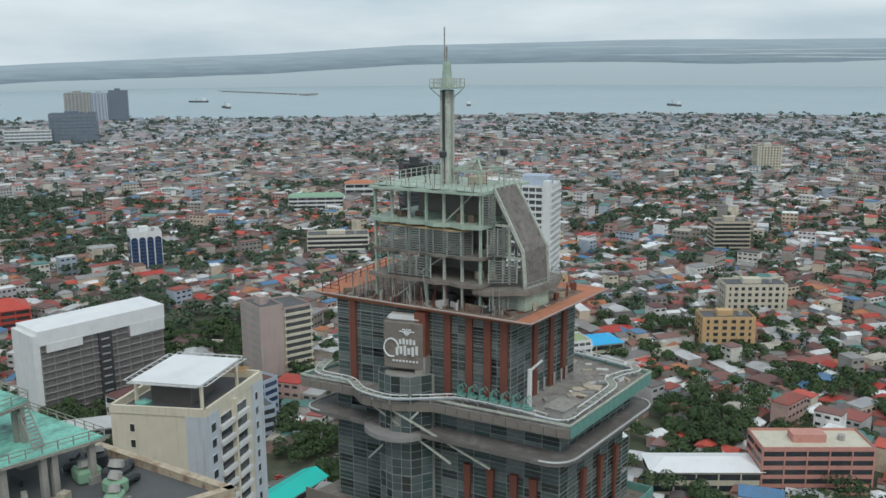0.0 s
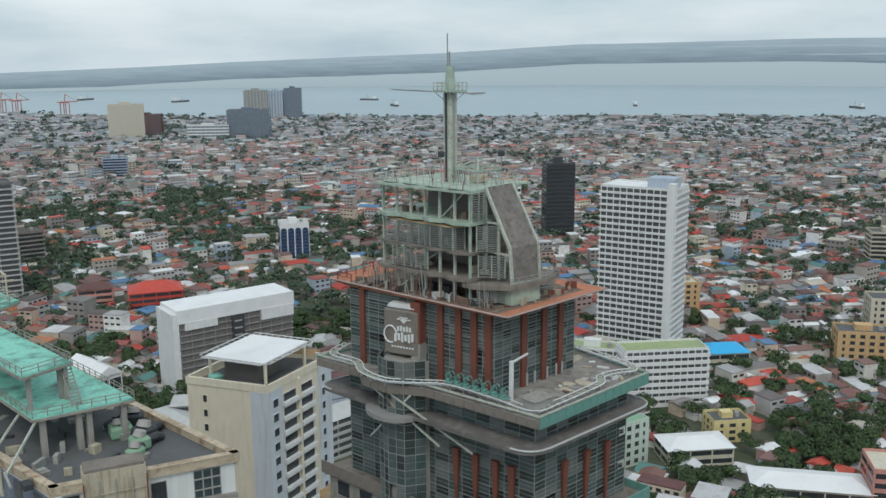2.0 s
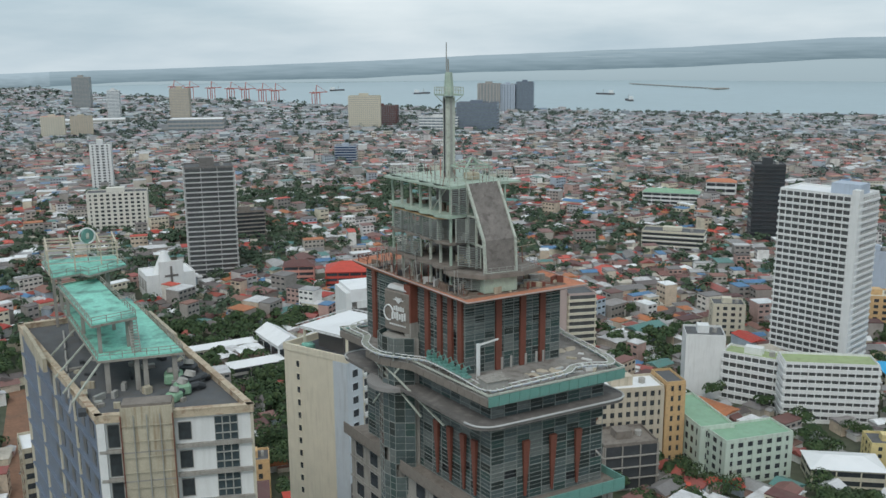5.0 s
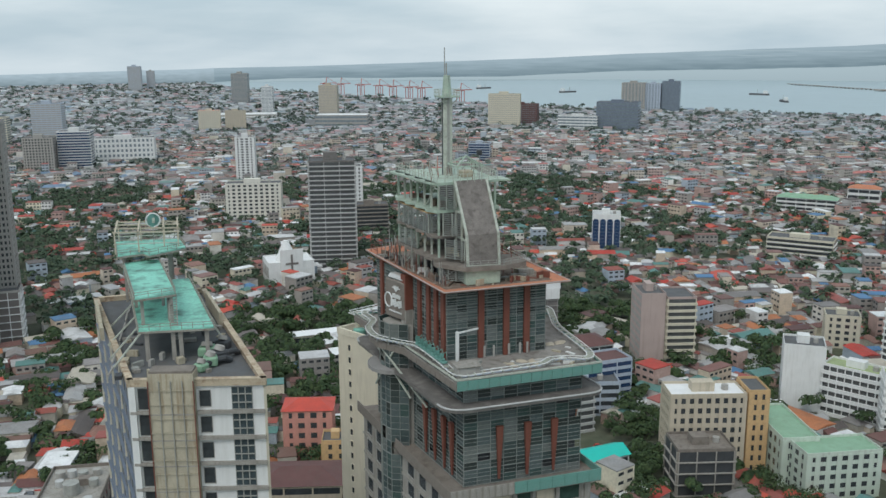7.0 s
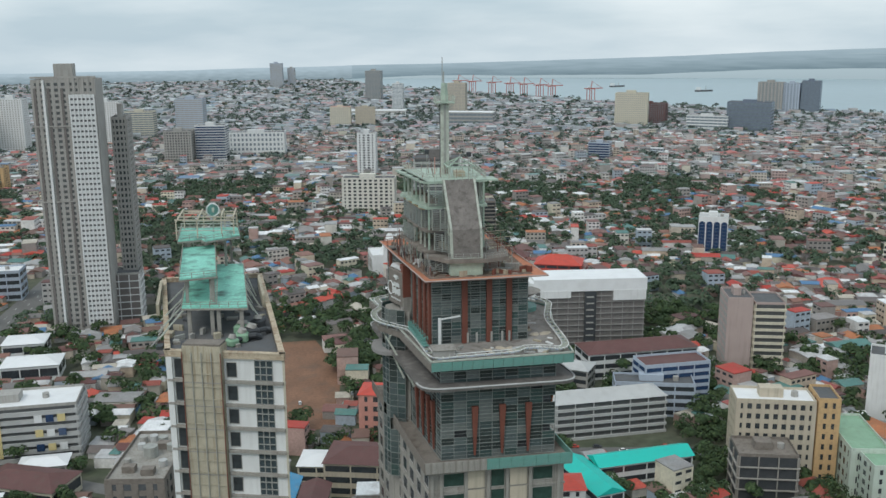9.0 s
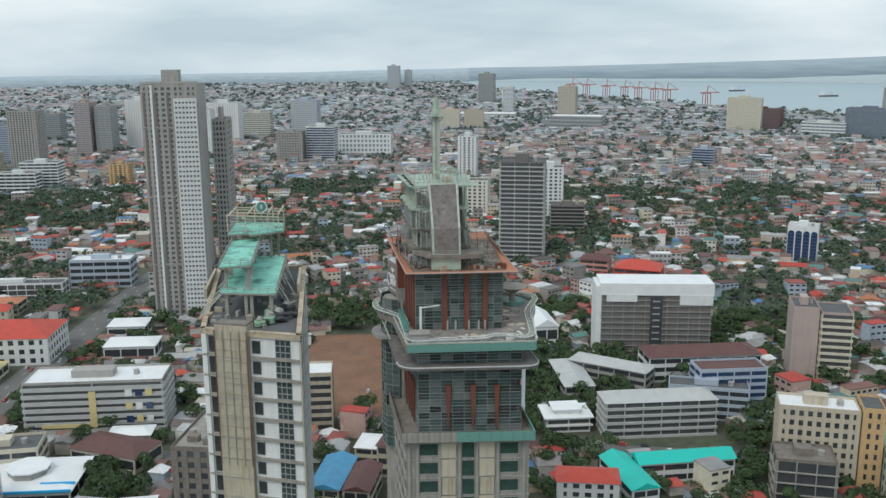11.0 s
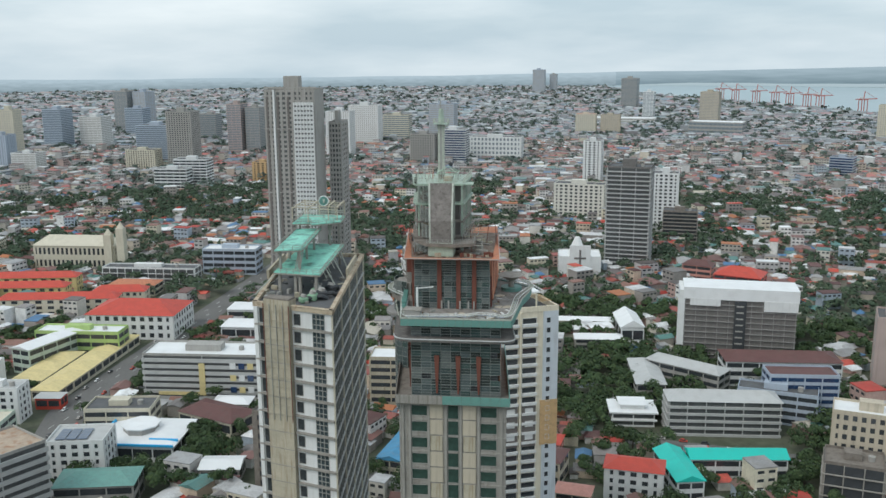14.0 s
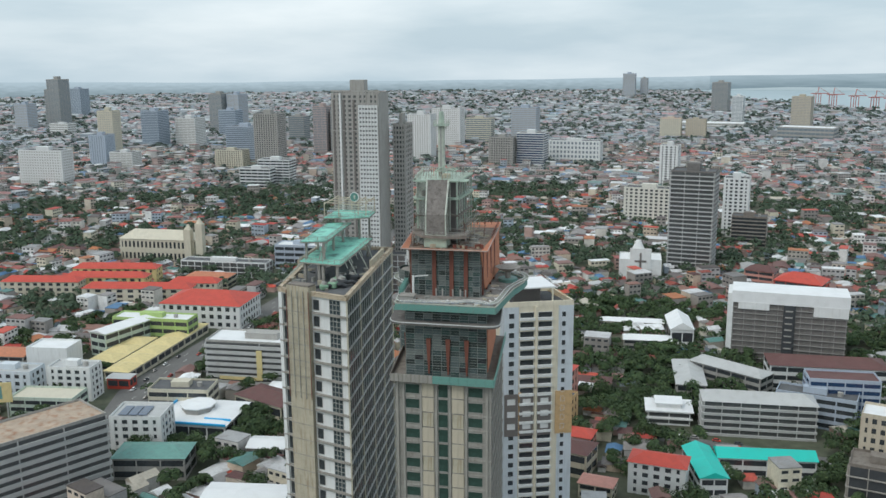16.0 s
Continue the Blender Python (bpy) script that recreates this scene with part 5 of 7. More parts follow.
    for (p, q), ss in (((A, B), (0.335, 0.59, 0.80)), ((D, A), (0.10, 0.66, 0.78, 0.88, 0.97)), ((B, C), (0.1, 0.3, 0.5, 0.7))):
        me = mesh_of(cuboid(-0.62, -0.55, 0, 0.62, 0.0, 14.0), M_RUST)
        for s in ss:
            x, y = on_line(p, q, s)
            part("rust_pilaster", me, None, t).matrix_basis = pose(x, y, 127.4, 0, 0, between(p, q)[1])
    part("rust_side", plate([(16.1, -16.4, 141.3), (16.3, -10, 128.5), (15.8, 18, 128.5), (15.4, 18.5, 141.3)], 0.3), M_ORANGE, t, "rust-orange side plate")
    for x in (2.9, 4.9, 8.2, 10.6, 12.2):
        part("door_leaf", cuboid(x - 5.6 + 4.7, -17.7, 127.4, x - 5.6 + 5.15, -17.55, 129.7), M_GREY, t)
    # sign block with its scrolls as plain bars
    S0, S1 = (-13.0, 3.9), (-10.4, -2.9)
    L, a = between(S0, S1)
    base = pose(S0[0], S0[1], 0, 0, 0, a)
    part("sign_block", cuboid(0, 0, 131.6, L, 3.0, 139.6, 0.25), M_DIRTY, t, "grey sign block with white scrollwork").matrix_basis = base
    part("sign_cap", cuboid(0.4, 0.1, 139.3, L - 0.4, 2.7, 140.6, 0.6), M_PALEROOF, t).matrix_basis = base
    for k in range(6):
        part("sign_bar", cuboid(2.3 + 0.7 * k, -0.2, 134.0 + 0.25 * (k % 2), 2.75 + 0.7 * k, -0.05, 135.3 + 0.2 * (k % 3)), M_WHITE, t).matrix_basis = base
    for k in range(5):
        part("sign_bar", cuboid(2.9 + 0.62 * k, -0.2, 135.9, 3.3 + 0.62 * k, -0.05, 136.7 + 0.15 * (k % 2)), M_WHITE, t).matrix_basis = base
    for k in range(8):
        part("sign_bar", cuboid(1.7 + 0.6 * k, -0.2, 132.9, 2.05 + 0.6 * k, -0.05, 133.2), M_WHITE, t).matrix_basis = base
    for k in range(5):
        a = math.pi * (0.15 + 0.175 * k)
        part("sign_frond", tube([(4.3, -0.15, 137.4), (4.3 + 0.8 * math.cos(a), -0.15, 137.7 + 0.8 * math.sin(a)), (4.3 + 1.5 * math.cos(a), -0.15, 137.6 + 0.9 * math.sin(a))], 0.13), M_WHITE, t).matrix_basis = base
    ringpts = [(1.5 + 1.3 * math.cos(k * math.pi / 8), -0.2, 135.2 + 1.5 * math.sin(k * math.pi / 8)) for k in range(14)]
    part("sign_scroll", tube(ringpts, 0.16), M_WHITE, t).matrix_basis = base
    part("rust_return", cuboid(0, 0, 134.0, 4.2, 2.0, 141.2), M_RUST, t).matrix_basis = pose(S1[0] + 0.1, S1[1] - 0.2, 0, 0, 0, a + 12)
    part("wall_return", cuboid(0, 0, 110, 4.2, 2.0, 134.0), M_CONC, t).matrix_basis = pose(S1[0] + 0.1, S1[1] - 0.2, 0, 0, 0, a + 12)
    # flared orange eave
    inner = [(-6.2, -18.6), (16.6, -17.8), (15.4, 19.5), (-12.2, 16.5)]
    outer = [(-7.7, -22.4), (19.1, -21.3), (14.6, 27.5), (-13.6, 19.6)]
    bm = bmesh.new()
    lo = [bm.verts.new((x, y, 141.2)) for x, y in inner]
    up = [bm.verts.new((x, y, 142.0)) for x, y in outer]
    tp = [bm.verts.new((x, y, 142.3)) for x, y in outer]
    ti_ = [bm.verts.new((x, y, 141.75)) for x, y in inner]
    for i in range(4):
        j = (i + 1) % 4
        for f in ((lo[i], lo[j], up[j], up[i]), (up[i], up[j], tp[j], tp[i]), (tp[i], tp[j], ti_[j], ti_[i]), (ti_[i], ti_[j], lo[j], lo[i])):
            bm.faces.new(f)
    part("eave", bm, M_ORANGE, t, "flared rust-orange roof edge")
    part("eave_trim", tube([(x, y, 142.2) for x, y in outer + outer[:1]], 0.16), M_PINK, t)
    part("terrace_floor", prism(inner, 141.2, 141.8), M_GRIME, t, "brown grimy roof terrace")
    railing(t, [(-12, 15), (-12.6, 18.6), (0, 21), (14.2, 24), (16.6, -2)], 142.0, 1.5, 2.4, M_RUST, 0.07)
    # open steel crown
    LF, LB, RF, RB = (-5.2, -10.8), (-8.2, 9.4), (7.2, -9.6), (7.6, 9.6)
    slabs = ((145.6, 0.6, 1.0), (150.0, 0.5, 0.5), (154.9, 0.6, 0.7), (160.2, 0.5, 0.6))
    for z, th, o in slabs:
        saw = []
        for k in range(9):
            x, y = on_line(LB, LF, k / 8)
            saw.append((x - o - (1.0 if k % 2 else 0.0), y - (0.8 if k == 8 else 0.0)))
        part("crown_floor", prism(saw + [(RF[0] + o, RF[1] - o), (RB[0] + o, RB[1] + o), (LB[0] - o, LB[1] + o)], z, z + th), M_PALEGREEN if z > 154 else M_DIRTY, t, "stained steel floor plate with a jagged edge")
    levels = ((141.8, 145.6), (146.2, 150.0), (150.5, 154.9), (155.5, 160.2))
    for z0, z1 in levels:
        for k in range(7):
            for p, q in ((LF, LB), (RF, RB)):
                x, y = on_line(p, q, k / 6)
                part("column", cuboid(-0.2, -0.2, z0, 0.2, 0.2, z1), M_STEEL if k % 3 else M_PALEGREEN, t).matrix_basis = pose(x, y, 0)
        for s in (0.3, 0.62):
            x, y = on_line(LF, RF, s)
            part("column", cuboid(-0.2, -0.2, z0, 0.2, 0.2, z1), M_STEEL, t).matrix_basis = pose(x, y, 0)
    # added solid block; the shade between open floors is in its brown
    part("crown_shade_block", prism([(2.0, -8), (6.4, -8), (6.4, 7), (0.5, 7)], 141.8, 160.2), M_BROWN, t, "added solid block, dark for the crown's shaded inside")
    # louvred boxes
    def louvres(p, q, z0, z1, n, posts=4):
        L, a = between(p, q)
        me = mesh_of(cuboid(0, -0.12, -0.065, L, 0.05, 0.065), M_MULLION)
        up = mesh_of(cuboid(-0.1, 0.0, z0, 0.1, 0.15, z1), M_STEEL)
        for k in range(n):
            part("louvre_slat", me, None, t).matrix_basis = pose(p[0], p[1], z0 + (z1 - z0) * (k + 0.5) / n, 0, 0, a)
        for k in range(posts + 1):
            x, y = on_line(p, q, k / posts)
            part("louvre_post", up, None, t).matrix_basis = pose(x, y, 0, 0, 0, a)
    louvres((-8.6, 8.2), (-6.5, -7.8), 150.3, 154.4, 11, 6)
    louvres((-6.5, -7.8), (-4.4, -8.6), 150.3, 154.4, 11, 1)
    part("louvre_lid", prism([(-8.6, 8.2), (-6.5, -7.8), (-4.6, -8.4), (-6.6, 8.6)], 154.3, 154.5), M_OCHRE, t, "rusty brown lid of the louvred box")
    louvres((-5.3, -11.4), (-2.2, -11.6), 155.5, 160.2, 12, 2)
    louvres((-4.6, -11.8), (-1.4, -13.6), 150.5, 154.9, 12, 2)
    louvres((-4.2, -11.8), (-1.3, -15.4), 146.2, 150.0, 9, 2)
    louvres((-5.6, -13.0), (-1.6, -15.8), 142.2, 145.4, 9, 3)
    louvres((-9, 6), (-7.4, -2), 146.4, 149.8, 8, 3)
    # leaning grey slab and its pale steel edges
    TL, TR, KL, KR, GL, GR = (-2.0, -11.2, 160.9), (4.8, -11.0, 161.0), (-1.2, -16.5, 151.3), (5.2, -17.0, 151.5), (-1.1, -17.0, 145.4), (5.3, -17.4, 145.4)
    part("leaning_slab", plate([KL, KR, TR, TL], 0.7), M_SLAB, t, "leaning slab of weathered grey cladding")
    part("slab_foot", plate([GL, GR, KR, KL], 0.7), M_SLAB, t, "upright foot of grey cladding")
    for p, q in ((TL, KL), (KL, GL), (TR, KR), (KR, GR), (GL, GR)):
        part("slab_edge", beam(p, q, 0.33), M_STEEL, t)
    for p, q in (((-1.9, -11.5, 155.2), (-1.5, -14.4, 155.2)), ((-1.4, -11.2, 150.2), (-1.2, -16.6, 150.2)), ((-1.6, -11.0, 145.8), (-1.6, -11.0, 160)), ((-1.4, -14, 145.8), (-1.4, -14, 155.4)), ((5.2, -11, 145.8), (5.2, -11, 160)), ((5.2, -14, 145.8), (5.2, -14, 155.4))):
        part("side_frame", beam(p, q, 0.24), M_STEEL, t)
    part("sill_slab", prism([(-6.4, -12.5), (-1.9, -18.2), (6.2, -18.6), (11.5, -16.5), (11.5, -9), (-6.4, -10)], 144.7, 145.5), M_DIRTY, t, "stained terrace slab under the leaning cladding")
    part("green_box", cuboid(-1.6, -17.4, 141.9, 5.6, -12.0, 144.7, 0.1), M_PALEGREEN, t, "faded pale green plant box")
    railing(t, [(-2, -17.8), (6, -18.3), (11.2, -16.3), (11.2, -9)], 145.5, 1.1, 1.5, M_FRAME, 0.05)
    # scaffold poles and lumber on the terrace
    for k in range(26):
        x, y = rng0.uniform(6.5, 14), rng0.uniform(-15, 15)
        if k % 2:
            x, y = rng0.uniform(-11, -8), rng0.uniform(-2, 14)
        part("scaffold_pole", beam((x, y, 141.8), (x + rng0.uniform(-0.6, 0.6), y + rng0.uniform(-0.6, 0.6), rng0.uniform(144, 149)), 0.09), M_FRAME if k % 3 else M_RUST, t)
    for k in range(14):
        x, y, a = rng0.uniform(7, 13.5), rng0.uniform(-14, 12), rng0.uniform(0, 180)
        part("timber_block", cuboid(-1.6, -0.5, 0, 1.6, 0.5, rng0.uniform(0.3, 1.1)), (M_TAN, M_CONC, M_FRAME)[k % 3], t).matrix_basis = pose(x, y, 141.8, 0, 0, a)
    for k in range(46):
        s, r_ = rng0.uniform(0, 1), rng0.uniform(0.2, 1.6)
        x, y = on_line((-10.8, 14), (-5.6, -17), s) if k % 3 else on_line((-5, -17.6), (15, -16.8), s)
        x, y = x + rng0.uniform(-0.3, 1.6), y + rng0.uniform(-0.2, 1.4)
        part("debris", cuboid(-r_, -0.15 - 0.2 * rng0.random(), 0, r_, 0.2, rng0.uniform(0.15, 1.3)), (M_TAN, M_PALEROOF, M_FRAME, M_RUST, M_BLACK, M_GRIME)[k % 6], t).matrix_basis = pose(x, y, 141.8, 0, 0, rng0.uniform(0, 180))
    for k in range(34):
        p = on_line((-10.6, 13), (-5.6, -16.8), rng0.random())
        part("scaffold_pole", beam((p[0], p[1], 141.8), (p[0] + rng0.uniform(-0.3, 0.3), p[1] + rng0.uniform(-0.3, 0.3), rng0.uniform(143.2, 146.4)), 0.06), (M_RUST, M_FRAME, M_BLACK)[k % 3], t)
    for k in range(30):
        x, y = rng0.uniform(-7.5, 7), rng0.uniform(-10.5, 9)
        part("rebar", beam((x, y, 160.6), (x + rng0.uniform(-0.4, 0.4), y, rng0.uniform(161.6, 163.4)), 0.06), (M_RUST, M_FRAME)[k % 2], t)
    for k in range(26):
        z = (142.0, 146.2, 150.5, 155.5)[k % 4]
        x, y = on_line(LF, LB, rng0.random())
        part("crate", cuboid(-0.7, -0.5, 0, 0.7, 0.5, rng0.uniform(0.4, 1.6)), (M_TAN, M_FRAME, M_GRIME, M_BLACK)[k % 4 - 1], t).matrix_basis = pose(x + rng0.uniform(0.8, 4), y, z, 0, 0, rng0.uniform(0, 90))
    for p, q in (((-6.8, 2, 146.2), (-5.6, -4, 150)), ((-7.6, 6, 142), (-6.8, 1, 145.6)), ((-5.8, -4, 155.5), (-5.2, -9, 160)), ((-7.8, 8, 150.4), (-7.4, 4, 154.8)), ((-4.6, -11, 142), (-1.4, -14, 145))):
        part("cross_brace", beam(p, q, 0.13), M_STEEL, t)
    for z in (144.0, 146.5, 148.5):
        for y0 in (-12, -5, 2, 9):
            part("scaffold_bar", beam((8.2, y0, z), (13.5, y0 + 1, z), 0.08), M_TAN, t)
            part("scaffold_bar", beam((8.2 + (y0 % 3), y0, z), (8.4 + (y0 % 3), y0 + 6.5, z), 0.08), M_FRAME, t)
    # loose things on the deck
    for k in range(30):
        x, y, r_ = rng0.uniform(-5, 22), rng0.uniform(-27, -19), rng0.uniform(0.25, 1.2)
        if k % 3 == 0:
            x, y = rng0.uniform(17, 22), rng0.uniform(-20, 10)
        part("debris", cuboid(-r_, -0.3, 0, r_, 0.3, rng0.uniform(0.1, 0.6)), (M_PALEROOF, M_TAN, M_GRIME, M_FRAME, M_WHITE)[k % 5], t).matrix_basis = pose(x, y, 127.3, 0, 0, rng0.uniform(0, 180))
    # roof rails, pavilion and mast
    roof = [(-5.6, -11.2), (-2.4, -11.6), (5.2, -11.3), (7.6, -10), (8, 9.8), (-8.6, 9.8), (-5.6, -11.2)]
    railing(t, roof, 160.7, 1.5, 1.5, M_STEEL, 0.06)
    part("side_wing", prism([(7.6, -9.6), (10.4, -10.2), (10.2, -5), (7.6, -5)], 160.3, 160.6), M_PALEGREEN, t)
    part("roof_wing", prism([(-8.6, 9.8), (-5.6, -11.2), (-6.8, -10.6), (-10.4, 9.0)], 160.3, 160.7), M_PALEGREEN, t)
    px, py = 2.6, -4.6
    for dx, dy in ((-2.6, -2.6), (2.6, -2.6), (2.6, 2.6), (-2.6, 2.6)):
        part("pavilion_leg", beam((px + dx, py + dy, 160.6), (px + dx, py + dy, 163.2), 0.14), M_STEEL, t)
        part("pavilion_rafter", beam((px + dx * 1.15, py + dy * 1.15, 163.1), (px, py, 164.8), 0.16), M_PALEGREEN, t)
    for a, b in (((-3, -3), (3, -3)), ((3, -3), (3, 3)), ((3, 3), (-3, 3)), ((-3, 3), (-3, -3))):
        part("pavilion_plate", beam((px + a[0], py + a[1], 163.1), (px + b[0], py + b[1], 163.1), 0.18), M_PALEGREEN, t)
    part("winch_box", cuboid(px - 1.2, py - 1.2, 160.7, px + 1.2, py + 1.2, 162.0, 0.15), M_TAN, t, "yellowed winch housing")
    mast = part("mast", cuboid(-0.95, -0.95, 160.6, 0.95, 0.95, 175.8, 0.18), M_STEEL, t, "square pale steel mast")
    part("mast_seam", cuboid(-0.25, -1.06, 160.6, 0.25, -0.9, 175.8), M_FRAME, mast)
    part("mast_seam", cuboid(-1.06, -0.25, 160.6, -0.9, 0.25, 175.8), M_BLACK, mast)
    part("mast_platform", prism([(-2.1, -2.1), (2.1, -2.1), (2.1, 2.1), (-2.1, 2.1)], 176.0, 176.25), M_PALEGREEN, mast)
    railing(mast, [(-2.1, -2.1), (2.1, -2.1), (2.1, 2.1), (-2.1, 2.1), (-2.1, -2.1)], 176.2, 1.3, 1.0, M_STEEL, 0.06)
    for dx, dy in ((-2, -2), (2, -2), (2, 2), (-2, 2)):
        part("mast_bracket", beam((dx, dy, 176), (dx * 0.4, dy * 0.4, 174.6), 0.1), M_STEEL, mast)
    part("spire", beam((0, 0, 176.2), (0, 0, 180.2), 1.05, 6, None, 0.7), M_PALEGREEN, mast, "pale green spire hood")
    part("antenna", beam((-0.4, 0.2, 180.2), (-0.4, 0.2, 185.6), 0.11), M_FRAME, mast)
    part("antenna", beam((-0.1, 0.0, 180.2), (-0.1, 0.0, 182.6), 0.16), M_FRAME, mast)
    for x, y in ((-4.4, -2.5), (4.0, -9.0)):
        pole = part("lamp_pole", beam((x, y, 160.6), (x, y, 165.6), 0.1), M_FRAME, t)
        part("lamp_head", cuboid(x - 0.5, y - 0.5, 165.4, x + 0.5, y + 0.5, 166.4, 0.15), M_BLACK, pole)
    part("red_flag_post", beam((-2.4, -1.0, 160.6), (-2.4, -1.0, 164.5), 0.12), M_CORAL, t)
    return t


rng0 = random.Random(4)
tower = hotel_tower()


# ---- things on the tower's deck ----
before_deck = set(scene.objects)
def coaster():
    t = thing("edge_ride_track", "white steel ride track curling round the roof deck", "ride track")
    mid = smooth_line([(-9, 21, 128.6), (-14.6, 18, 128.6), (-14.2, 11, 128.6), (-16.4, 6, 128.5), (-16.0, 0, 128.4), (-12.6, -5, 128.5), (-9.9, -9, 128.7), (-8.9, -14, 128.8), (-8.0, -21, 128.7), (-6.6, -27.6, 128.3), (-2, -28.3, 128.5), (5, -28.0, 128.6), (10.5, -27.4, 128.6),
                       (13.5, -25.2, 128.5), (17.5, -25.6, 128.5), (20.6, -26.8, 128.5), (22.4, -24, 128.5), (22.9, -16, 128.6), (23.4, -6, 128.6), (25.6, 2, 128.7), (26.8, 7, 128.7), (24.6, 12.5, 128.7), (20, 14.5, 128.7), (16.5, 17, 128.7)], 7)
    left, right = [], []
    for i, p in enumerate(mid):
        d = (mid[min(i + 1, len(mid) - 1)] - mid[max(i - 1, 0)])
        s = Vector((d.y, -d.x, 0)).normalized() * 0.72
        left.append(p + s)
        right.append(p - s)
    part("rail", tube(left, 0.10), M_WHITE, t)
    part("rail", tube(right, 0.10), M_WHITE, t)
    part("spine", tube([p - Vector((0, 0, 0.5)) for p in mid], 0.13), M_BLUEGREY, t)
    tie = mesh_of(cuboid(-0.72, -0.07, -0.45, 0.72, 0.07, 0.0), M_STEEL)
    leg = mesh_of(cuboid(-0.1, -0.1, -1.3, 0.1, 0.1, -0.4), M_FRAME)
    for i in range(0, len(mid) - 1, 2):
        d = mid[i + 1] - mid[i]
        part("tie", tie, None, t).matrix_basis = Matrix.Translation(mid[i]) @ pose(0, 0, 0, 0, 0, math.degrees(math.atan2(d.y, d.x)) + 90)
        if i % 4 == 0:
            part("leg", leg, None, t).matrix_basis = Matrix.Translation(mid[i])
    return mid


track = coaster()


def seat_car(x, y, z, yaw):
    t = thing("ride_seat", "green steel ride seat with raised bars", "ride seat", x, y, z, yaw, "seats parked on the ride track")
    part("base", cuboid(-0.8, -0.6, 0, 0.8, 0.6, 0.3, 0.05), M_TEAL, t)
    part("seat", cuboid(-0.7, -0.5, 0.3, 0.0, 0.5, 0.7, 0.08), M_TEAL, t)
    part("backrest", cuboid(-0.75, -0.5, 0.7, -0.5, 0.5, 1.6, 0.08), M_TEAL, t)
    part("bar", tube([(-0.6, -0.55, 1.5), (0.1, -0.55, 2.0), (0.6, -0.45, 1.4)], 0.08), M_TEAL, t)
    part("bar", tube([(-0.6, 0.55, 1.5), (0.1, 0.55, 2.0), (0.6, 0.45, 1.4)], 0.08), M_TEAL, t)
    return t


first = seat_car(-9.4, -10.2, 128.85, -80)
for k in range(1, 7):
    copy_thing(first, pose(-9.35 + 0.24 * k, -10.2 - 2.0 * k, 128.85, 0, 0, -80 + k))
post = thing("deck_davit", "white steel davit post with a short arm", "davit", -4.4, -20.2, 127.3)
part("post", cuboid(-0.3, -0.3, 0, 0.3, 0.3, 6.6, 0.05), M_WHITE, post)
part("arm", beam((0, 0, 6.3), (4.6, 0.6, 6.7), 0.2), M_WHITE, post)
kiosk = thing("deck_kiosk", "small weathered grey control kiosk on the deck", "kiosk", -4.6, -26.4, 127.3)
part("body", cuboid(-2.2, -1.6, 0, 2.2, 1.6, 2.1, 0.05), M_GREY, kiosk)
part("roof", cuboid(-2.5, -1.9, 2.1, 2.5, 1.9, 2.4, 0.08), M_CONC, kiosk)
cone = thing("deck_canopy", "round concrete canopy like an upturned dish", "canopy", 20.6, 6.6, 127.3)
part("stem", beam((0, 0, 0), (0, 0, 3.2), 0.9, 10), M_CONC, cone)
part("dish", beam((0, 0, 3.0), (0, 0, 4.6), 1.2, 18, None, 4.2), M_CONC, cone)
part("ring_bench", beam((0, 0, 0), (0, 0, 1.0), 3.2, 18), M_TEAL, cone)
for k in range(16):
    x, y = rng0.uniform(2, 19), rng0.uniform(-25, -19)
    if k > 9:
        x, y = rng0.uniform(17, 21.5), rng0.uniform(-17, 2)
    o = thing("rubble_heap", "low heap of pale builders' rubble on the deck", "rubble", x, y, 127.3, rng0.uniform(0, 180), "rubble on the deck")
    bm = bmesh.new()
    bmesh.ops.create_icosphere(bm, subdivisions=1, radius=rng0.uniform(0.7, 1.5))
    for v in bm.verts:
        v.co = Vector((v.co.x * rng0.uniform(0.9, 1.8), v.co.y * rng0.uniform(0.7, 1.3), max(0, v.co.z) * 0.35 * rng0.uniform(0.5, 1.2)))
    part("mound", bm, M_BEIGE if k % 2 else M_CONC, o)

for o in set(scene.objects) - before_deck:
    if not o.parent:
        o.matrix_basis = HOTEL @ o.matrix_basis


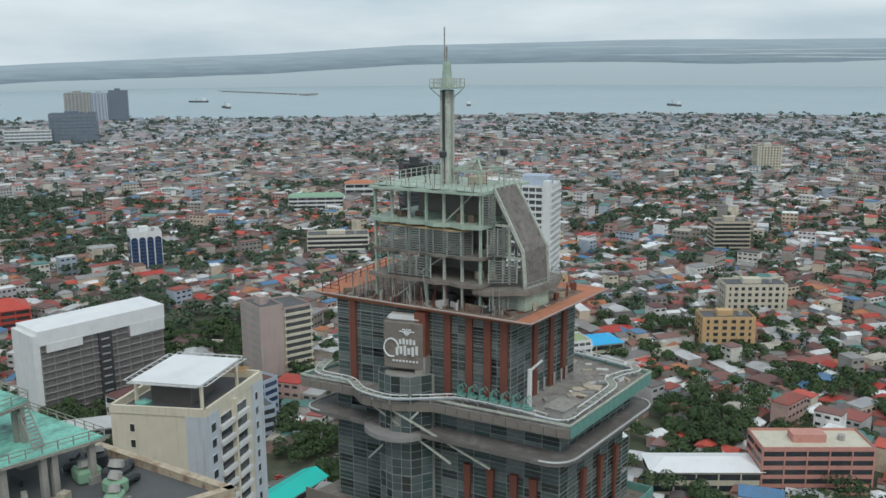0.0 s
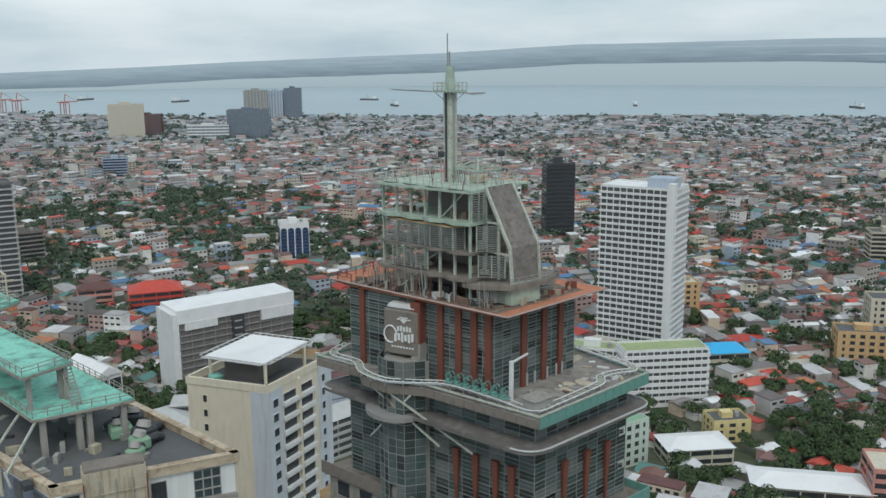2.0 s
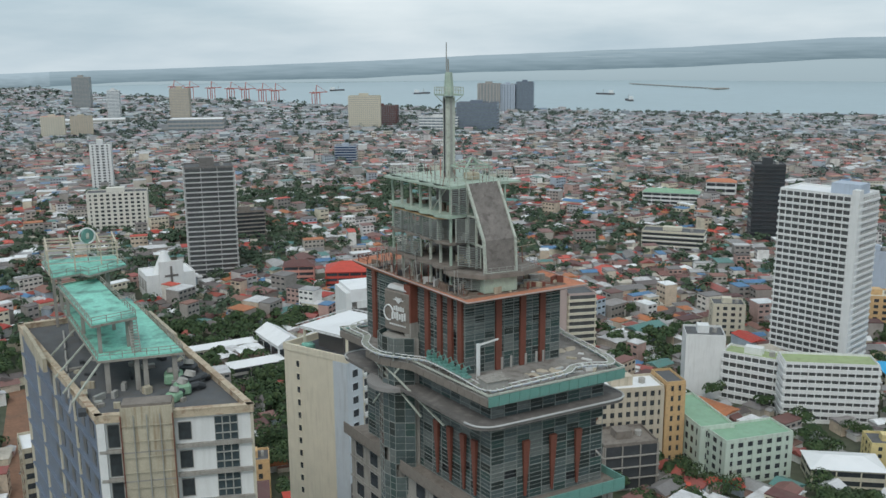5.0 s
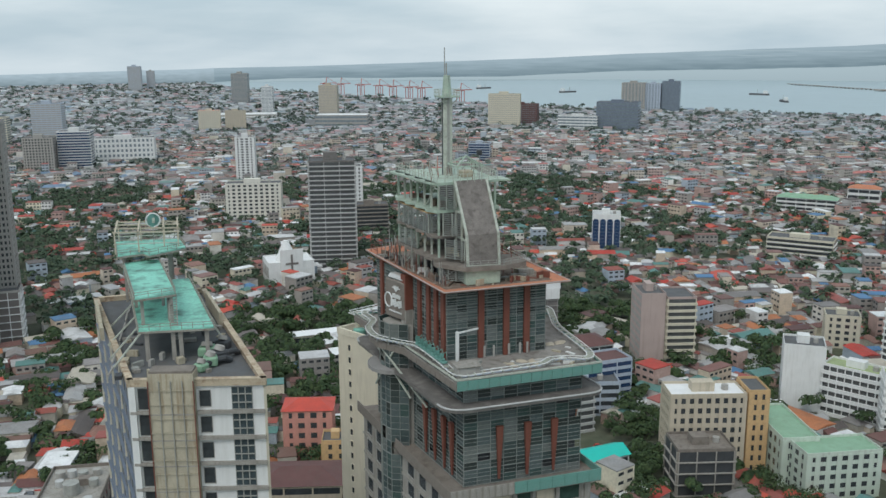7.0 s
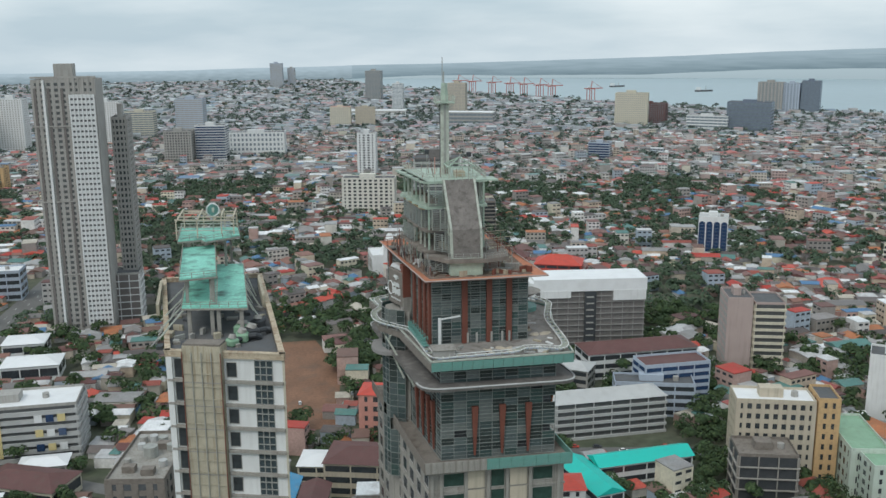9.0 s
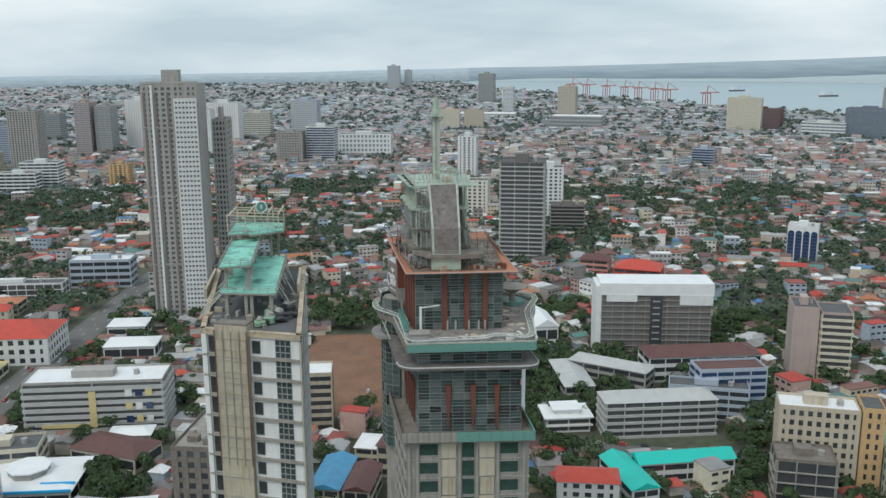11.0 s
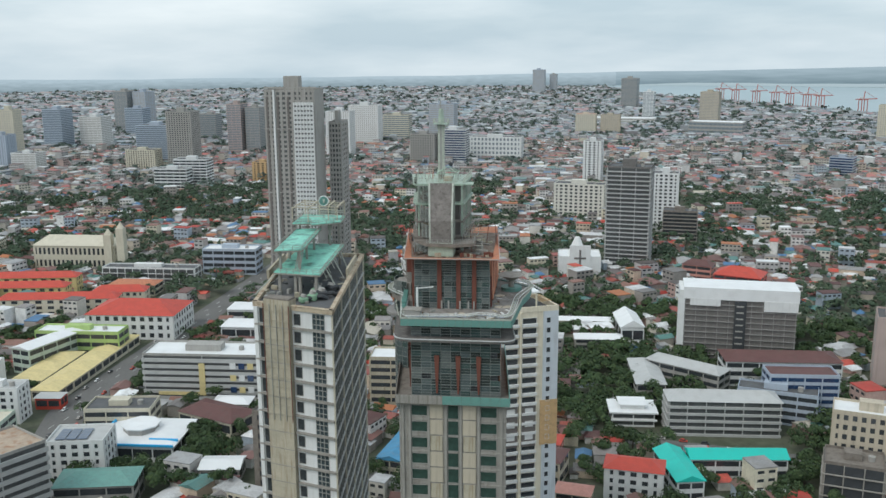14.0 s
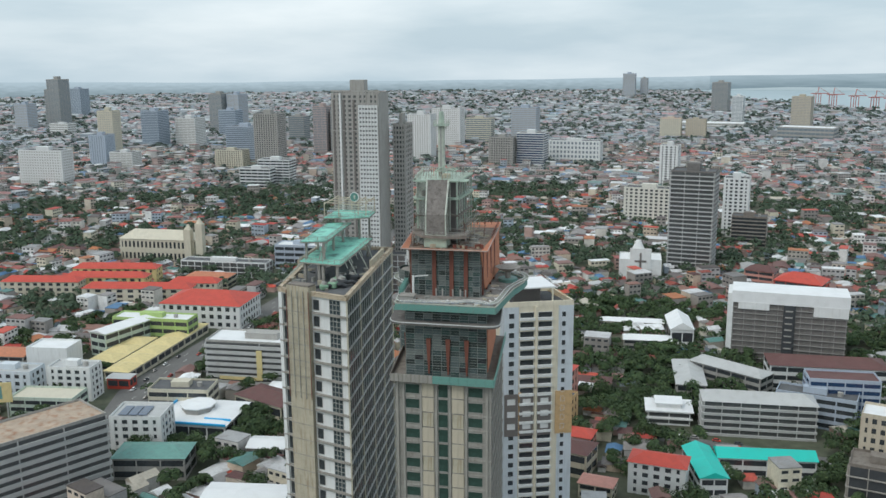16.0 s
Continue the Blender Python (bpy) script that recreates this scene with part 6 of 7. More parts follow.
# ---- the tower with green roof decks ----
GREEN = Matrix.Translation((2.7, -5.5, 2.8))
def green_tower():
    t = thing("residential_tower", "pale residential tower with white bays and a tan lift shaft", "skyscraper")
    t.matrix_basis = GREEN
    keep_clear(-55, 52, 44)
    A, B, C, D = (-62.0, 22.8), (-36.2, 16.4), (-46, 92), (-73.5, 90)
    part("shaft", prism([A, B, C, D], -3, 115.4), M_WHITE, t, "white-rendered shaft")
    L, a = between(A, B)
    base = pose(A[0], A[1], 0, 0, 0, a)
    fh = 5.6
    zs = [112.6 - fh * i for i in range(19)]
    me_l, me_m, me_r = pane_mesh(2.0, 4.4, M_DARK, M_FRAME), pane_mesh(2.2, 3.4, M_DARK, M_GREY), pane_mesh(4.0, 4.6, M_GLASS, M_FRAME)
    bar_v, bar_h = mesh_of(cuboid(-0.1, -0.3, -2.3, 0.1, -0.1, 2.3), M_FRAME), mesh_of(cuboid(-2.0, -0.3, -0.1, 2.0, -0.1, 0.1), M_FRAME)
    slab = mesh_of(cuboid(13.2, -0.7, -0.35, L + 0.2, 0, 0.35), M_CONC)
    slab2 = mesh_of(cuboid(-0.2, -0.7, -0.3, 3.8, 0, 0.3), M_CONC)
    for z in zs:
        part("window", me_l, None, t).matrix_basis = base @ pose(2.4, 0, z)
        part("window", me_m, None, t).matrix_basis = base @ pose(14.8, 0, z)
        part("window", me_r, None, t).matrix_basis = base @ pose(22.2, 0, z)
        for dx in (-0.7, 0.7):
            part("window_bar", bar_v, None, t).matrix_basis = base @ pose(22.2 + dx, 0, z)
        for dz in (-0.9, 0.9):
            part("window_bar", bar_h, None, t).matrix_basis = base @ pose(22.2, 0, z + dz)
        part("balcony_slab", slab, None, t).matrix_basis = base @ pose(0, 0, z - 2.8)
        part("balcony_slab", slab2, None, t).matrix_basis = base @ pose(0, 0, z - 2.8)
    part("corner_column", cuboid(-0.4, -0.6, 0, 1.0, 0.4, 115.4), M_WHITE, t).matrix_basis = base
    part("lift_shaft", cuboid(4.0, -1.6, 0, 13.0, 2.4, 118.4), M_TAN, t, "tan unpainted lift shaft").matrix_basis = base
    joint = mesh_of(cuboid(3.95, -1.68, -0.12, 13.05, -1.6, 0.12), M_CONC)
    for z in zs:
        part("shaft_joint", joint, None, t).matrix_basis = base @ pose(0, 0, z - 2.8)
    for x in (4.0, 6.2, 8.5, 10.8, 13.0):
        part("rusty_pole", beam((x, -1.9, 80), (x, -1.9, 117), 0.13), M_RUST if x in (4.0, 13.0) else M_FRAME, t).matrix_basis = base
    for z in range(82, 117, 3):
        part("rusty_bar", beam((4.0, -1.9, z), (13.0, -1.9, z), 0.09), M_TAN, t).matrix_basis = base
    # long side fronts with glass and white slabs
    for p, q, m in ((B, C, M_GLASS), (D, A, M_STEELBLUE)):
        Lr, ar = between(p, q)
        br = pose(p[0], p[1], 0, 0, 0, ar)
        part("side_glass", cuboid(0.8, -0.1, 0, Lr - 0.8, 0.05, 114.5), m, t).matrix_basis = br
        me = mesh_of(cuboid(0, -0.6, -0.2, Lr, 0, 0.2), M_PALEROOF if m is M_GLASS else M_STEELBLUE)
        side_win = mesh_of(cuboid(-1.3, -0.2, -1.5, 1.3, -0.05, 1.5), M_SHADE)
        for z in zs:
            part("floor_slab", me, None, t).matrix_basis = br @ pose(0, 0, z - 2.8)
        mv = mesh_of(cuboid(-0.3, -0.5, 0, 0.3, 0, 115), M_CREAM)
        mn = mesh_of(cuboid(-0.12, -0.35, 0, 0.12, 0, 115), M_FRAME)
        if m is M_STEELBLUE:
            for z in zs[:9]:
                for k in range(6):
                    part("window", side_win, None, t).matrix_basis = br @ pose(Lr - 5 - 6.5 * k, 0, z)
        for k in range(25) if m is M_GLASS else range(0, 25, 6):
            part("mullion", mn if k % 6 else mv, None, t).matrix_basis = br @ pose(Lr * k / 24, 0, 0)
    # roof
    part("roof", prism([(A[0] + 0.5, A[1] + 0.6), (B[0] - 0.6, B[1] + 0.6), (C[0] - 0.6, C[1] - 0.6), (D[0] + 0.5, D[1] - 0.6)], 115.4, 115.7), M_ROOFGREY, t, "dark bitumen roof")
    ring4 = [A, B, C, D, A]
    for p, q in zip(ring4, ring4[1:]):
        Lr, ar = between(p, q)
        part("parapet", cuboid(-0.6, -0.6, 115.4, Lr + 0.6, 0.5, 116.7), M_PARAPET, t).matrix_basis = pose(p[0], p[1], 0, 0, 0, ar)
        part("coping", cuboid(-0.7, -0.7, 116.7, Lr + 0.7, 0.6, 116.95), M_PARAPET, t).matrix_basis = pose(p[0], p[1], 0, 0, 0, ar)
    rl = random.Random(21)
    for k in range(34):
        x, y = rl.uniform(-65, -43), rl.uniform(24, 60)
        a_, b_, c_ = rl.uniform(0.2, 1.5), rl.uniform(0.2, 0.7), rl.uniform(0.2, 1.5)
        if -61 < x < -52 and y < 27:
            y += 8
        part("roof_clutter", cuboid(-a_, -b_, 0, a_, b_, c_), (M_BLACK, M_FRAME, M_CONC, M_TAN, M_GREY)[k % 5], t).matrix_basis = pose(x, y, 115.7, 0, 0, rl.uniform(0, 180))
    for k in range(7):
        part("roof_pipe", beam((-66.5 + 0.3 * k, 28 + 8 * k, 116.2), (-65.8 + 0.2 * k, 34 + 8 * k, 116.2 + 0.6 * (k % 2)), 0.22, 6), M_GREY, t)
    part("shaft_rim", cuboid(4.2, -1.4, 118.4, 12.8, 2.2, 118.9), M_DIRTY, t, "brown weathered shaft top").matrix_basis = base
    part("roof_wall", cuboid(-0.4, 0, 115.6, 0.4, 22, 119.2), M_TAN, t).matrix_basis = pose(-42.6, 58, 0, 0, 0, 7)
    part("roof_wall", cuboid(-0.4, 0, 115.6, 0.4, 26, 118.6), M_TAN, t).matrix_basis = pose(-69.5, 55, 0, 0, 0, 7)
    return t


green_tower()


def roof_decks():
    t = thing("roof_deck_frame", "stacked mint green steel decks with stained railings", "roof deck", 2.7, -5.5, 2.8)
    low = [(-60.4, 36), (-44.8, 34.2), (-49.5, 80), (-64.5, 80)]
    mid = [(-60.8, 38), (-52.4, 40.6), (-56.6, 76), (-65, 74)]
    top = [(-66, 72), (-60, 74), (-58.5, 71), (-49.8, 77.5), (-51.5, 90), (-67.5, 90)]
    for poly, z in ((low, 122.4), (mid, 128.9), (top, 131.2)):
        plate_ = part("deck_plate", prism(poly, z, z + 0.5), M_GREENDECK, t, "mint green deck plate with dark stains")
        edge = poly + poly[:1]
        railing(plate_, edge, z + 0.5, 1.3, 2.2, M_RAIL, 0.07)
        for p, q in zip(edge, edge[1:]):
            part("edge_beam", beam((p[0], p[1], z), (q[0], q[1], z), 0.3), M_RAIL, plate_)
    for p, q, z0, z1 in ((low[0], low[1], 115.7, 122.4), (low[3], low[2], 115.7, 122.4)):
        for s in (0.1, 0.45, 0.55, 0.9):
            x, y = on_line(p, q, s)
            part("column", cuboid(-0.45, -0.45, z0, 0.45, 0.45, z1), M_CONC, t).matrix_basis = pose(x, y + (1 if y < 60 else -1), 0)
    for x, y in ((-59.5, 40), (-54, 42), (-55.5, 55), (-61.5, 55), (-57.6, 70), (-63.5, 70), (-53.4, 41)):
        part("column", cuboid(-0.35, -0.35, 122.9, 0.35, 0.35, 128.9), M_CONC, t).matrix_basis = pose(x, y, 0)
    for x, y in ((-64.5, 76), (-54, 78), (-53.5, 88), (-65.5, 88)):
        part("column", cuboid(-0.35, -0.35, 122.9 if y < 82 else 115.7, 0.35, 0.35, 131.2), M_CONC, t).matrix_basis = pose(x, y, 0)
    for p, q in (((-60, 36, 122.3), (-66, 33, 115.8)), ((-60.5, 42, 122.3), (-67, 40, 115.8)), ((-61, 52, 122.3), (-68, 50, 115.8)), ((-62, 64, 122.3), (-69, 62, 115.8)), ((-46, 45, 122.3), (-42, 44, 115.8)), ((-47, 58, 122.3), (-43.5, 58, 115.8)), ((-48, 70, 122.3), (-45.5, 70, 115.8))):
        part("brace", beam(p, q, 0.22), M_STEEL, t)
    for s in (0.1, 0.25, 0.4, 0.55, 0.7, 0.85):
        x, y = on_line(low[1], low[2], s)
        part("hanging_bar", beam((x, y, 123.4), (x + 1.4, y, 120.6), 0.12), M_STEEL, t)
    # gantry with disc
    for x0, y0, x1, y1 in ((-66.5, 74, -66.5, 89), (-61, 75, -61, 89), (-55, 80, -55, 89), (-51.5, 79, -51.5, 89)):
        part("gantry_post", beam((x0, y0, 131.6), (x0, y0, 137), 0.22), M_BEIGE, t)
        part("gantry_post", beam((x1, y1, 131.6), (x1, y1, 137), 0.22), M_BEIGE, t)
        part("gantry_beam", beam((x0, y0, 136.6), (x1, y1, 137.4), 0.25), M_BEIGE, t)
    for y0 in (75, 80, 85, 89):
        part("gantry_beam", beam((-67, y0, 137), (-51, y0, 136.4), 0.22), M_BEIGE, t)
        part("gantry_beam", beam((-67, y0, 134), (-51, y0, 133.6), 0.14), M_STEEL, t)
    part("disc_post", beam((-57.6, 83.2, 131.6), (-57.6, 83.2, 136.6), 0.16), M_FRAME, t)
    part("disc", beam((-57.5, 83.0, 138.2), (-57.3, 82.7, 138.2), 1.7, 20), M_TEAL, t, "round teal sign disc")
    part("disc_ring", tube([(-57.45 + 1.75 * math.cos(k * math.pi / 10), 82.85, 138.2 + 1.75 * math.sin(k * math.pi / 10)) for k in range(21)], 0.2), M_WHITE, t)
    part("disc_mark", cuboid(-57.9, 82.45, 137.5, -57.0, 82.6, 138.9, 0.1), M_STEEL, t)
    # stair between the decks
    for k in range(12):
        part("stair_tread", cuboid(-53.8, 37.2 + 0.38 * k, 123.1 + 0.47 * k, -52.4, 37.6 + 0.38 * k, 123.2 + 0.47 * k), M_CONC, t)
    for x in (-53.9, -52.3):
        part("stair_string", beam((x, 37.2, 123), (x, 41.8, 128.8), 0.12), M_CONC, t)


roof_decks()
for k, (x, y, r, h) in enumerate(((-46, 30, 1.5, 2.2), (-44, 33, 1.7, 2.4), (-48, 27, 1.3, 1.8), (-43, 40, 1.5, 2.4), (-46.5, 37, 1.8, 2.2))):
    o = thing("roof_machine", "dark rooftop air duct and fan housing", "machine", x + 2.7, y - 5.5, 118.5, 20 * k, "machines on the roof")
    part("body", cuboid(-r, -r, 0, r, r, h, 0.4), M_BLACK if k % 2 else M_GREENROOF, o)
    part("fan_cowl", beam((0, 0, h), (0.3, 0, h + 0.9), r * 0.75, 12, None, r * 0.6), M_GREY, o)
    part("duct", tube([(0, 0, h * 0.5), (r * 2, 0.3, h * 0.6), (r * 2.8, 1.4, 0.4)], 0.7, 8), M_BLACK, o)


# ---- the cream apartment tower behind ----
def cream_tower():
    t = thing("apartment_tower", "cream and pale blue apartment tower with a rooftop pad", "skyscraper")
    t.matrix_basis = Matrix.Translation((2, 0, 1.6)) @ Matrix.Translation((10, 87, 0)) @ pose(0, 0, 0, 0, 0, 6) @ Matrix.Translation((-10, -87, 0))
    keep_clear(10, 87, 26)
    Lc, F, R, K = (-7.2, 92.8), (2.4, 72.6), (27.6, 80.4), (17.6, 101)
    H = 100.4
    part("shaft", prism([Lc, F, R, K], -2, H), M_WARM, t, "cream-painted shaft")
    ring4 = [Lc, F, R, K, Lc]
    for p, q in zip(ring4, ring4[1:]):
        Lr, ar = between(p, q)
        part("parapet", cuboid(-0.2, -0.2, H, Lr + 0.2, 0.4, H + 1.9), M_WARM, t).matrix_basis = pose(p[0], p[1], 0, 0, 0, ar)
    fh = 3.75
    zs = [H - 3.4 - fh * i for i in range(25)]
    La, aa = between(Lc, F)
    b1 = pose(Lc[0], Lc[1], 0, 0, 0, aa)
    Lb, ab = between(F, R)
    b2 = pose(F[0], F[1], 0, 0, 0, ab)
    part("blue_strip", cuboid(La - 4.6, -0.25, 0, La + 0.25, 0.1, H), M_PALEBLUE, t).matrix_basis = b1
    part("blue_strip", cuboid(-0.25, -0.25, 0, 5.4, 0.1, H), M_PALEBLUE, t).matrix_basis = b2
    part("blue_strip", cuboid(Lb - 5.6, -0.25, 0, Lb + 0.2, 0.1, H), M_PALEBLUE, t).matrix_basis = b2
    wall_windows(t, Lc, F, zs, [5.0], 1.1, 1.8, M_DARK, M_WARM)
    wall_windows(t, on_line(Lc, F, 0), F, zs, [La - 2.4], 2.0, 2.0, M_DARK, M_PALEBLUE)
    me_s = pane_mesh(2.0, 2.0, M_DARK, M_PALEBLUE)
    me_b = pane_mesh(5.2, 2.2, M_DARK, M_WHITE)
    me_o = pane_mesh(1.4, 1.9, M_DARK, M_PALEBLUE)
    rail_ = mesh_of(cuboid(-2.9, -1.0, -1.9, 2.9, -0.05, -0.9), M_WHITE)
    for z in zs:
        part("window", me_s, None, t).matrix_basis = b2 @ pose(2.6, -0.25, z)
        part("window", me_o, None, t).matrix_basis = b2 @ pose(Lb - 3.6, -0.25, z)
        for x in (8.6, 15.6):
            door = part("balcony_door", me_b, None, t)
            door.matrix_basis = b2 @ pose(x, 0, z)
            part("balcony_front", rail_, None, door)
    part("downpipe_pier", cuboid(11.7, -0.8, 0, 12.5, 0, H), M_WARM, t).matrix_basis = b2
    part("ochre_panel", cuboid(Lb - 6.4, -0.4, 49, Lb + 0.3, 0.2, 66.5), M_OCHRE, t, "ochre painted band").matrix_basis = b2
    part("ochre_panel", cuboid(5.4, -0.2, 49, 6.6, 0.2, 66.5), M_OCHRE, t).matrix_basis = b2
    for x in (2.6, 8.6, 15.6):
        part("dark_bay", cuboid(x - 2.6, -0.7, 49, x + 2.6, 0.1, 66), M_BROWN, t).matrix_basis = b2
        for z in (53, 58, 63):
            part("bay_window", pane_mesh(3.2, 2.4, M_WHITE, M_BROWN), None, t).matrix_basis = b2 @ pose(x, -0.7, z)
    # roof pad on posts
    part("roof", prism([(-6.2, 92.4), (2.6, 74), (26.4, 81), (17.2, 99.6)], H, H + 0.15), M_ROOFGREY, t)
    pad = [(-3.4, 90.0), (3.0, 74.4), (21.0, 80.6), (14.6, 96.2)]
    part("pad", prism(pad, H + 6.4, H + 6.9), M_WHITEROOF, t, "white rooftop landing pad")
    for p, q in zip(pad, pad[1:] + pad[:1]):
        out = Vector((q[1] - p[1], p[0] - q[0])).normalized() * 1.6
        part("pad_net", beam((p[0] + out.x, p[1] + out.y, H + 6.9), (q[0] + out.x, q[1] + out.y, H + 6.9), 0.14), M_WHITE, t)
        n = 9
        for k in range(n + 1):
            x, y = on_line(p, q, k / n)
            part("pad_net_arm", beam((x, y, H + 6.6), (x + out.x, y + out.y, H + 6.9), 0.08), M_WHITE, t)
        part("pad_post", cuboid(-0.3, -0.3, H, 0.3, 0.3, H + 6.4), M_WARM, t).matrix_basis = pose(p[0] * 0.9 + 0.9, p[1] * 0.96 + 3.4, 0)
    part("plant_room", prism([(2, 90), (5, 80), (15, 83.6), (11, 94)], H, H + 5.2), M_BROWN, t, "dark plant room under the pad")
    part("tank", cuboid(-3.6, 86, H, -0.6, 89, H + 2.2, 0.2), M_GREENDECK, t, "green water tank")
    for k in range(5):
        part("pergola_beam", beam((21.5 + 0.9 * k, 80.2 + 0.3 * k, H + 3.2), (17.4 + 0.9 * k, 89 + 0.3 * k, H + 3.2), 0.16), M_OCHRE, t)
    return t


cream_tower()
# ---- the town: houses and trees beyond counting, the nearest ones one by one ----
rng = np.random.default_rng(11)


def sea_side(x, y):
    """True where a point lies beyond the shore line."""
    for (x0, y0), (x1, y1) in zip(COAST, COAST[1:]):
        if y0 <= y < y1:
            return x > x0 + (x1 - x0) * (y - y0) / (y1 - y0) - 25
    return y < -2600 or y >= 4600


clear = np.array(footprints)
built = np.array(plots)


def free(x, y, r, gap=0.0):
    """True where nothing stands within r of the point."""
    if np.any((clear[:, 0] - x) ** 2 + (clear[:, 1] - y) ** 2 < (clear[:, 2] + r) ** 2) or sea_side(x, y):
        return False
    dx, dy = x - built[:, 0], y - built[:, 1]
    u, v = dx * built[:, 4] + dy * built[:, 5], dy * built[:, 4] - dx * built[:, 5]
    return not np.any((np.abs(u) < built[:, 2] + r + gap) & (np.abs(v) < built[:, 3] + r + gap))


def spots(step, r0, r1, jitter, turn, a0=-56, a1=86):
    """Loosely gridded places in the part of the town that lies round the towers between two distances."""
    n = int(r1 / step) + 1
    gx, gy = np.meshgrid(np.arange(-n, n + 1) * step, np.arange(-n, n + 1) * step)
    gx, gy = gx.ravel() + rng.uniform(-jitter, jitter, gx.size), gy.ravel() + rng.uniform(-jitter, jitter, gy.size)
    c, s = math.cos(turn), math.sin(turn)
    x, y = c * gx - s * gy, s * gx + c * gy
    r, a = np.hypot(x, y + 60), np.degrees(np.arctan2(x, y + 60))
    k = (r > r0) & (r < r1) & (a > a0) & (a < a1)
    return np.stack([x[k], y[k]], 1)


# the larger groves and shady gardens: middle and reach
NEAR_GROVES = [(34, 301, 26), (68, 289, 24), (85, 273, 20), (6, 365, 28), (163, 213, 22), (57, 436, 36), (194, 412, 42), (43, 325, 22), (-148, 277, 16), (-153, 195, 14), (22, 444, 60), (-20, 430, 45), (-5, 500, 40), (60, 470, 40), (-25, 345, 22), (20, 300, 26), (250, 340, 40), (25, 349, 34), (180, 268, 30), (146, 174, 26), (228, 395, 48), (272, 289, 34), (108, 298, 34), (56, 254, 26), (190, 407, 34), (-149, 162, 22), (-51, 261, 20), (13, 358, 30), (51, 311, 28), (28, 239, 24), (-161, 113, 20), (-414, 310, 40), (298, 84, 20), (370, 58, 24), (462, 216, 20), (613, 225, 25), (759, 362, 60), (424, 165, 14), (-59, 421, 30), (-28, 312, 14)]
FAR_GROVES = [(44, 487, 45), (22, 632, 60), (-26, 610, 50), (-171, 511, 45), (-209, 739, 80), (134, 752, 60), (347, 735, 80), (360, 542, 45), (114, 611, 40), (247, 513, 45), (-500, 779, 90), (-256, 461, 34), (-309, 451, 40), (-99, 490, 40), (-146, 643, 60), (-453, 927, 90), (181, 956, 80), (-469, 611, 70), (-596, 560, 80), (-338, 530, 36), (-549, 892, 80), (-143, 1007, 90), (-118, 756, 70), (-701, 798, 90), (454, 581, 50), (260, 605, 45), (303, 843, 80), (382, 720, 60), (405, 938, 80)]
GROVES = np.array(NEAR_GROVES + FAR_GROVES)


def green(x, y):
    """How leafy a quarter is, 0 to 1."""
    g = 0.45 + 0.40 * noise.noise((x * 0.0065, y * 0.0065, 3.1)) + 0.40 * noise.noise((x * 0.021, y * 0.021, 8.2))
    return g + 0.50 * float(np.max(np.exp(-((GROVES[:, 0] - x) ** 2 + (GROVES[:, 1] - y) ** 2) / GROVES[:, 2] ** 2)))


def house_arrays(x, y, w, d, h, yaw, kind, pitch):
    """Wall box and gabled, hipped or flat roof."""
    c, s = math.cos(yaw), math.sin(yaw)
    put = lambda a, b, z: (x + c * a - s * b, y + s * a + c * b, z)
    wv = [put(a, b, z) for z in (-0.5, h) for a, b in ((-w / 2, -d / 2), (w / 2, -d / 2), (w / 2, d / 2), (-w / 2, d / 2))]
    wf = [(0, 1, 5, 4), (1, 2, 6, 5), (2, 3, 7, 6), (3, 0, 4, 7)]
    o = 0.5 if kind < 2 else 0.12
    plan = ((-w / 2 - o, -d / 2 - o), (w / 2 + o, -d / 2 - o), (w / 2 + o, d / 2 + o), (-w / 2 - o, d / 2 + o))
    e = [put(a, b, h - 0.1) for a, b in plan]
    if kind == 2:
        rv = e + [put(a, b, h + 0.35) for a, b in plan]
        rf = [(4, 5, 6, 7), (0, 1, 5, 4), (1, 2, 6, 5), (2, 3, 7, 6), (3, 0, 4, 7)]
    else:
        k = 0.0 if kind == 0 else w * 0.25
        rv = e + [put(-w / 2 - o + k, 0, h + pitch), put(w / 2 + o - k, 0, h + pitch)]
        rf = [(0, 1, 5, 4), (2, 3, 4, 5), (1, 2, 5), (3, 0, 4)]
    return wv, wf, rv, rf


def mass(name, label, wv, wf, mat, category):
    me = bpy.data.meshes.new(name)
    me.from_pydata(wv, [], wf)
    me.materials.append(mat)
    return tagged(new(name, me), label, category, kind="stuff")


SINGLE = [("rust-red tin", (0.36, 0.10, 0.065)), ("weathered grey tin", (0.40, 0.39, 0.38)), ("white-painted tin", (0.74, 0.74, 0.73)), ("dark maroon tin", (0.16, 0.06, 0.055)), ("brown rusted tin", (0.25, 0.15, 0.11)),
          ("pale blue sheet", (0.22, 0.36, 0.50)), ("faded green sheet", (0.18, 0.30, 0.25)), ("bright red sheet", (0.50, 0.07, 0.045)), ("dull dark grey tin", (0.22, 0.21, 0.20)), ("cream-painted tin", (0.62, 0.57, 0.46))]
SINGLE = [(n, material(n.replace(" ", "_").replace("-", "_") + "_roof", c, 0.6, 0.0, 0.2, 0.25, 2.5, 0.2, 0.5, (0.20, 0.13, 0.09))) for n, c in SINGLE]
HOUSE_PANE = pane_mesh(1.3, 1.2, M_DARK, M_WHITE, 0.1, 0.12)


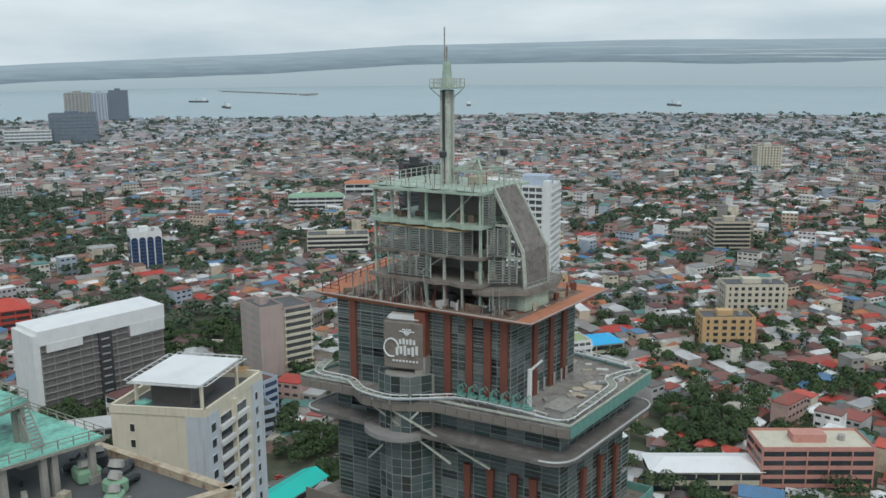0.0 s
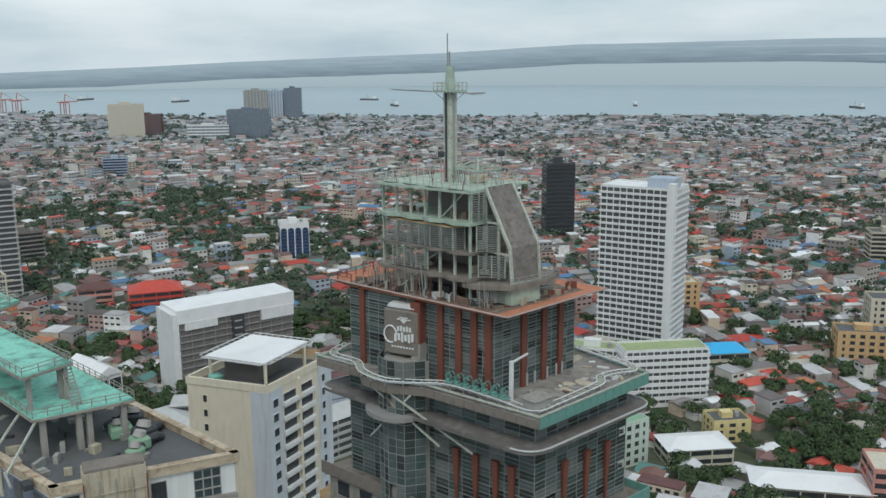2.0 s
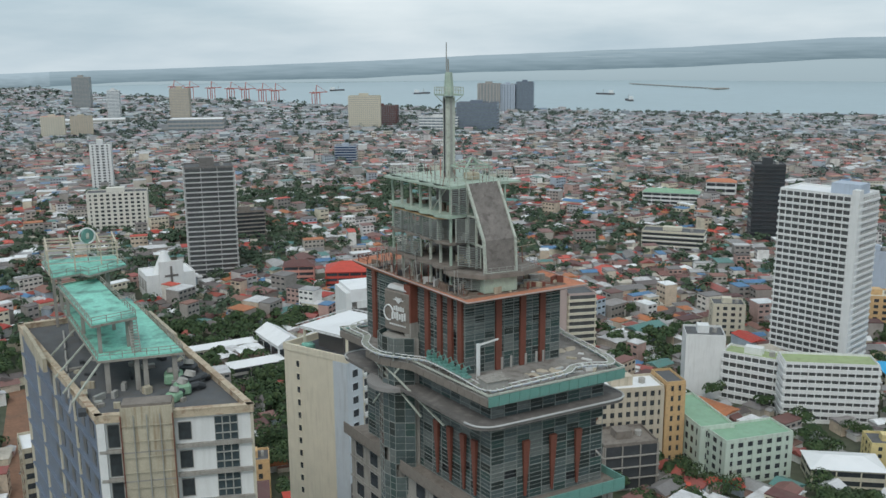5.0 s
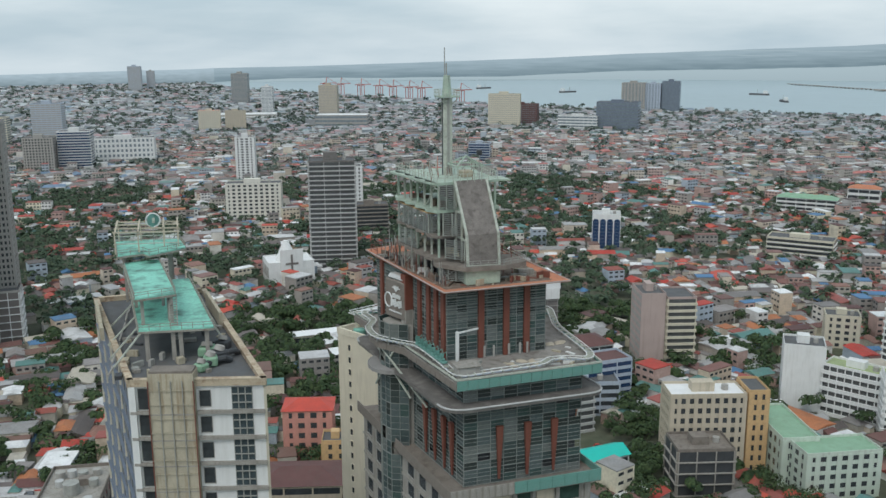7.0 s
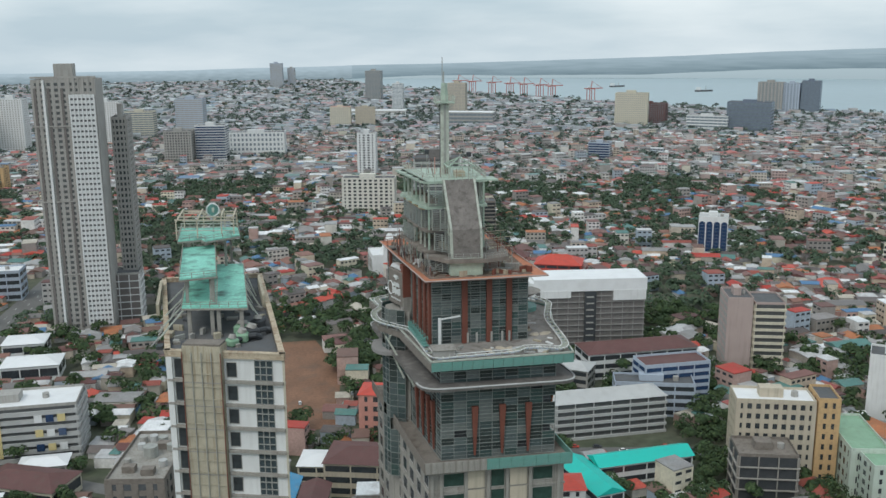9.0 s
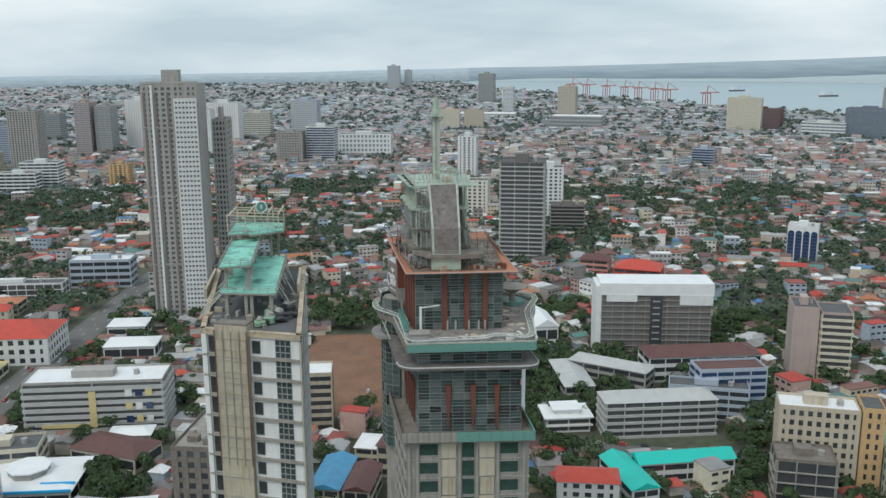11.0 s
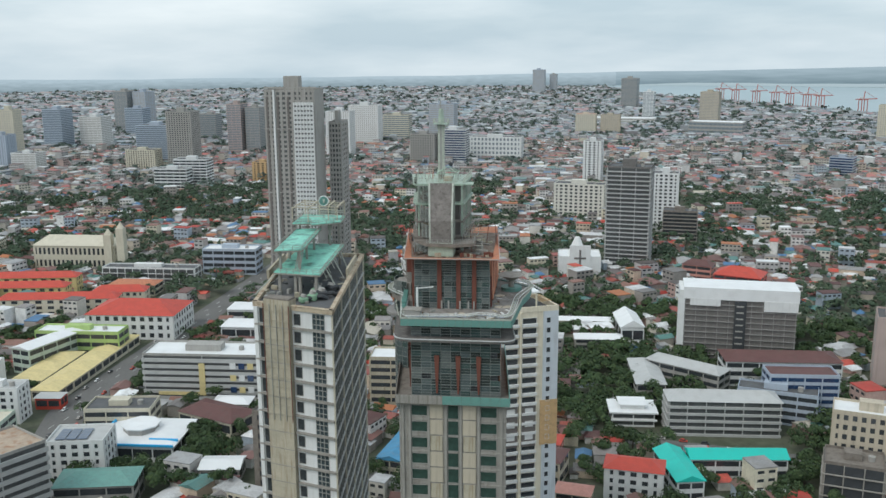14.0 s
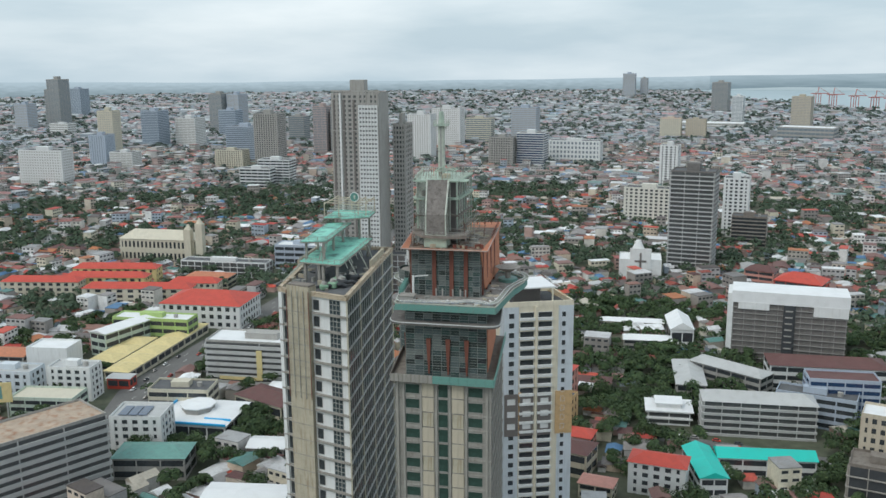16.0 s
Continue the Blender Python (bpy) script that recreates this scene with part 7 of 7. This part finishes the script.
def house_thing(x, y, w, d, h, yaw, kind, pitch):
    """One house near the towers: walls, a roof with a thick edge, ridge cap and windows."""
    n, rm = SINGLE[int(rng.integers(0, len(SINGLE)))]
    shape = ("gabled", "hipped", "flat")[kind]
    t = thing("house", "small town house under a %s %s roof" % (shape, n), "house", x, y, 0, math.degrees(yaw), "houses round the towers")
    part("wall", cuboid(-w / 2, -d / 2, -0.5, w / 2, d / 2, h), M_WALL_ONE, t)
    o = 0.6 if kind < 2 else 0.12
    bm, extras = bmesh.new(), []
    if kind == 2:
        box(bm, -w / 2 - o, -d / 2 - o, h, w / 2 + o, d / 2 + o, h + 0.3)
        extras.append(("parapet", box(bmesh.new(), -w / 2 - o, -d / 2 - o, h + 0.3, w / 2 + o, -d / 2 + 0.1, h + 1.0), M_WALL_ONE))
        if rng.random() < 0.6:
            extras.append(("water_tank", beam((w * 0.2, d * 0.1, h + 0.3), (w * 0.2, d * 0.1, h + 1.9), 0.7, 10), M_GREY))
    else:
        k = 0.0 if kind == 0 else min(w, d) * 0.4
        a = [(-w / 2 - o, -d / 2 - o), (w / 2 + o, -d / 2 - o), (w / 2 + o, d / 2 + o), (-w / 2 - o, d / 2 + o)]
        e0 = [bm.verts.new((p, q, h)) for p, q in a]
        e1 = [bm.verts.new((p, q, h + 0.16)) for p, q in a]
        r = [bm.verts.new((-w / 2 - o + k, 0, h + pitch)), bm.verts.new((w / 2 + o - k, 0, h + pitch))]
        bm.faces.new(e0[::-1])
        for i in range(4):
            j = (i + 1) % 4
            bm.faces.new((e0[i], e0[j], e1[j], e1[i]))
        for f in ((e1[0], e1[1], r[1], r[0]), (e1[2], e1[3], r[0], r[1]), (e1[1], e1[2], r[1]), (e1[3], e1[0], r[0])):
            bm.faces.new(f)
        extras.append(("ridge_cap", beam((-w / 2 - o + k, 0, h + pitch + 0.03), (w / 2 + o - k, 0, h + pitch + 0.03), 0.16), rm))
    top = part("roof", bm, rm, t)
    for nm, b_, m_ in extras:
        part(nm, b_, m_, top)
    for sx in (-0.28, 0.28) if y < 180 else ():
        p = part("window", HOUSE_PANE, None, t)
        p.matrix_basis = pose(w * sx, -d / 2, h - 1.5)


def houses(pts, size, hmul, roof_mat, wall_mat, label, tall=0.05, singles=0, panes=True):
    WV, WF, RV, RF, BV, BF = [], [], [], [], [], []
    count = 0
    for x, y in sorted(pts.tolist(), key=lambda p: math.hypot(p[0], p[1] + 150)):
        g = green(x, y)
        if rng.random() < 0.05 + min(0.80, max(0.0, (g - 0.58) * 2.9)):
            continue
        w, d = size * rng.uniform(0.5, 1.25), size * rng.uniform(0.5, 0.95)
        big = rng.random()
        h = hmul * rng.uniform(2.8, 6.5)
        kind = 0 if rng.random() < 0.55 else (1 if rng.random() < 0.5 else 2)
        if big < tall:
            w, d, h, kind = w * 1.4, d * 1.3, hmul * rng.uniform(8, 17), 2
        elif big < tall + 0.09:
            w, d, h, kind = w * 2.2, d * 1.5, hmul * rng.uniform(5, 8), 0
        if not free(x, y, 0.5 * max(w, d), 2.0):
            continue
        yaw = 0.35 * noise.noise((x * 0.003, y * 0.003, 0)) * 3 + (0 if rng.random() < 0.6 else math.pi / 2) + rng.normal(0, 0.06)
        pitch = rng.uniform(1.0, 2.4) * size / 12
        if count < singles and big > tall:
            house_thing(x, y, w, d, h, yaw, kind, pitch)
            count += 1
            continue
        wv, wf, rv, rf = house_arrays(x, y, w, d, h, yaw, kind, pitch)
        o = len(WV)
        WV += wv
        WF += [tuple(i + o for i in f) for f in wf]
        o = len(RV)
        RV += rv
        RF += [tuple(i + o for i in f) for f in rf]
        # lean-to roofs and additions break the plain block up
        if big > tall and rng.random() < 0.55:
            c, s = math.cos(yaw), math.sin(yaw)
            a, b = rng.choice((-1, 1)) * w * 0.5, rng.choice((-1, 1)) * d * 0.35
            w2, d2, h2 = w * rng.uniform(0.4, 0.7), d * rng.uniform(0.4, 0.8), h * rng.uniform(0.55, 1.15)
            wv, wf, rv, rf = house_arrays(x + c * a - s * b, y + s * a + c * b, w2, d2, h2, yaw + (math.pi / 2 if rng.random() < 0.4 else 0), int(rng.integers(0, 3)), pitch * 0.6)
            o = len(WV)
            WV += wv
            WF += [tuple(i + o for i in f) for f in wf]
            o = len(RV)
            RV += rv
            RF += [tuple(i + o for i in f) for f in rf]
        if h > 8 and panes:
            n = int(h / 3.4)
            c, s = math.cos(yaw), math.sin(yaw)
            for j in range(n):
                z = (j + 0.55) * h / n
                nb = max(2, int(w / 3.5))
                for q in range(nb):
                    for f_ in (-1, 1):
                        o = len(BV)
                        a0, a1 = -w / 2 + w * (q + 0.2) / nb, -w / 2 + w * (q + 0.8) / nb
                        b0 = f_ * (d / 2 + 0.06)
                        BV += [(x + c * a - s * b0, y + s * a + c * b0, zz) for zz in (z - 0.7, z + 0.7) for a in (a0, a1)]
                        BF.append((o, o + 1, o + 3, o + 2))
    mass("house_walls", label + ", walls", WV, WF, wall_mat, "houses")
    mass("house_roofs", label + ", roofs", RV, RF, roof_mat, "roofs")
    if BV:
        mass("window_panes", "dark windows of scattered mid-rise blocks in town", BV, BF, M_DARK, "windows")


# mid-distance leaf green, lightened in its colour for haze
M_LEAF_MID = palette("hazed_green_foliage", [(0.050, 0.082, 0.047), (0.063, 0.096, 0.054), (0.042, 0.072, 0.044), (0.076, 0.108, 0.062)], rough=0.9, stain=0.0)


def crown_quads(x, y, h, r, quads, leaf, lift=0.0):
    """Leaf clumps on the skin of several rounded lobes: an uneven crown with gaps."""
    k = int(rng.integers(4, 8))
    lobes = rng.normal(0, 1, (k, 3)) * (r * 0.40, r * 0.40, r * 0.18)
    rad = r * rng.uniform(0.42, 0.66, (k, 1))
    i = rng.integers(0, k, quads)
    u = rng.normal(0, 1, (quads, 3))
    u[:, 2] = np.abs(u[:, 2]) - 0.25 + lift
    u /= np.linalg.norm(u, axis=1, keepdims=True)
    q = lobes[i] + u * rad[i] * rng.uniform(0.82, 1.05, (quads, 1)) * (1, 1, 0.85) + (x, y, h - r * 0.7)
    m = u + rng.normal(0, 0.24 - 0.3 * lift, (quads, 3)) + (0, 0, lift)
    m /= np.linalg.norm(m, axis=1, keepdims=True)
    a = np.cross(m, rng.normal(0, 1, (quads, 3)))
    a /= np.linalg.norm(a, axis=1, keepdims=True)
    b = np.cross(m, a)
    sz = leaf * rng.uniform(0.55, 1.3, (quads, 1))
    return np.stack([q - sz * (a + b) * 0.7, q + sz * (b - a) * 0.7, q + sz * (a + b) * 0.7, q + sz * (a - b) * 0.7], 1).reshape(-1, 3)


def quad_mesh(name, V, mat):
    n = len(V) // 4
    me = bpy.data.meshes.new(name)
    me.vertices.add(len(V))
    me.vertices.foreach_set("co", V.astype(np.float32).ravel())
    me.loops.add(len(V))
    me.loops.foreach_set("vertex_index", np.arange(len(V), dtype=np.int32))
    me.polygons.add(n)
    me.polygons.foreach_set("loop_start", np.arange(n, dtype=np.int32) * 4)
    me.update(calc_edges=True)
    me.materials.append(mat)
    return me


def leaf_cloud(pts, quads, leaf, name, label, lo=8, hi=13, rlo=4.4, rhi=7.6, mat=None, lift=0.15):
    V = [crown_quads(x, y, rng.uniform(lo, hi), rng.uniform(rlo, rhi), quads, leaf, lift) for x, y in pts]
    return tagged(new(name, quad_mesh(name, np.concatenate(V), mat or M_LEAF)), label, "trees", kind="stuff")


def tree(x, y, h, r, label):
    """One near tree: tapered trunk, forking limbs and a crown of many leaf clumps."""
    t = thing("tree", label, "tree", x, y, 0, 0, "trees round the towers")
    trunk = part("trunk", beam((0, 0, -0.3), (0, 0, h - r * 1.1), 0.42, 7, None, 0.26), M_BARK, t)
    for k in range(2):
        a = rng.uniform(0, 6.28)
        part("limb", beam((0, 0, h - r * 1.3), (r * 0.5 * math.cos(a), r * 0.5 * math.sin(a), h - r * 0.55), 0.2, 5, None, 0.08), M_BARK, trunk)
    part("crown", quad_mesh("crown", crown_quads(0, 0, h, r, 1300 if r > 7 else 700, 0.58), M_LEAF), None, t)


def leafy(step, r0, r1, limit, stray=0.03):
    out = []
    for p in spots(step, r0, r1, step * 0.45, 0.8):
        g = green(*p)
        if rng.random() < max(stray, min(0.66, (g - limit) * 3.2)) and free(p[0], p[1], 2.5, 1.0):
            out.append(p)
    return out


near_spots = sorted([tuple(p) for p in leafy(8.0, 60, 520, 0.50, 0.22)], key=lambda p: math.hypot(p[0], p[1] + 150))
for x, y in ((-141, 148), (-134, 154), (-146, 158), (-150, 178), (56, 200), (64, 196), (34, 301), (42, 308), (68, 289), (85, 276), (163, 213), (155, 208), (60, 205), (78, 238), (48, 238), (140, 176), (147, 182), (152, 170), (138, 161), (136, 150), (36, 232), (40, 222), (30, 246)):
    near_spots.insert(0, (x, y))
for k, (x, y) in enumerate(near_spots[:100]):
    r = 8.5 if k in (20, 21, 22) else rng.uniform(4.2, 6.8)
    tree(x, y, r * rng.uniform(1.5, 1.9), r, "broad dark green spreading tree with dense leafy crown" if r > 5.2 else "small dark green garden tree between the houses")
leaf_cloud(near_spots[100:420], 520, 0.56, "tree_crowns", "leafy dark green tree crowns round the towers", lift=0.22)
leaf_cloud(near_spots[420:], 270, 0.80, "tree_crowns", "leafy dark green tree crowns between the houses", lift=0.25)
leaf_cloud(leafy(10.5, 520, 1150, 0.50, 0.20), 84, 1.25, "tree_crowns", "haze-lightened green trees between distant houses", 8, 13, 4.2, 7.4, M_LEAF_MID, 0.4)
leaf_cloud(leafy(17, 1150, 2500, 0.50, 0.17), 30, 2.3, "tree_crowns", "far haze-paled green treetops of the town", 8, 14, 6, 10, M_LEAF_FAR, 0.4)
leaf_cloud(leafy(34, 2500, 4560, 0.48, 0.14), 16, 4.6, "tree_crowns", "farthest haze-paled green woods and gardens", 9, 16, 10, 18, M_LEAF_FAR, 0.4)
houses(spots(11.2, 50, 1100, 3.2, 0.3, -80, 100), 10.8, 1.0, M_ROOF_MANY, M_WALL_MANY, "crowded low tin-roofed houses of the town", 0.08, 78)
houses(spots(14, 1100, 1800, 5, 0.5), 13, 0.95, M_ROOF_MID, M_WALL_MID, "dense distant haze-tinted rooftops of the town", 0.06)
houses(spots(18, 1800, 2500, 6, 0.3), 17, 0.75, M_ROOF_FAR, M_BLOCK_FAR, "dense haze-paled rooftops in the distance", 0.05, 0, False)
houses(spots(32, 2500, 4570, 9, 0.1), 24, 0.6, M_ROOF_FAR, M_BLOCK_FAR, "haze-paled far rooftops towards the coast", 0.06, 0, False)
